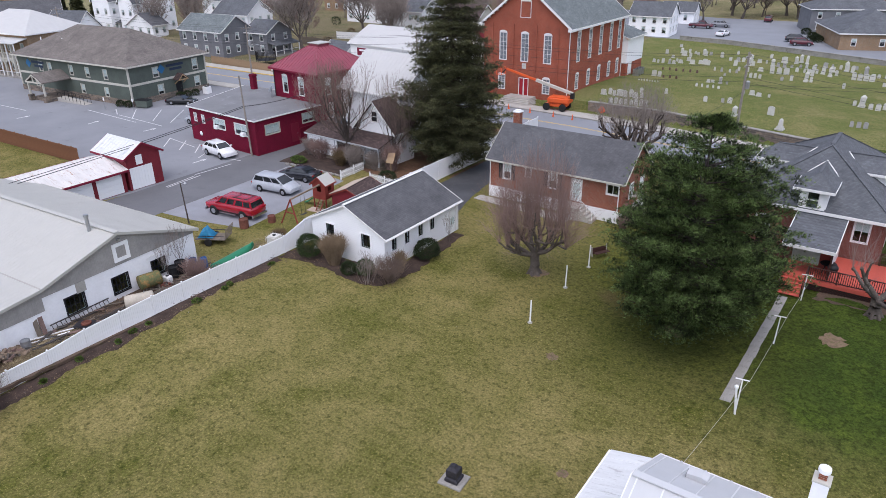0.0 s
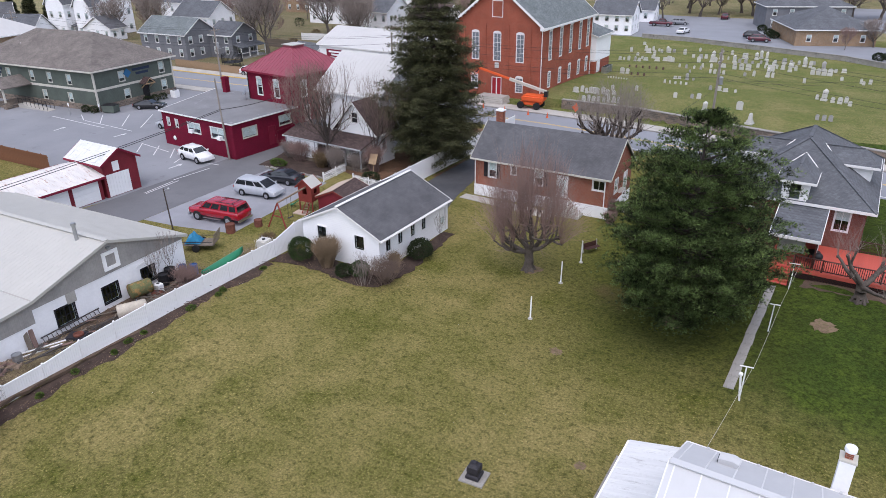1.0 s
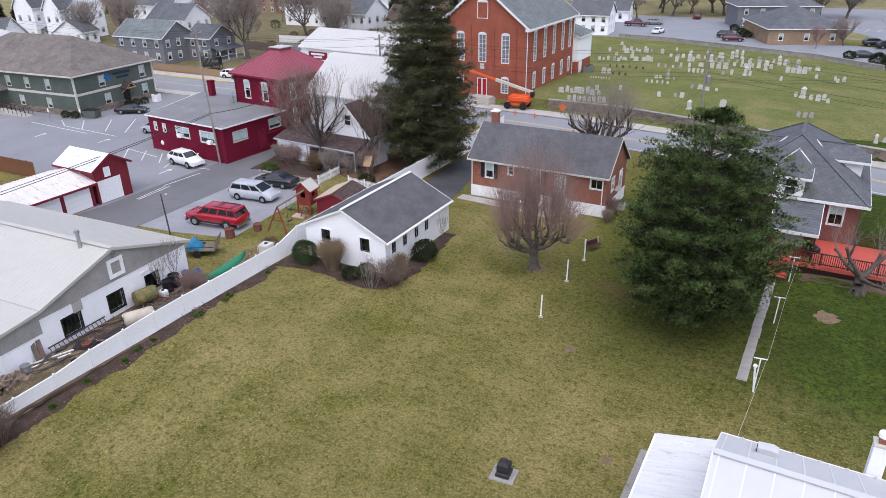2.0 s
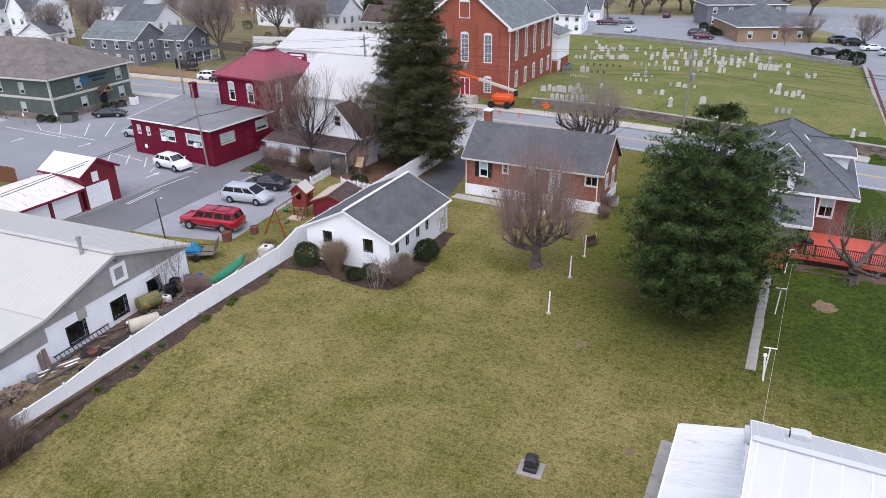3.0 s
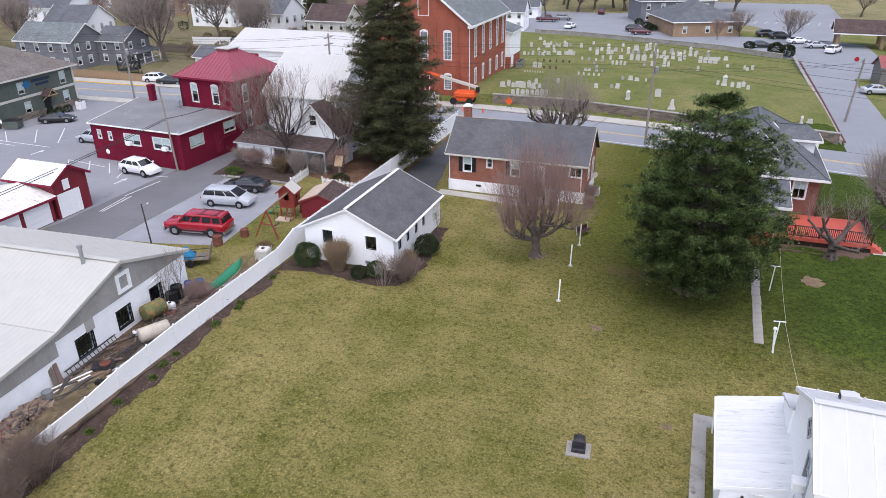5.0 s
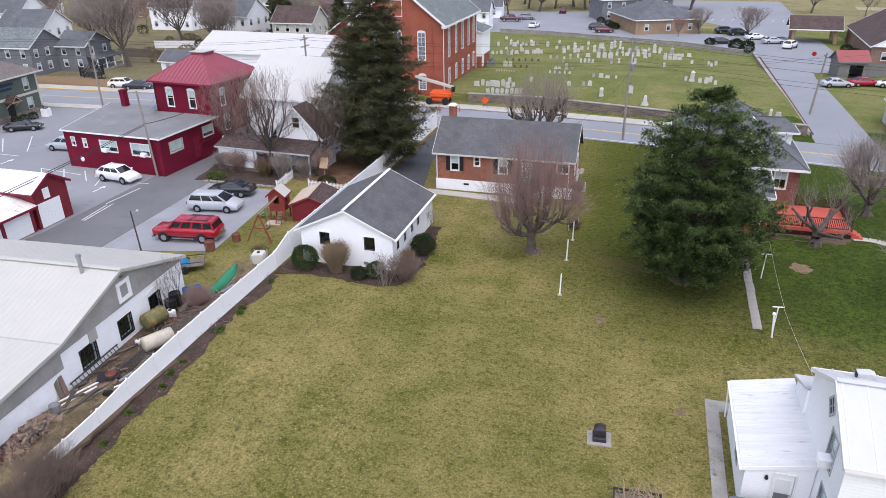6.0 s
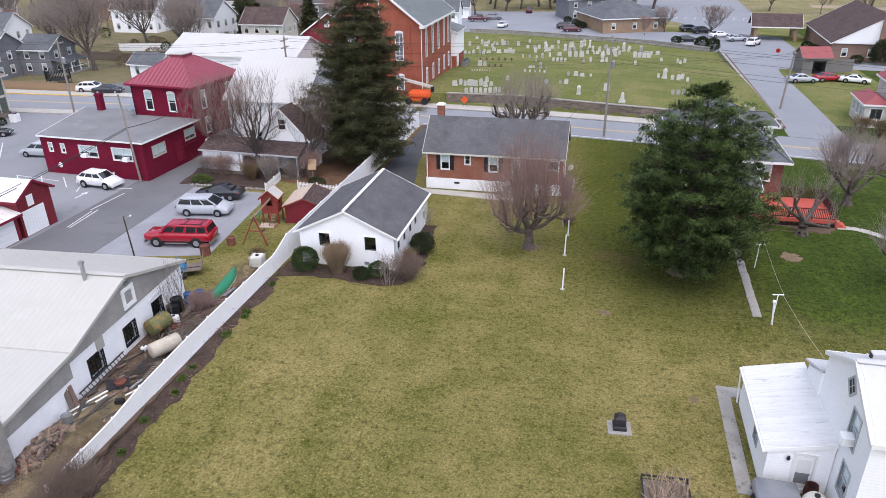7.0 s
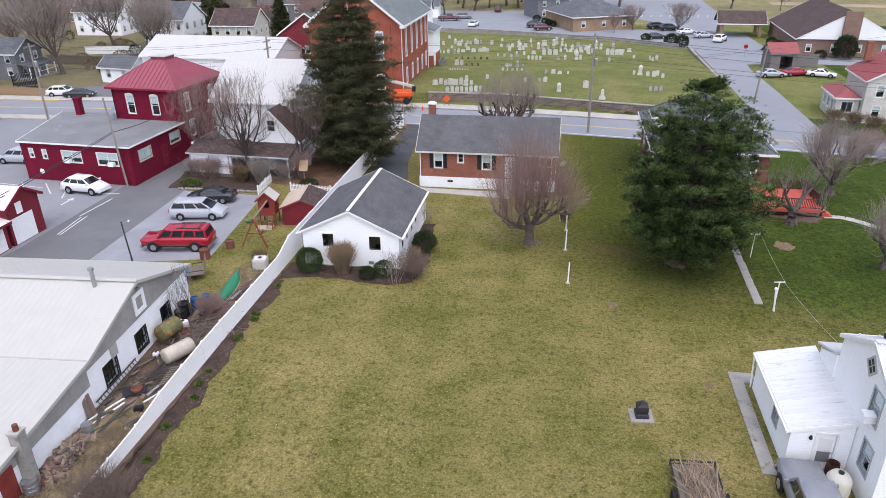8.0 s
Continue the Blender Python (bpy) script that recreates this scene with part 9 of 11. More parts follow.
for a, b in zip(rows, rows[1:]):
    for j in range(10):
        bm.faces.new((a[j], a[j + 1], b[j + 1], b[j]))
part("sheet", bm, M_TARP, t2)

# woodpile
t = thing("woodpile", -43.3, 15.4, 0, 92, "tumbled pile of split firewood against the barn", "woodpile")
rn = random.Random(12)
logs = []
for k in range(4):
    bm = bmesh.new()
    rr = 0.065 + 0.015 * k
    prism(bm, [(-rr, 0), (rr, 0), (rr * 0.6, rr * 1.4), (-rr * 0.4, rr * 1.7)], -0.24, 0.24)
    logs.append(mesh_of("log", bm, (M_STICK, M_PLANKR, M_BARK, M_STICK)[k]))
for i in range(230):
    u = rn.uniform(-1.9, 1.6)
    v = rn.uniform(-0.6, 0.8)
    z = max(0.02, rn.uniform(0, 0.7) * (1 - abs(u) / 2.2) * (1 - abs(v) / 1.0))
    part("log", logs[i % 4], M_WOOD, t, at=pose(u, v, z, rn.uniform(-30, 30), rn.uniform(-20, 20), rn.uniform(0, 360)))
# planks, pipes, scrap sheets on the bare earth
rn = random.Random(5)
for i in range(75):
    x, y = rn.uniform(-43.9, -40.9), rn.choice((rn.uniform(17.5, 24), rn.uniform(24.5, 34), rn.uniform(26, 33)))
    L = rn.uniform(0.5, 2.4)
    a = rn.uniform(50, 130)
    bm = bmesh.new()
    ww = rn.choice((0.05, 0.09, 0.16, 0.22))
    box(bm, -L / 2, L / 2, -ww / 2, ww / 2, 0, 0.03)
    me = mesh_of("scrap_plank", bm, rn.choice((M_WOOD, M_WOODGR, M_PLANKR, M_WOOD, M_PLANKR, M_WOODGR, M_STEEL)))
    ob = new("scrap_plank", me)
    ob.matrix_world = pose(x, y, 0.04 + rn.uniform(0, 0.2), rn.uniform(-12, 12), rn.uniform(-9, 9), a)
    tagged(ob, "weathered scrap timber lying on bare earth beside the barn", "plank", "scrap timber")
for x, y, w, d, h, mtl, lab in ((-42.9, 20.9, 1.3, 1.0, 0.25, M_IRON, "dark folded tarpaulin and scrap on the ground"), (-43.6, 27.9, 0.6, 0.5, 0.7, M_WHITE, "white discarded appliance beside the barn"), (-43.1, 27.4, 0.7, 0.6, 0.4, M_RUST, "rusty scrap machine part on the ground"), (-41.6, 31.2, 1.5, 0.9, 0.05, M_PALE, "pale sheet of plywood by the fence"), (-43.7, 24.6, 0.35, 0.35, 0.35, M_WHITE, "white plastic bucket with black lid"), (-41.7, 19.4, 0.5, 0.4, 0.35, M_BLACK, "black crate by the fence")):
    t = thing("scrap_item", x, y, 0, x * 37 % 60, lab, "scrap")
    bm = bmesh.new()
    box(bm, -w / 2, w / 2, -d / 2, d / 2, 0, h)
    bmesh.ops.bevel(bm, geom=list(bm.edges), offset=min(0.05, h * 0.3), segments=2, affect='EDGES')
    part("casing", bm, mtl, t)
    bm = bmesh.new()
    lathe(bm, [(w * 0.2, h), (w * 0.22, h + 0.04), (w * 0.1, h + 0.06)], 10)
    part("fitting", bm, M_IRON, t)
t = thing("plank_stack", -43.9, 18.4, 0, 88, "two upright rust-stained boards leaning on the barn", "boards")
for s in (0, 1):
    bar("board", (s * 0.35, 0.1, 0), (s * 0.35, 0.35, 1.35), 0.3, 0.05, M_PLANKR if s else M_WOOD, t)

# ---- playhouse and swing ----
t = thing("playhouse", -45.1, 46.4, 0, 8, "red wooden play tower with grey gable roof and ladder", "playhouse")
for sx in (-1, 1):
    for sy in (-1, 1):
        bar("corner_post", (sx * 0.7, sy * 0.65, 0), (sx * 0.7, sy * 0.65, 2.55), 0.1, 0.1, M_WOODR, t)
for face, rot in (("S", 0), ("E", 90), ("N", 180), ("W", 270)):
    holes = [(0.0, 1.75, 0.5, 0.55)] if face in "SE" else []
    part("panel", wall_mesh(1.4, 1.0, 2.55, holes, 0.05, [(-0.7, 2.55), (0.7, 2.55), (0, 3.2)] if face in "SN" else None), M_WOODR, t, "red board panel", at=pose(0, 0, 0, 0, 0, rot) @ pose(0, -0.72, 0))
gable_roof(t, 1.5, 0.75, 2.55, 3.2, M_MROOF, ov=0.18, og=0.12, th=0.06, along="y", trim=M_WOODR, label="grey metal roof")
bm = bmesh.new()
box(bm, -0.68, 0.68, -0.66, 0.66, 0.95, 1.0)
part("platform", bm, M_WOODN, t)
for s in (-1, 1):
    bar("ladder_rail", (0.3 + s * 0.25, -1.6, 0), (0.3 + s * 0.25, -0.72, 1.05), 0.06, 0.08, M_WOODR, t)
for k in range(5):
    bar("rung", (0.05, -1.5 + k * 0.18, 0.12 + k * 0.2), (0.55, -1.5 + k * 0.18, 0.12 + k * 0.2), 0.1, 0.04, M_STICK, t)
bm = bmesh.new()
prism(bm, [(-0.8, 1.0), (-1.4, 0.7), (-2.0, 0.25), (-2.3, 0.2), (-2.3, 0.12), (-2.0, 0.16), (-1.4, 0.6), (-0.8, 0.9)], -0.2, 0.2)
part("slide", bm, M_CANOE, t, "green plastic slide")
bm = bmesh.new()
box(bm, -0.9, 0.5, -1.7, -0.75, 0.02, 0.1)
part("sandbox", bm, M_PALE, t, "pale timber platform")
t = thing("play_shed", -42.2, 48.2, 0, 8, "low red play shed with brown and tan roof", "shed")
walls(t, 3.6, 3.8, 0, 1.65, M_REDWOOD, {}, thick=0.08, gables="SN", zr=2.4)
gable_roof(t, 3.8, 1.8, 1.65, 2.4, M_SHING_BR, ov=0.2, og=0.15, th=0.06, along="y", trim=M_WOODR, label="brown board roof")
bm = bmesh.new()
prism(bm, [(-2.02, 1.68), (-0.03, 2.5), (-0.03, 2.54), (-2.02, 1.72)], -2.06, 2.06)
part("roof_board", bm, M_PALE, t, "tan plywood slope")
t = thing("swing_set", -44.3, 41.2, 0, 0, "rust-red timber A-frame swing", "swing")
for s in (-1, 1):
    bar("leg", (s * 1.15, -0.1, 0), (0, 0.2, 2.45), 0.1, 0.1, M_WOODR, t)
bar("brace", (-0.57, 0.0, 1.25), (0.57, 0.0, 1.25), 0.08, 0.08, M_WOODR, t)
bar("beam", (0, 0.2, 2.45), (-0.6, 5.0, 2.5), 0.11, 0.13, M_STICK, t)
for k in (1.6, 2.1):
    bar("swing_rope", (-0.2, k, 2.42), (-0.2, k, 0.5), 0.02, 0.02, M_BLACK, t)
bar("swing_seat", (-0.2, 1.5, 0.48), (-0.2, 2.2, 0.48), 0.2, 0.04, M_BLACK, t)


def picket_run(a, b, label):
    a, b = Vector((*a, 0)), Vector((*b, 0))
    t = thing("picket_fence", 0, 0, 0, 0, label, "fence")
    n = int((b - a).length / 0.16)
    bm = bmesh.new()
    prism(bm, [(-0.04, 0.05), (0.04, 0.05), (0.04, 0.9), (0, 1.0), (-0.04, 0.9)], -0.012, 0.012)
    me = mesh_of("picket", bm, M_WHITE)
    ang = math.degrees(math.atan2(b.y - a.y, b.x - a.x))
    for i in range(n + 1):
        p = a.lerp(b, i / n)
        part("picket", me, M_WHITE, t, at=pose(p.x, p.y, 0, 0, 0, ang))
    for z in (0.3, 0.75):
        bar("rail", a + Vector((0, 0, z)), b + Vector((0, 0, z)), 0.04, 0.07, M_WHITE, t)
    for i in range(int((b - a).length / 2.2) + 1):
        p = a + (b - a).normalized() * i * 2.2
        bar("post", p, p + Vector((0, 0, 1.1)), 0.1, 0.1, M_WHITE, t)


picket_run((-46.2, 54.4), (-41.0, 53.9), "white picket fence between playhouse and vinyl fence")
picket_run((-49.2, 53.1), (-49.4, 57.0), "white picket fence beside the parked cars")
picket_run((-43.4, 96.8), (-40.0, 96.6), "white picket gate beside the church")
t = thing("trellis", -45.9, 57.6, 0, 20, "tan wooden bird feeder board on a post", "feeder")
bar("post", (0, 0, 0), (0, 0, 1.6), 0.1, 0.1, M_WOODT, t)
bar("board", (-0.05, -0.3, 1.3), (0.1, 0.3, 2.3), 0.9, 0.06, M_WOODT, t)
t = thing("bed_edging", -54, 53.75, 0, 1, "row of dark stones edging the planted bed", "stones")
rn = random.Random(3)
bm = bmesh.new()
bmesh.ops.create_icosphere(bm, subdivisions=1, radius=0.22)
me = mesh_of("stone", bm, M_CONC_D)
for i in range(26):
    ob = part("stone", me, M_CONC_D, t, at=pose(-4.2 + i * 0.34, rn.uniform(-0.1, 0.1), 0.1, rn.uniform(0, 90), 0, rn.uniform(0, 360)) @ Matrix.Diagonal((rn.uniform(0.7, 1.2), rn.uniform(0.6, 1), rn.uniform(0.6, 0.9), 1)))
for i in range(9):
    rn2 = random.Random(i)
    shrub("spring_plants", -39.55 + rn2.uniform(-0.15, 0.3), 15.5 + i * 2.25 + rn2.uniform(-1.2, 1.2), rn2.uniform(0.25, 0.6), rn2.uniform(0.25, 0.7), rn2.uniform(0.15, 0.3), M_HERB, "low green spring plants along the white fence", 60 + i, 260, 0.13)

# ---- boom lift and street works ----
M_ORANGE = surf("orange_paint", (0.75, 0.12, 0.03), 0.45, 0.1)
t = thing("boom_lift", -43.9, 93.6, 0.14, 4, "orange telescopic boom lift parked by the church", "boom lift")
bm = bmesh.new()
box(bm, -1.6, 1.6, -0.9, 0.9, 0.55, 1.0)
bmesh.ops.bevel(bm, geom=list(bm.edges), offset=0.1, segments=2, affect='EDGES')
part("chassis", bm, M_ORANGE, t)
bm = bmesh.new()
box(bm, -1.2, 2.1, -1.05, 1.05, 1.05, 1.95)
bmesh.ops.bevel(bm, geom=list(bm.edges), offset=0.2, segments=3, affect='EDGES')
part("turret", bm, M_ORANGE, t)
for sx in (-1, 1):
    for sy in (-1, 1):
        bm = bmesh.new()
        lathe(bm, [(0.28, -0.18), (0.5, -0.18), (0.53, -0.1), (0.53, 0.1), (0.5, 0.18), (0.28, 0.18)], 16, pose(sx * 1.25, sy * 1.0, 0.53, 90))
        w2 = part("wheel", bm, M_RUBBER, t)
        bm = bmesh.new()
        lathe(bm, [(0.27, -0.15), (0.27, 0.15), (0.1, 0.17)], 12, pose(sx * 1.25, sy * 1.0, 0.53, 90))
        part("rim", bm, M_CREAM, w2)
bar("boom", (2.3, 0, 2.5), (-3.6, 0.3, 3.9), 0.34, 0.4, M_CREAM, t, "cream boom section")
bar("boom_tip", (-3.6, 0.3, 3.9), (-8.6, 0.5, 5.1), 0.24, 0.3, M_ORANGE, t, "orange inner boom")
bar("knuckle", (2.3, 0, 2.6), (2.3, 0, 1.8), 0.5, 0.5, M_BLACK, t)
bar("jib", (-8.6, 0.5, 5.1), (-9.3, 0.5, 4.4), 0.15, 0.15, M_BLACK, t)
for a, b in (((-9.2, 0.0, 4.2), (-9.2, 1.4, 4.2)), ((-9.2, 0.0, 5.2), (-9.2, 1.4, 5.2)), ((-10.0, 0.0, 5.2), (-10.0, 1.4, 5.2)), ((-10.0, 0.0, 4.2), (-10.0, 1.4, 4.2)), ((-9.2, 0, 4.2), (-9.2, 0, 5.2)), ((-9.2, 1.4, 4.2), (-9.2, 1.4, 5.2)), ((-10, 0, 4.2), (-10, 0, 5.2)), ((-10, 1.4, 4.2), (-10, 1.4, 5.2)), ((-9.2, 0, 5.2), (-10, 0, 5.2)), ((-9.2, 1.4, 5.2), (-10, 1.4, 5.2)), ((-9.2, 0, 4.2), (-10, 0, 4.2)), ((-9.2, 1.4, 4.2), (-10, 1.4, 4.2))):
    bar("basket_bar", a, b, 0.06, 0.06, M_ORANGE, t)
for x, y in ((-50.3, 90.6), (-46.5, 90.2), (-42.6, 89.9), (-39.5, 89.6)):
    t = thing("traffic_cone", x, y, 0.03, 0, "orange traffic cone on the street", "traffic cone", "traffic cones")
    bm = bmesh.new()
    lathe(bm, [(0.19, 0), (0.18, 0.04), (0.13, 0.05), (0.03, 0.75)], 12)
    part("cone", bm, M_ORANGE, t)
t = thing("road_sign", -36.4, 92.4, 0.14, 0, "orange diamond road-works sign on a stand", "road sign")
bm = bmesh.new()
prism(bm, [(0, 0.5), (0.6, 1.1), (0, 1.7), (-0.6, 1.1)], -0.02, 0.02)
part("panel", bm, M_ORANGE, t)
for s in (-1, 1):
    bar("leg", (0, 0.02, 0.6), (s * 0.4, 0.2, 0), 0.04, 0.04, M_BLACK, t)


# ---- litter, dry grass and brush ----
def litter(name, n, seed, place, size, material, label, flat=0.3, slim=0.5):
    """Many small leaves, chips or stems strewn on the ground, as one heap of stuff."""
    rnd = random.Random(seed)
    pl = Plant()
    for i in range(n):
        x, y = place(rnd)
        a = rnd.uniform(0, 6.28)
        d = Vector((math.cos(a), math.sin(a), rnd.uniform(0, flat)))
        pl.blade(Vector((x, y, terrain(x, y) + 0.05 + rnd.uniform(0, 0.03))), d, size * rnd.uniform(0.6, 1.5), size * slim * rnd.uniform(0.7, 1.3), Vector((rnd.uniform(-0.4, 0.4), rnd.uniform(-0.4, 0.4), 1)))
    ob = new(name, pl.mesh(name, material))
    return tagged(ob, label, "litter", kind="stuff")


def sticks(name, x, y, w, d, h, n, L, r, seed, material, label, lean=0.35):
    """A tangled heap of thin branches."""
    rnd = random.Random(seed)
    t = thing(name, x, y, 0, 0, label, "brush pile")
    pl = Plant()
    for i in range(n):
        u, v = rnd.gauss(0, 0.36), rnd.gauss(0, 0.36)
        z = max(0.03, h * (1 - u * u - v * v) * rnd.random())
        a = rnd.uniform(0, 6.28)
        l2 = L * rnd.uniform(0.4, 1.2)
        q = Vector((math.cos(a), math.sin(a), rnd.uniform(-0.1, lean))).normalized() * l2 / 2
        p = Vector((u * w, v * d, z + abs(q.z)))
        m = p + Vector((rnd.uniform(-0.06, 0.06), rnd.uniform(-0.06, 0.06), 0.04))
        pl.limb(p - q, m, r, r * 0.9, 4)
        pl.limb(m, p + q, r * 0.9, r * 0.5, 4)
    part("brush", pl.mesh("brush", material), material, t)


M_LEAFDRY = leaf_mat("dead_leaves", (0.1, 0.06, 0.035), (0.3, 0.21, 0.13))
M_GRASSDRY = leaf_mat("dry_grass", (0.2, 0.15, 0.085), (0.42, 0.34, 0.2))
M_LEAFPALE = leaf_mat("pale_litter", (0.35, 0.3, 0.26), (0.75, 0.72, 0.68))
litter("leaf_litter", 1500, 1, lambda q: (-39.95 + abs(q.gauss(0.55, 0.42)), q.uniform(8, 36)), 0.09, M_LEAFDRY, "dead brown leaves strewn along the mulch strip")
litter("leaf_litter", 45, 2, lambda q: (-39.6 + q.uniform(0, 1.3), q.uniform(9, 35)), 0.07, M_LEAFPALE, "pale leaf and paper scraps along the mulch strip")
litter("leaf_litter", 700, 3, lambda q: (q.uniform(-39.8, -29.0), q.uniform(35.9, 38.4)), 0.09, M_LEAFDRY, "dead brown leaves in the mulch bed")
litter("leaf_litter", 60, 4, lambda q: (-39 + q.uniform(0, 36), q.uniform(12, 44)), 0.05, M_LEAFPALE, "small pale scraps scattered on the lawn")
litter("leaf_litter", 2600, 5, lambda q: (q.uniform(-44.6, -40.5), q.uniform(9, 33)), 0.12, M_LEAFDRY, "dead leaves and bark chips on the bare earth")
litter("dry_grass", 7200, 6, lambda q: (-42.4 + q.gauss(0, 0.75), 18.2 + q.gauss(0, 1.5)), 0.28, M_GRASSDRY, "flattened dry grass between barn and fence", 0.5, 0.07)
litter("dry_grass", 4500, 7, lambda q: (-41.6 + q.gauss(0, 0.6), 12.6 + q.gauss(0, 1.6)), 0.28, M_GRASSDRY, "flattened dry grass between barn and fence", 0.5, 0.07)
litter("dry_grass", 2700, 8, lambda q: (-42.6 + q.gauss(0, 0.8), 36.2 + q.gauss(0, 1.0)), 0.28, M_GRASSDRY, "dry grass tangle round the water container", 0.7, 0.07)
litter("leaf_litter", 900, 9, lambda q: (q.uniform(-50, -41), q.uniform(57, 78)), 0.14, M_LEAFDRY, "brown leaf litter under the spruce")
sticks("brush_pile", -41.9, 27.4, 1.6, 3.2, 0.6, 170, 1.6, 0.022, 1, M_BARK_P, "tangled pile of pruned branches by the fence")
sticks("brush_pile", -42.2, 30.6, 1.4, 2.0, 0.4, 90, 1.3, 0.018, 2, M_TWIG, "low heap of reddish twigs by the fence")
sticks("brush_pile", -41.6, 29.0, 1.5, 3.4, 0.5, 200, 1.5, 0.02, 5, M_PLANKR, "tangled pinkish brush and laths by the fence")
sticks("brush_pile", -42.3, 22.6, 1.2, 2.4, 0.25, 90, 1.2, 0.018, 6, M_WOODGR, "scattered dark sticks and pipes on bare earth")
sticks("brush_pile", -41.6, 34.0, 0.8, 1.8, 0.35, 90, 1.2, 0.02, 7, M_PLANKR, "laths and sticks heaped beside the canoe")
sticks("brush_pile", -41.0, 35.2, 0.9, 1.6, 0.4, 60, 1.1, 0.02, 3, M_BARK, "heap of brown sticks beside the water container")
sticks("brush_pile", -43.4, 14.2, 0.9, 1.4, 0.3, 60, 0.7, 0.03, 4, M_RUST, "bark and split kindling by the woodpile")
t = thing("wheel_rim", -42.7, 20.9, 0.27, 0, "rusty wheel lying on scrap", "wheel")
bm = bmesh.new()
lathe(bm, [(0.12, 0.02), (0.2, 0.0), (0.33, 0.02), (0.34, 0.14), (0.26, 0.16), (0.2, 0.06), (0.1, 0.08)], 18)
part("tyre", bm, M_RUST, t)
for x, y, a, L in ((-43.6, 19.0, 68, 3.2), (-43.3, 18.6, 70, 2.6), (-41.4, 20.9, 62, 1.9)):
    t = thing("plastic_pipe", x, y, 0.1, a, "white plastic pipe lying on the ground", "pipe", "white pipes")
    bm = bmesh.new()
    rod(bm, (-L / 2, 0, 0), (L / 2, 0, 0.05), 0.055, 0.055, 10)
    part("pipe", bm, M_WHITE, t)


# ---- graveyard ----
def stone_mesh(kind, material):
    bm = bmesh.new()
    if kind == "tablet":
        prism(bm, [(-0.3, 0), (0.3, 0), (0.3, 0.85), (0.2, 0.98), (0, 1.03), (-0.2, 0.98), (-0.3, 0.85)], -0.07, 0.07)
    elif kind == "block":
        prism(bm, [(-0.4, 0.2), (0.4, 0.2), (0.4, 0.85), (0.25, 0.95), (-0.25, 0.95), (-0.4, 0.85)], -0.14, 0.14)
        box(bm, -0.5, 0.5, -0.22, 0.22, 0, 0.2)
    elif kind == "pillar":
        box(bm, -0.38, 0.38, -0.38, 0.38, 0, 0.3)
        box(bm, -0.28, 0.28, -0.28, 0.28, 0.3, 1.3)
        lathe(bm, [(0.46, 1.3), (0.44, 1.42), (0.02, 1.75)], 4, pose(0, 0, 0, 0, 0, 45))
    elif kind == "obelisk":
        box(bm, -0.65, 0.65, -0.65, 0.65, 0, 0.35)
        box(bm, -0.48, 0.48, -0.48, 0.48, 0.35, 0.75)
        lathe(bm, [(0.5, 0.75), (0.34, 2.0), (0.36, 2.05), (0.2, 2.3), (0.05, 2.35)], 4, pose(0, 0, 0, 0, 0, 45))
    return mesh_of("gravestone", bm, material)


STONES = {(k, m.name): stone_mesh(k, m) for k in ("tablet", "block", "pillar", "obelisk") for m in (M_GRAVE, M_GRAVE_G, M_GRAVE_D)}
GR = random.Random(77)


def grave(kind, mtl, x, y, s=1.0):
    s *= 0.76
    words = {"tablet": "weathered upright gravestone tablet", "block": "low gravestone block on a plinth", "pillar": "square gravestone pillar with pointed cap", "obelisk": "tall obelisk gravestone on stepped plinths"}[kind]
    tone = {M_GRAVE.name: "pale ", M_GRAVE_G.name: "grey ", M_GRAVE_D.name: "brown "}[mtl.name]
    ob = new("gravestone", STONES[(kind, mtl.name)])
    ob.matrix_world = pose(x, y, terrain(x, y) - 0.03, GR.uniform(-4, 4), GR.uniform(-3, 3), GR.uniform(-14, 4)) @ Matrix.Diagonal((s * GR.uniform(0.85, 1.2), s, s * GR.uniform(0.85, 1.15), 1))
    tagged(ob, tone + words + " in the grass", "gravestone", "gravestones")


for i in range(8):
    grave("tablet", M_GRAVE, -37.0 + i * 0.73, 96.9 + 0.05 * i, 1.15)
for i in range(8):
    grave("tablet" if i % 3 else "block", M_GRAVE, -39.5 + i * 0.82, 100.1 + 0.4 * (i % 2), 1.45 if i in (3, 4, 5) else 1.1)
for i in range(6):
    grave("tablet", M_GRAVE_D, -40.9 + i * 1.25, 130.5, 0.75)
for i in range(3):
    grave("tablet", M_GRAVE_D, -37.4 + i * 1.1, 120.5, 0.7)
for i in range(8):
    grave("tablet", M_GRAVE, -39.5 + i * 0.45, 114.6, 0.4)
for i in range(5):
    grave("tablet", M_GRAVE, -30.1 + i * 0.85, 114.6, 0.7)
for i in range(4):
    grave("tablet", M_GRAVE, -26.5 + i * 0.75, 131.2, 1.0)
for i in range(3):
    grave("tablet", M_GRAVE, -23.8 + i * 1.2, 138.8, 1.7)
for i in range(4):
    grave("tablet", M_GRAVE, -10.9 + i * 0.9, 139.8, 1.7)
for i in range(3):
    grave("tablet", M_GRAVE_G, -6.5 + i * 0.75, 98.4, 0.95)
for x, y, s in ((-39.3, 121.2, 1.6), (-38.4, 121.3, 1.2), (-25.4, 102.9, 1.0), (-31.8, 105.2, 1.1), (-34.9, 103.4, 1.2), (-22.3, 103.7, 1.2), (-23.2, 103.6, 0.9), (-29.8, 130.1, 0.7), (-11.1, 128.8, 1.1), (-20.7, 131.2, 0.9), (-19.4, 132.2, 1.2)):
    grave("tablet", M_GRAVE_G if s < 0.95 else M_GRAVE, x, y, s)
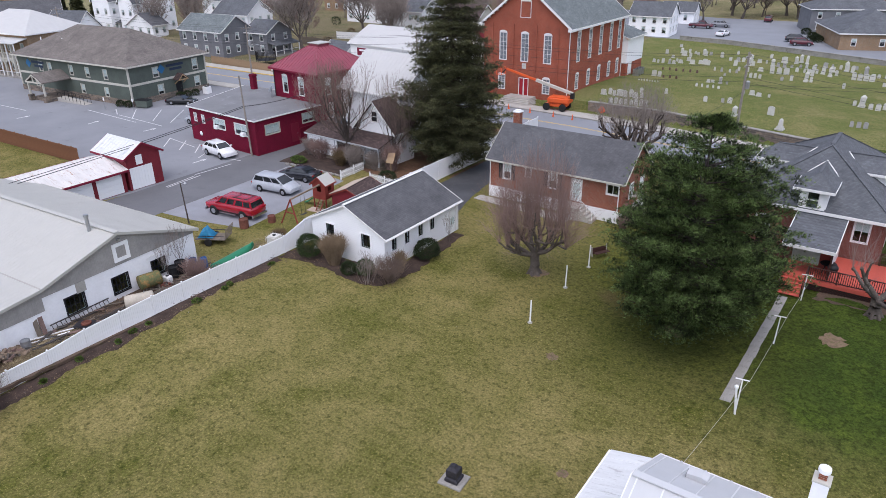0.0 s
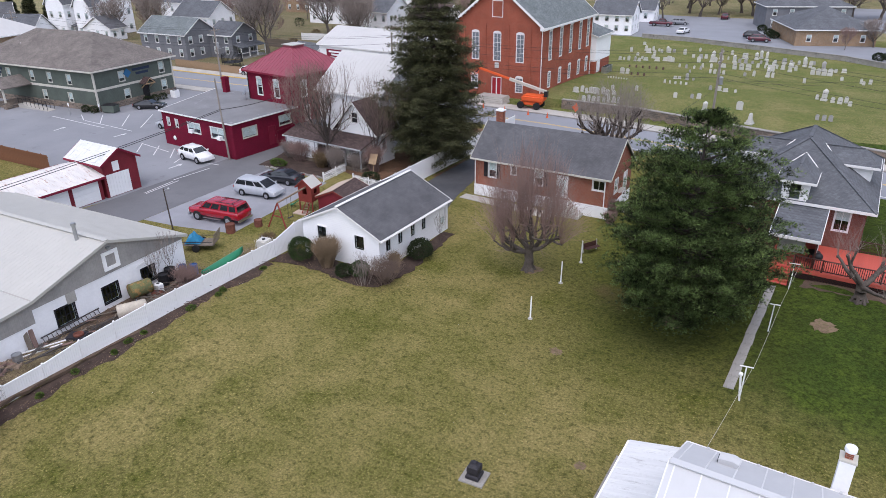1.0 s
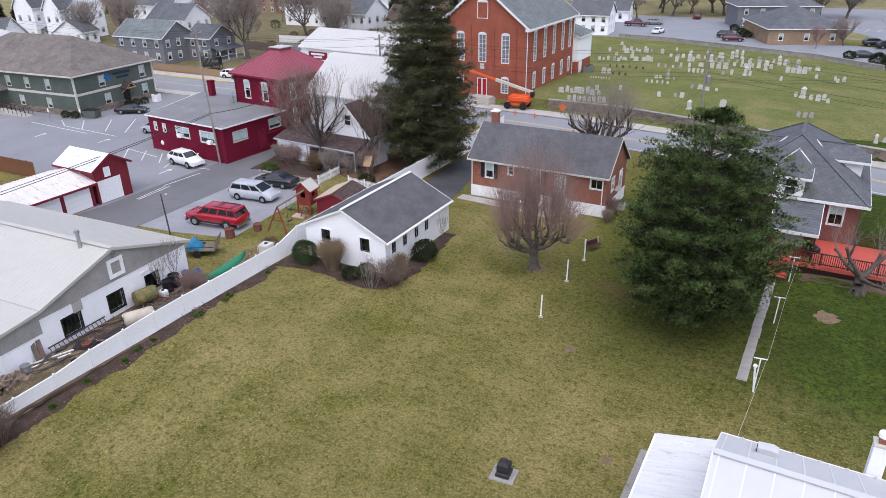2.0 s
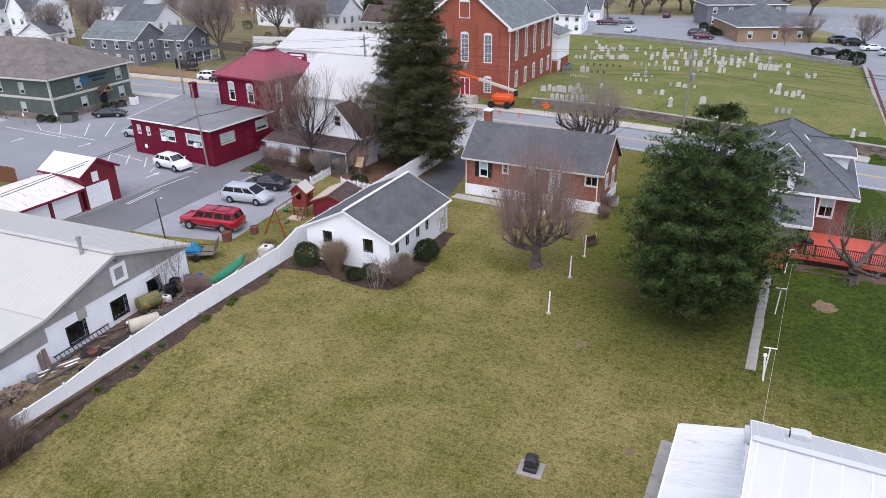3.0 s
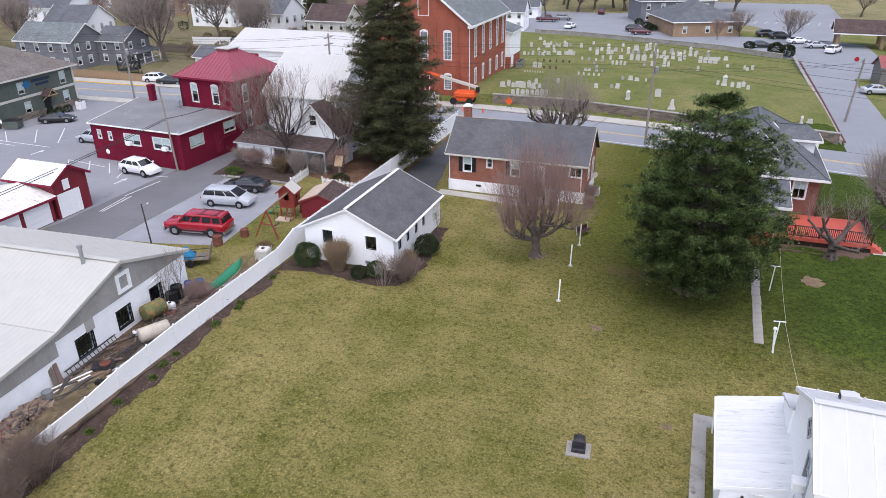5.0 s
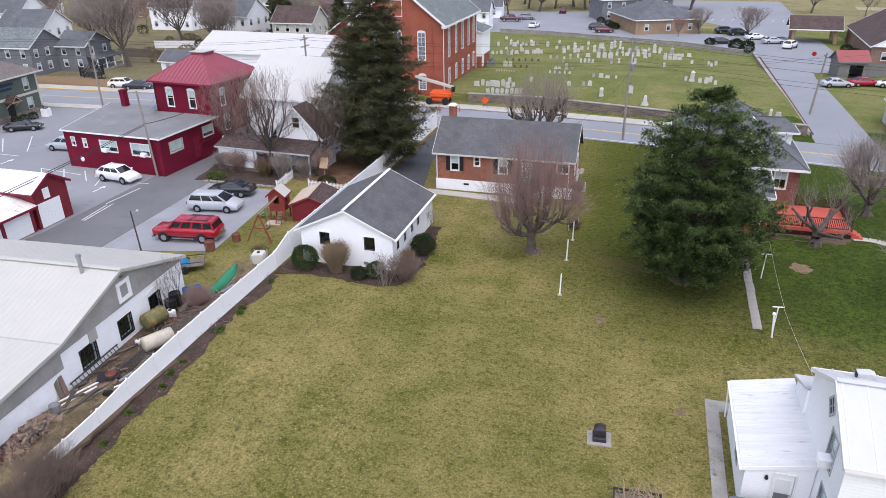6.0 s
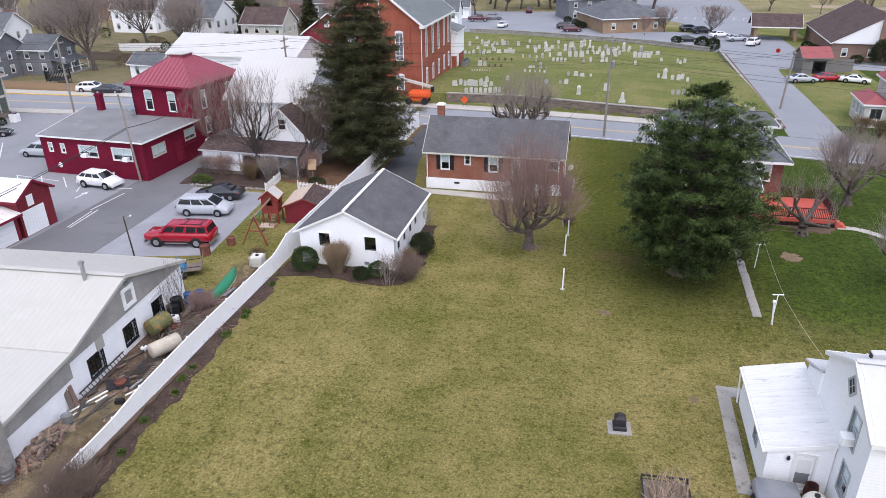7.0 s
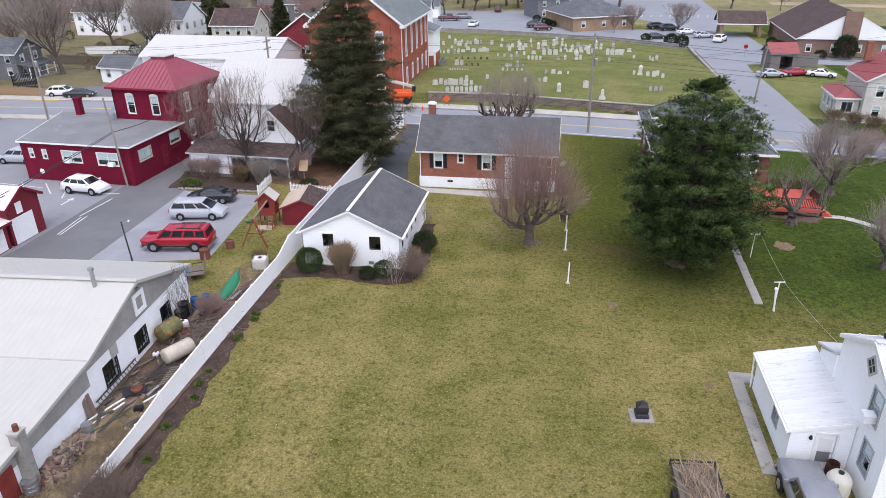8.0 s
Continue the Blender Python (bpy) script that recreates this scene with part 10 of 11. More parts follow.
for x, y in ((-46.9, 150.6), (-47.2, 161.0), (-43.2, 150.5), (-41.5, 149.0), (-40.9, 152.3), (-39.4, 152.4), (-36.0, 151.8), (-34.1, 156.9), (-44.3, 146.5), (-42.2, 142.7), (-41.0, 141.1), (-40.4, 144.4), (-38.8, 141.3), (-37.5, 142.2), (-36.7, 142.3), (-35.8, 141.6)):
    grave(GR.choice(("tablet", "block", "tablet")), M_GRAVE, x, y, GR.uniform(0.9, 1.4))
for x, y in ((-31.3, 143.5), (-29.3, 138.0), (-29.2, 145.2), (-28.5, 145.2), (-27.8, 138.2), (-27.4, 155.7), (-24.2, 151.8), (-22.1, 151.9), (-20.3, 152.0), (-26.0, 140.0), (-21.5, 153.6), (-18.1, 146.0), (-17.4, 139.9), (-16.3, 144.6), (-15.1, 146.2), (-14.7, 140.9), (-13.0, 147.8), (-12.0, 147.2), (-17.2, 132.4), (-16.4, 132.5), (-13.9, 142.5)):
    grave(GR.choice(("tablet", "block", "tablet", "pillar")), M_GRAVE, x, y, GR.uniform(1.0, 1.5))
for x, y in ((-6.0, 135.3), (-3.1, 133.9), (-2.7, 132.3), (-1.8, 134.0), (-7.8, 112.5), (-6.9, 112.0), (-5.7, 110.9), (-4.8, 110.4), (-4.1, 111.7), (-3.5, 109.4)):
    grave(GR.choice(("tablet", "tablet", "pillar")), M_GRAVE, x, y, GR.uniform(0.9, 1.3))
for x, y, k, s in ((-13.7, 93.9, "obelisk", 0.9), (-20.0, 97.3, "pillar", 1.2), (-16.0, 99.5, "tablet", 1.6), (2.2, 90.6, "pillar", 0.8), (3.2, 91.0, "block", 0.9)):
    grave(k, M_GRAVE, x, y, s)


for x, y, n, step, sz in ((-46.0, 139.5, 5, 1.1, 0.9), (-33.5, 149.0, 6, 1.3, 1.0), (-25.5, 147.0, 7, 1.2, 1.0), (-16.5, 150.0, 5, 1.2, 1.1), (-33.0, 135.5, 4, 1.4, 0.8), (-20.5, 143.2, 6, 1.1, 1.0), (-30.0, 120.4, 4, 1.0, 0.7), (-22.5, 111.8, 4, 1.2, 0.8), (-44.5, 153.5, 5, 1.5, 1.0), (-9.5, 144.2, 4, 1.1, 1.0)):
    for i in range(n):
        grave(GR.choice(("tablet", "tablet", "block", "pillar")), GR.choice((M_GRAVE, M_GRAVE, M_GRAVE_G)), x + i * step + GR.uniform(-0.3, 0.3), y + GR.uniform(-0.4, 0.4), sz * GR.uniform(0.8, 1.25))


def stone_wall(name, pts, h, th, label, material=M_STONE, cap=M_CONC_D, n_per=4.0):
    """A wall along a line, following the ground on its low side, with coping stones."""
    bm, bc = bmesh.new(), bmesh.new()
    for (x0, y0), (x1, y1) in zip(pts, pts[1:]):
        beam(bm, (x0, y0, h / 2 - 0.15), (x1, y1, h / 2 - 0.15), th, h + 0.3)
        beam(bc, (x0, y0, h + 0.05), (x1, y1, h + 0.05), th + 0.12, 0.1)
    w = setting(name, bm, material, label)
    part("coping", bc, cap, w)
    return w


stone_wall("wall_street", [(-39.8, 95.6), (-34, 95.55), (-29, 95.5), (-19.2, 93.2), (-9.0, 90.75), (0, 88.6), (6.2, 87.2)], 1.4, 0.5, "rubble stone retaining wall of the graveyard")
stone_wall("wall_side", [(6.4, 87.3), (6.5, 105), (6.4, 125), (6.3, 149)], 0.5, 0.4, "low concrete kerb wall beside the side road", M_CONC_D)
stone_wall("wall_rear", [(-51, 171.6), (-40, 170.2), (-26.5, 165.2), (-7, 157.6), (4.2, 149)], 0.9, 0.4, "low dark wall behind the graveyard", M_CONC_D)


# ---- far houses ----
def plain_house(name, x, y, rot, w, d, ze, zr, wallm, roofm, label, rows=2, cols=3, along="x", hip=False, trim=None, category="house", z0=0.0, ribs=0.0, porch=None, chimney=None, win=(0.9, 1.4)):
    g = thing(name, x, y, 0, rot, label, category)
    hs = {}
    for f in "SE":
        L = w if f in "SN" else d
        n = max(1, int(cols * L / max(w, d) + 0.5))
        hs[f] = [((i + 0.5) * L / n - L / 2, 0.9 + r * (ze - 0.4) / rows, win[0], min(win[1], (ze - 0.4) / rows - 0.9)) for i in range(n) for r in range(rows)]
    walls(g, w, d, z0, ze, wallm, hs, gables="" if hip else ("EW" if along == "x" else "SN"), zr=zr)
    for f in "SE":
        for q in hs[f]:
            window(g, f, w, d, *q, trim or M_TRIM, "sash", blind=0.4)
    if hip:
        hip_roof(g, w, d, ze - 0.1, zr, roofm, ov=0.5, trim=trim)
    else:
        gable_roof(g, w if along == "x" else d, (d if along == "x" else w) / 2, ze, zr, roofm, ov=0.4, og=0.35, along=along, trim=trim, ribs=ribs)
    if porch:
        f, depth, hh = porch
        L = w if f in "SN" else d
        m = face_pose(f, w, d)
        bm = bmesh.new()
        prism(bm, [(-depth - 0.2, hh - 0.35), (0.0, hh + 0.25), (0.0, hh + 0.37), (-depth - 0.2, hh - 0.22)], -L / 2, L / 2, pose(0, 0, 0, 0, 0, 90) @ Matrix.Scale(-1, 4, (0, 1, 0)))
        pr = part("porch_roof", bm, roofm, g, at=m)
        n = max(3, int(L / 2.4))
        for i in range(n + 1):
            xx = -L / 2 + 0.15 + i * (L - 0.3) / n
            bar("porch_post", (xx, -depth, 0.3), (xx, -depth, hh - 0.25), 0.16, 0.16, trim or M_TRIM, pr)
        bar("porch_rail", (-L / 2, -depth, 1.15), (L / 2, -depth, 1.15), 0.06, 0.08, trim or M_TRIM, pr)
        bm = bmesh.new()
        box(bm, -L / 2, L / 2, -depth - 0.1, -0.02, 0, 0.3)
        part("porch_floor", bm, M_CONC_D, pr)
    if chimney:
        bm = bmesh.new()
        box(bm, -0.4, 0.4, -0.4, 0.4, zr - 1.5, zr + 1.0)
        part("chimney", bm, M_BRICK, g, at=pose(*chimney, 0))
    return g


# across the street, behind the maroon buildings
plain_house("fire_hall", -77.0, 104.0, -4, 24.0, 11.0, 5.7, 8.2, M_WHITE, M_MROOF_H, "long white hall with a broad white metal roof", 1, 4, ribs=0.7, category="hall")
t = thing("wall_sign", -85.36, 99.07, 3.6, -4, "dark red wall sign with white bars", "sign")
bm = bmesh.new()
box(bm, -2.2, 2.2, -0.1, 0.01, 0, 1.3)
part("panel", bm, M_MARBOARD, t)
for z, a in ((0.75, 1.6), (0.25, 1.0)):
    bm = bmesh.new()
    box(bm, -a, a, -0.13, -0.1, z, z + 0.32)
    part("letter_bar", bm, M_WHITE, t)
plain_house("red_house", -63.6, 115.0, 0, 10, 12, 8.0, 11.4, M_REDWOOD, M_SHING_L, "dark red boarded house with white trim", 2, 3, along="y")
plain_house("grey_house", -131.2, 101.5, 3, 13.5, 8.6, 5.4, 8.2, M_GREYSID, M_SHING_G, "grey-sided two-storey house with pale grey roof", 2, 4)
plain_house("grey_wing", -121.5, 108.0, 3, 6.5, 7.5, 4.8, 7.0, M_GREYSID, M_SHING_L, "grey-sided rear wing with porch", 2, 2, porch=("E", 2.2, 2.6))
plain_house("white_victorian", -184.0, 117.5, 8, 15, 11, 8.2, 12.5, M_SIDW, M_SHING_L, "tall white Victorian house with grey gabled roof", 2, 5, porch=("S", 2.2, 3.0))
plain_house("white_gable_wing", -187.5, 110.8, 8, 6.5, 5.5, 8.4, 12.6, M_SIDW, M_SHING_L, "white gabled front bay of the tall house", 2, 2, along="y")
plain_house("white_gable_wing", -178.8, 112.0, 8, 5.5, 4.0, 8.0, 11.8, M_SIDW, M_SHING_L, "white gabled front bay with paired windows", 2, 2, along="y")
plain_house("grey_porch_wing", -171.5, 111.0, 8, 9.0, 5.0, 3.0, 5.6, M_SIDW, M_SHING, "low white wing with dark gabled roof", 1, 3, along="y")
plain_house("white_house_far", -175.0, 142.0, 5, 15, 9.5, 6.6, 10.5, M_SIDW, M_SHING_L, "white two-storey house with dark shutters", 2, 5, porch=("W", 2.4, 3.0))
plain_house("porch_inn", -150.0, 70.5, 8, 20, 13, 7.6, 11.2, M_BRICKT, M_MROOF_H, "old inn with double porches and white roof", 2, 5, porch=("S", 2.8, 6.6), hip=True)
t = thing("inn_porch", -151.0, 62.0, 0, 8, "two-level cream porch with arched openings", "porch")
bm = bmesh.new()
box(bm, -10, 10, -0.4, 2.4, 3.2, 3.5)
part("porch_deck", bm, M_CREAM, t)
for i in range(8):
    bar("porch_post", (-9.8 + i * 2.8, -0.2, 0), (-9.8 + i * 2.8, -0.2, 6.4), 0.35, 0.35, M_CREAM, t)
    if i < 7:
        bm = bmesh.new()
        prism(bm, [(-1.2, 3.2), (-1.2, 2.3), (-0.8, 2.8), (0, 3.0), (0.8, 2.8), (1.2, 2.3), (1.2, 3.2)], -0.1, 0.1)
        part("porch_arch", bm, M_CREAM, t, at=pose(-8.4 + i * 2.8, -0.2, 0))
bar("porch_rail", (-9.8, -0.2, 4.4), (9.8, -0.2, 4.4), 0.08, 0.1, M_CREAM, t)
for i in range(60):
    bar("baluster", (-9.7 + i * 0.33, -0.2, 3.5), (-9.7 + i * 0.33, -0.2, 4.4), 0.06, 0.06, M_CREAM, t)
FAR = [(-169, 90, 20, 9, 8, 4.6, 8.2, M_SIDW, M_SHING_L, "white gabled house with grey roof behind the inn"), (-150, 125, 5, 12, 9, 5.6, 8.8, M_SIDW, M_SHING_L, "white two-storey house with grey roof"), (-190, 91, 62, 14, 11, 6, 9.6, M_SIDW, M_SHING, "white house with dark roof behind the inn"), (-140, 165, 0, 13, 9, 6, 9.5, M_SIDW, M_SHING_BR, "white house with brown roof"),
       (-112, 150, -6, 11, 9, 6, 9.4, M_SIDW, M_SHING_L, "white two-storey house among bare trees"), (-92, 143, 0, 10, 8, 5.6, 8.6, M_CREAM, M_SHING_BR, "cream house among bare trees"), (-168, 185, 4, 14, 9, 6, 9.5, M_BRICKT, M_SHING_L, "tan house among bare trees"),
       (-76, 160, 8, 12, 9, 6, 9.2, M_SIDW, M_SHING, "white house with dark roof among trees"), (-60, 178, 4, 10, 8, 4.8, 7.6, M_SIDW, M_SHING_L, "white house behind the church"), (-125, 190, 0, 13, 9, 6, 9.6, M_SIDW, M_SHING_BR, "white house with brown roof"),
       (-55, 140, 0, 7, 8, 3.0, 5.2, M_SIDW, M_SHING_G, "white low outbuilding behind the church"), (-235, 150, 6, 14, 10, 6, 9.5, M_SIDW, M_SHING_L, "white house in the distance"), (-98, 185, 5, 12, 9, 6, 9.0, M_GREYSID, M_SHING, "grey house in the distance"), (-215, 190, 0, 14, 9, 6, 9.5, M_SIDW, M_SHING_BR, "white house in the distance"), (-240, 105, 0, 13, 9, 6, 9.2, M_BRICKT, M_SHING_L, "tan house in the distance")]
for x, y, r, w, d, ze, zr, wm, rm, lab in FAR:
    plain_house("house_far", x, y, r, w, d, ze, zr, wm, rm, lab, 2, 4)
plain_house("garden_shed", -97.5, 106.0, -10, 7, 4.5, 2.8, 4.4, M_SIDW, M_SHING_L, "white garden shed with grey roof", 1, 2, category="shed")
# right-hand side
plain_house("parish_hall", 35.6, 156.2, -4, 18, 30, 3.4, 8.4, M_BRICKP, M_SHING_BR, "brown-roofed brick parish hall", 1, 6, along="y", category="hall")
t = thing("gable_front", 34.6, 141.0, 0, -4, "white gable front with a broad brick chimney", "gable front")
bm = bmesh.new()
prism(bm, [(-9.0, 3.3), (9.0, 3.3), (0, 8.3)], -0.12, -0.02)
part("panel", bm, M_WHITE, t)
bm = bmesh.new()
box(bm, -1.5, 1.5, -0.7, -0.14, 0, 8.6)
part("chimney", bm, M_BRICKP, t)
t = thing("porte_cochere", 20.6, 170.5, 0, -4, "brown gabled drive-through canopy on brick piers", "canopy")
gable_roof(t, 10.0, 3.6, 3.2, 5.4, M_SHING_BR, ov=0.5, og=0.4)
for sx in (-1, 1):
    for sy in (-1, 1):
        bar("pier", (sx * 4.2, sy * 3.1, 0), (sx * 4.2, sy * 3.1, 3.2), 0.7, 0.7, M_BRICKT, t)
bm = bmesh.new()
prism(bm, [(-3.3, 3.22), (3.3, 3.22), (0, 5.25)], -0.1, 0.1)
part("gable_panel", bm, M_WHITE, t, at=pose(-4.85, 0, 0, 0, 0, -90))
t = thing("grey_shed", 19.3, 129.4, 0, 8, "weathered grey board shed with red tin roof", "shed")
M_WOODG = siding_mat("grey_barn_boards", (0.2, 0.19, 0.18), 0.22, True)
walls(t, 4.6, 4.0, 0, 2.9, M_WOODG, {"S": [(0.6, 0, 2.2, 2.2)]}, gables="EW", zr=4.3)
gable_roof(t, 4.6, 2.0, 2.9, 4.3, M_MROOF_RR, ov=0.35, og=0.3, ribs=0.6, trim=M_WOODG, label="faded red tin roof")
t = plain_house("red_roofed_house", 24.8, 93.4, -4, 10.0, 9.0, 5.6, 8.4, M_CREAMSID, M_MROOF_RR, "cream-sided house with faded red tin roof", 2, 3, along="y", ribs=0.6, chimney=(-3.4, 3.2))
t = thing("house_porch", 18.3, 94.0, 0, -4, "white glazed porch with faded red tin roof", "porch")
walls(t, 2.8, 7.0, 0, 2.9, M_CREAMSID, {"W": [(-2, 1.1, 1.2, 1.4), (0, 1.1, 1.2, 1.4), (2, 1.1, 1.2, 1.4)], "S": [(0, 1.1, 1.4, 1.4)]})
for u in (-2, 0, 2):
    window(t, "W", 2.8, 7.0, u, 1.1, 1.2, 1.4, M_TRIM, "slider")
window(t, "S", 2.8, 7.0, 0, 1.1, 1.4, 1.4, M_TRIM, "slider")
hip_roof(t, 2.8, 7.0, 2.9, 4.0, M_MROOF_RR, ov=0.3)
plain_house("tan_office", -14.1, 186.1, 22, 16.4, 20, 3.4, 7.4, M_BRICKT, M_SHING_L, "low tan brick office with slate-grey hip roof", 1, 4, hip=True, category="office")
plain_house("grey_office", -21.0, 208.0, 22, 20, 12, 5.6, 8.4, M_GREYSID, M_SHING_L, "two-storey grey-sided building with grey roof", 2, 5, hip=True, category="office")
plain_house("white_garage_far", -62.0, 205.0, 5, 9, 7, 3.2, 5.4, M_SIDW, M_SHING_L, "small white garage behind the church", 1, 2, category="garage")


# ---- board fences ----
def board_fence(a, b, h, material, label, step=0.3):
    a, b = Vector((*a, 0)), Vector((*b, 0))
    t = thing("board_fence", a.x, a.y, 0, math.degrees(math.atan2(b.y - a.y, b.x - a.x)), label, "fence")
    L = (b - a).length
    n = min(120, int(L / step))
    bm = bmesh.new()
    box(bm, 0.01, L / n - 0.01, -0.015, 0.015, 0.05, h)
    me = mesh_of("board", bm, material)
    for i in range(n):
        part("board", me, material, t, at=pose(i * L / n, 0, 0))
    for i in range(int(L / 2.5) + 1):
        bar("post", (i * 2.5, 0.06, 0), (i * 2.5, 0.06, h + 0.05), 0.1, 0.1, material, t)
    for z in (0.35, h - 0.25):
        bar("rail", (0, 0.06, z), (L, 0.06, z), 0.05, 0.09, material, t)


board_fence((21.8, 128.4), (26.4, 130.2), 2.3, M_WOODG, "tall grey weathered boards beside the shed")
board_fence((-110, 39.2), (-78.8, 40.5), 1.9, M_WOODB, "stained brown board fence beside the lot")
board_fence((-122, 92.6), (-102.6, 92.2), 1.5, M_WOODT, "tan board fence behind the yellow kerb")
board_fence((-125, 121), (-92, 119), 1.8, M_WOOD, "grey weathered board fence in the back gardens")
board_fence((-124, 132), (-112, 134.4), 1.7, M_WHITE, "white board fence in the back gardens")
lay("driveway", [(-104.5, 91.9), (-92, 92.6), (-93, 103), (-101, 101)], 0.02, 0.2, M_ASPH_D, "dark asphalt driveway across the street")
t = thing("trampoline", -111.5, 98.0, 0, 0, "round trampoline with dark safety net", "trampoline")
bm = bmesh.new()
lathe(bm, [(1.9, 0.85), (2.0, 0.88), (1.9, 0.92)], 20)
part("mat", bm, M_BLACK, t)
for i in range(8):
    a = i * math.pi / 4
    bar("pole", (2 * math.cos(a), 2 * math.sin(a), 0), (2 * math.cos(a), 2 * math.sin(a), 2.6), 0.06, 0.06, M_IRON, t)
for i in range(48):
    a = i * math.pi / 24
    bar("net_cord", (1.98 * math.cos(a), 1.98 * math.sin(a), 0.9), (1.98 * math.cos(a), 1.98 * math.sin(a), 2.5), 0.05, 0.05, M_BLACK, t)
t = thing("dumpster", -98.2, 61.6, 0, 20, "dark green steel dumpster at the offices", "dumpster")
bm = bmesh.new()
prism(bm, [(-0.95, 0.15), (0.95, 0.15), (1.05, 1.15), (-1.05, 1.15)], -0.7, 0.7)
part("bin", bm, M_GREEN, t)
bm = bmesh.new()
box(bm, -1.07, 1.07, -0.72, 0.72, 1.15, 1.22)
part("lid", bm, M_BLACK, t)
for x, y in ((-98.3, 73.4),):
    u = thing("air_conditioner", x, y, 0, 7, "white outdoor cooling unit at the green offices", "air conditioner")
    bm = bmesh.new()
    box(bm, -0.5, 0.5, -0.5, 0.5, 0, 1.15)
    part("housing", bm, M_WHITE, u)
    bm = bmesh.new()
    lathe(bm, [(0.38, 1.15), (0.4, 1.18), (0.3, 1.2)], 12)
    part("fan_guard", bm, M_BLACK, u)
for i, (x, y) in enumerate(((-99.0, 68.6), (-98.9, 70.0), (-98.7, 71.4), (-100.2, 60.2), (-101.8, 59.8))):
    shrub("foundation_shrub", x, y, 1.2, 1.2, 1.0, M_YEW, "clipped dark shrub against the green offices", 90 + i, 700, 0.16)
for x, y in ((-97.2, 59.2), (-101.9, 57.4)):
    u = thing("parking_sign", x, y, 0, 0, "small blue and white parking sign on a post", "sign", "parking signs")
    bar("post", (0, 0, 0), (0, 0, 1.9), 0.05, 0.05, M_STEEL, u)
    bm = bmesh.new()
    box(bm, -0.16, 0.16, -0.04, -0.02, 1.4, 1.9)
    part("panel", bm, M_WHITE, u)
t = thing("stop_sign", 15.4, 138.6, 0, -10, "red octagonal stop sign on a post", "sign")
bar("post", (0, 0, 0), (0, 0, 2.0), 0.06, 0.06, M_STEEL, t)
bm = bmesh.new()
prism(bm, [(0.42 * math.cos((k + 0.5) * math.pi / 4), 2.2 + 0.42 * math.sin((k + 0.5) * math.pi / 4)) for k in range(8)], -0.06, -0.03)
part("panel", bm, M_TAIL, t)
for i, (x, y) in enumerate(((3.2, 153.6), (5.2, 151.6))):
    shrub("round_shrub", x, y, 2.8, 2.8, 2.4, M_YEW, "large round clipped evergreen by the side road", 110 + i, 1800, 0.3)
for i, (x, y) in enumerate(((-28.0, 195.5), (-25.4, 188.4), (-24.4, 185.8), (-23.4, 183.2), (-1.5, 160.5), (24.6, 156.0), (25.0, 151.5), (25.2, 147.2), (25.6, 143.2), (29.5, 139.2))):
    shrub("hedge_shrub", x, y, 2.2, 2.2, 1.5, M_YEW, "evergreen shrub planted against the building", 120 + i, 900, 0.26)
shrub("evergreen_bush", 33.6, 138.8, 4.2, 3.6, 4.4, M_YEW, "tall rounded evergreen against the gable chimney", 140, 2600, 0.34)
for i in range(12):
    bm = bmesh.new()
    beam(bm, (-4 + i * 2.6, 205, 0.02), (-3.0 + i * 2.6, 210, 0.02), 0.14, 0.008)
    setting("road_marking", bm, M_LINE, "white painted stall line")

# ---- far trees ----
FT = [bare_tree_meshes(50 + i, (13.0, 12.0, 14.0)[i], 0.85, 2.6, (0.3, 0.22, 0.34)[i], 7, 4, 0.03, 0.5, (M_BARK, M_BARK_P, M_BARK)[i], (M_TWIG_G, M_TWIG, M_TWIG_G)[i], 4, radius=(5.4, 4.2, 6.5)[i]) for i in range(3)]
FIRST = [put_tree("bare_tree", FT[i], (-113.8, -70, -49)[i], (110.5, 132, 221)[i], 0, 0, "tall bare deciduous tree in the distance", "tree", "far bare trees", (1.35, 1.0, 1.0)[i]) for i in range(3)]
rn = random.Random(19)
spots = []
for x0, x1, y0, y1, n in ((-200, -58, 112, 135, 9), (-230, -60, 135, 200, 34), (-280, -50, 200, 300, 110), (-50, 0, 222, 300, 30), (-10, 140, 275, 340, 50), (60, 150, 150, 262, 8)):
    for i in range(n):
        spots.append((rn.uniform(x0, x1), rn.uniform(y0, y1)))
HOUSES = [(h[0], h[1], max(h[3], h[4])) for h in FAR] + [(-184, 117, 16), (-175, 142, 15), (-76, 102, 22), (-63, 115, 12), (-131, 101, 14), (-121, 108, 8)]
k = 0
for x, y in spots:
    if any(abs(x - hx) < hw * 0.62 and abs(y - hy) < hw * 0.62 for hx, hy, hw in HOUSES):
        continue
    s = rn.uniform(0.65, 1.15) * (1.15 if y > 200 else 1.0)
    copy_thing(FIRST[k % 3], pose(x, y, 0, 0, 0, rn.uniform(0, 360)) @ Matrix.Diagonal((s / FIRST[k % 3].scale[0],) * 3 + (1,)))
    k += 1
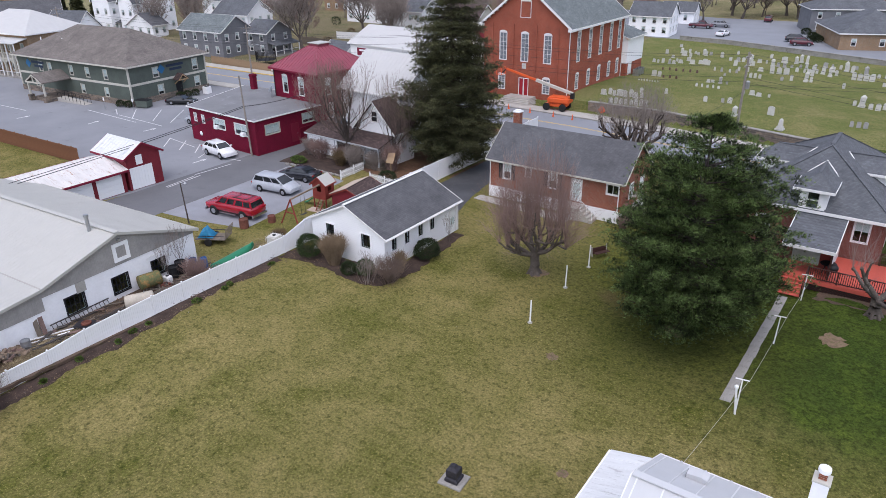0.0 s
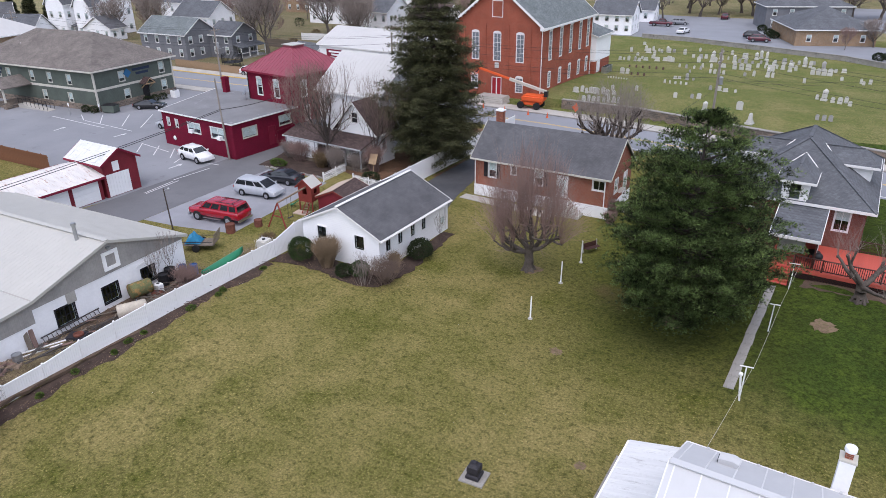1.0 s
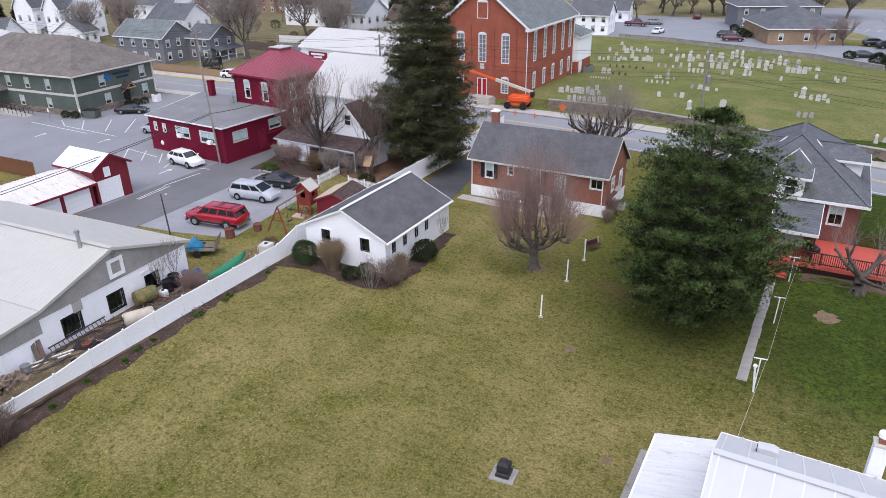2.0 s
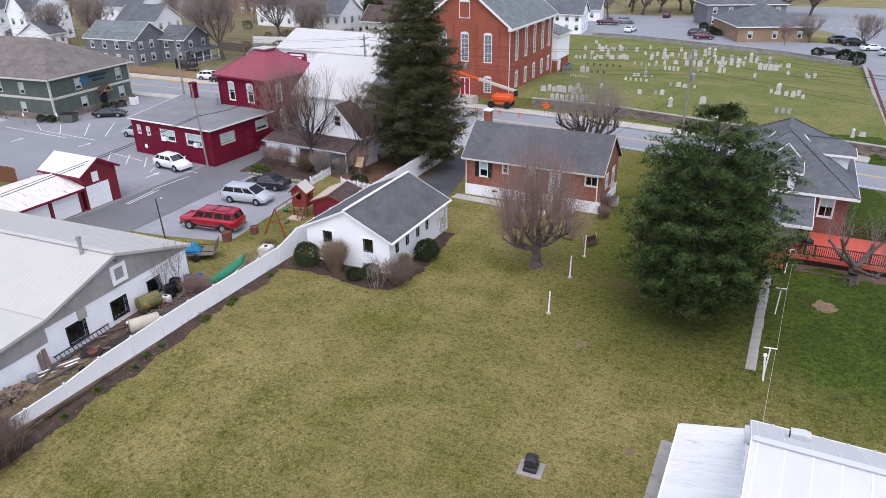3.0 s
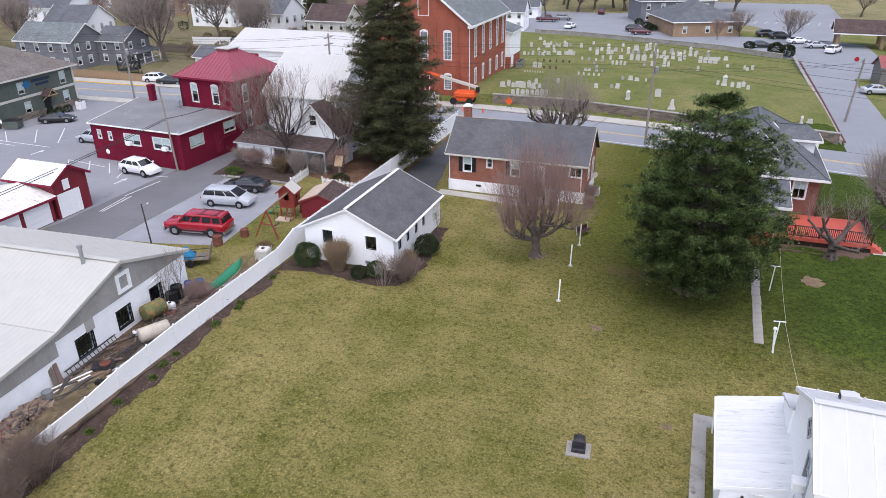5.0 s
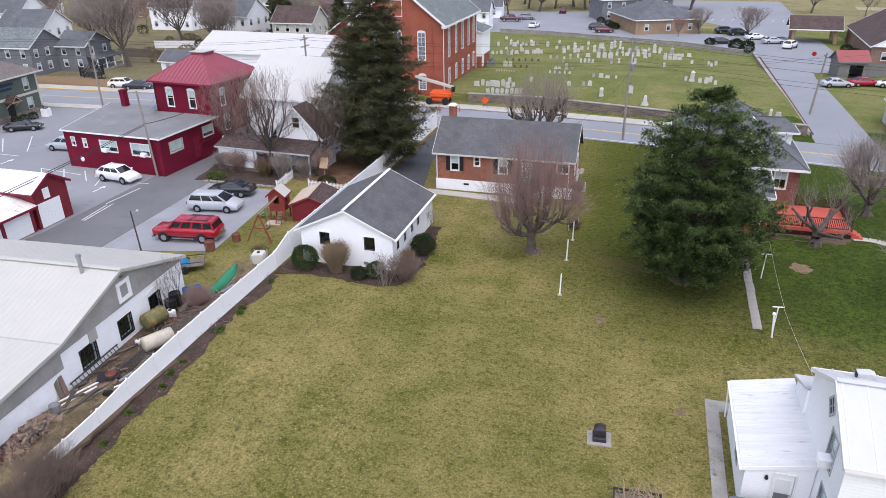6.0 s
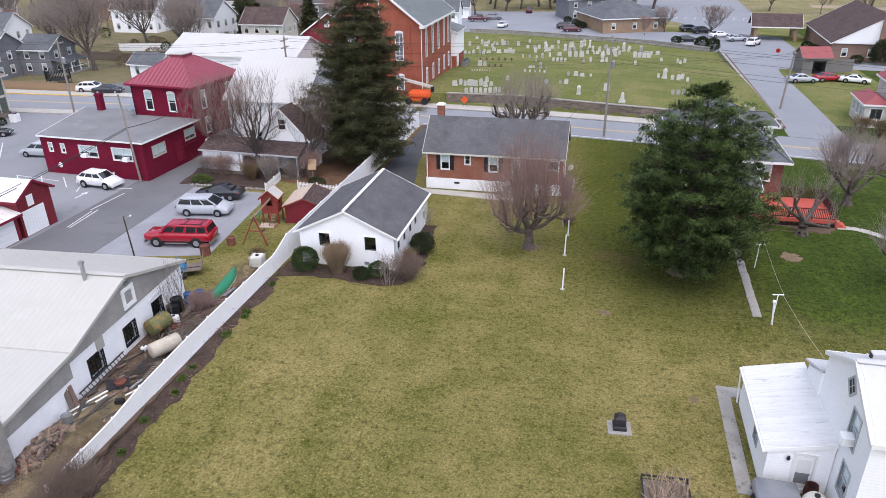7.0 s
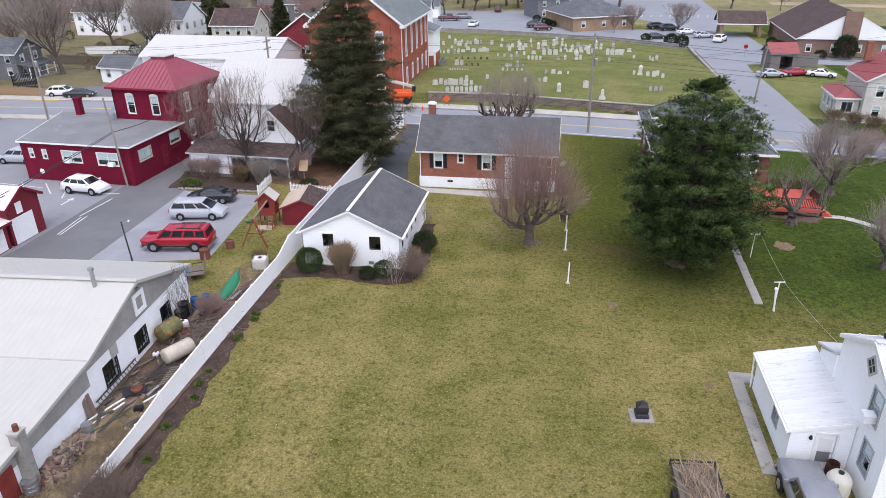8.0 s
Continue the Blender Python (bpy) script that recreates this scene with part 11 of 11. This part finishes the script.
for x, y, s in ((-63.5, 183, 0.75), (7.2, 173, 0.55), (51, 210, 1.0), (-8.0, 172.0, 0.4), (-3.0, 178.5, 0.45), (-60.5, 176, 0.45), (43, 222, 0.9), (30, 228, 0.8)):
    copy_thing(FIRST[k % 3], pose(x, y, 0, 0, 0, k * 77) @ Matrix.Diagonal((s / FIRST[k % 3].scale[0],) * 3 + (1,)))
    k += 1
for x, y, h, sd in ((-116, 160, 13, 21), (-107, 161, 12, 22), (-104, 158, 10, 23), (-204, 106, 9, 24), (-199, 108, 10, 25), (-195, 111, 8, 26), (-101, 150, 11, 5), (-97, 147, 9, 6), (-86, 152, 10, 7), (-30, 226, 7, 8), (-112, 168, 12, 9), (-195, 132, 9, 10)):
    conifer("evergreen_tree", x, y, [(0.6, h * 0.22), (h * 0.3, h * 0.24), (h * 0.7, h * 0.13), (h, 0.1)], 0.2, 90, 26, (0.75, 0.3, 5), M_SPRUCE, "dark evergreen tree in the distance", sd, 0.1, 0.2, 0.0)
# shrubs along the backs of the far lots
for i in range(40):
    x, y = rn.uniform(-150, -60), rn.uniform(112, 152)
    shrub("garden_shrub", x, y, rn.uniform(1.5, 4), rn.uniform(1.5, 3), rn.uniform(1, 2.6), M_STRAW if i % 3 else M_YEW, "garden shrub behind the far houses", 200 + i, 420, 0.3)
for i in range(14):
    x, y = rn.uniform(-125, -62), rn.uniform(120, 145)
    twig_shrub("bare_shrub", x, y, rn.uniform(3, 5), rn.uniform(1.6, 3.0), M_TWIG if i % 2 else M_TWIG_G, "tangled bare hedge behind the far houses", 340 + i, 90)
for i in range(5):
    twig_shrub("bare_shrub", 13.5 + i * 2.0, 72.5 + (i % 2) * 2.5, 3.2, 3.0, M_TWIG, "tall brown bare hedge by the street", 300 + i, 130)
for i in range(4):
    twig_shrub("bare_shrub", 16.0 + i * 1.8, 88.0 - i * 1.5, 2.6, 2.2, M_STRAW, "tan bare hedge in front of the red-roofed house", 320 + i, 110)
lay("field_track", [(45, 240), (160, 205), (160, 214), (46, 249)], 0.02, 0.1, surf("dry_field_grass", (0.36, 0.29, 0.2), 1.0, 0.2, 0.1, 2.0, 0.5), "strip of dry tan field grass")
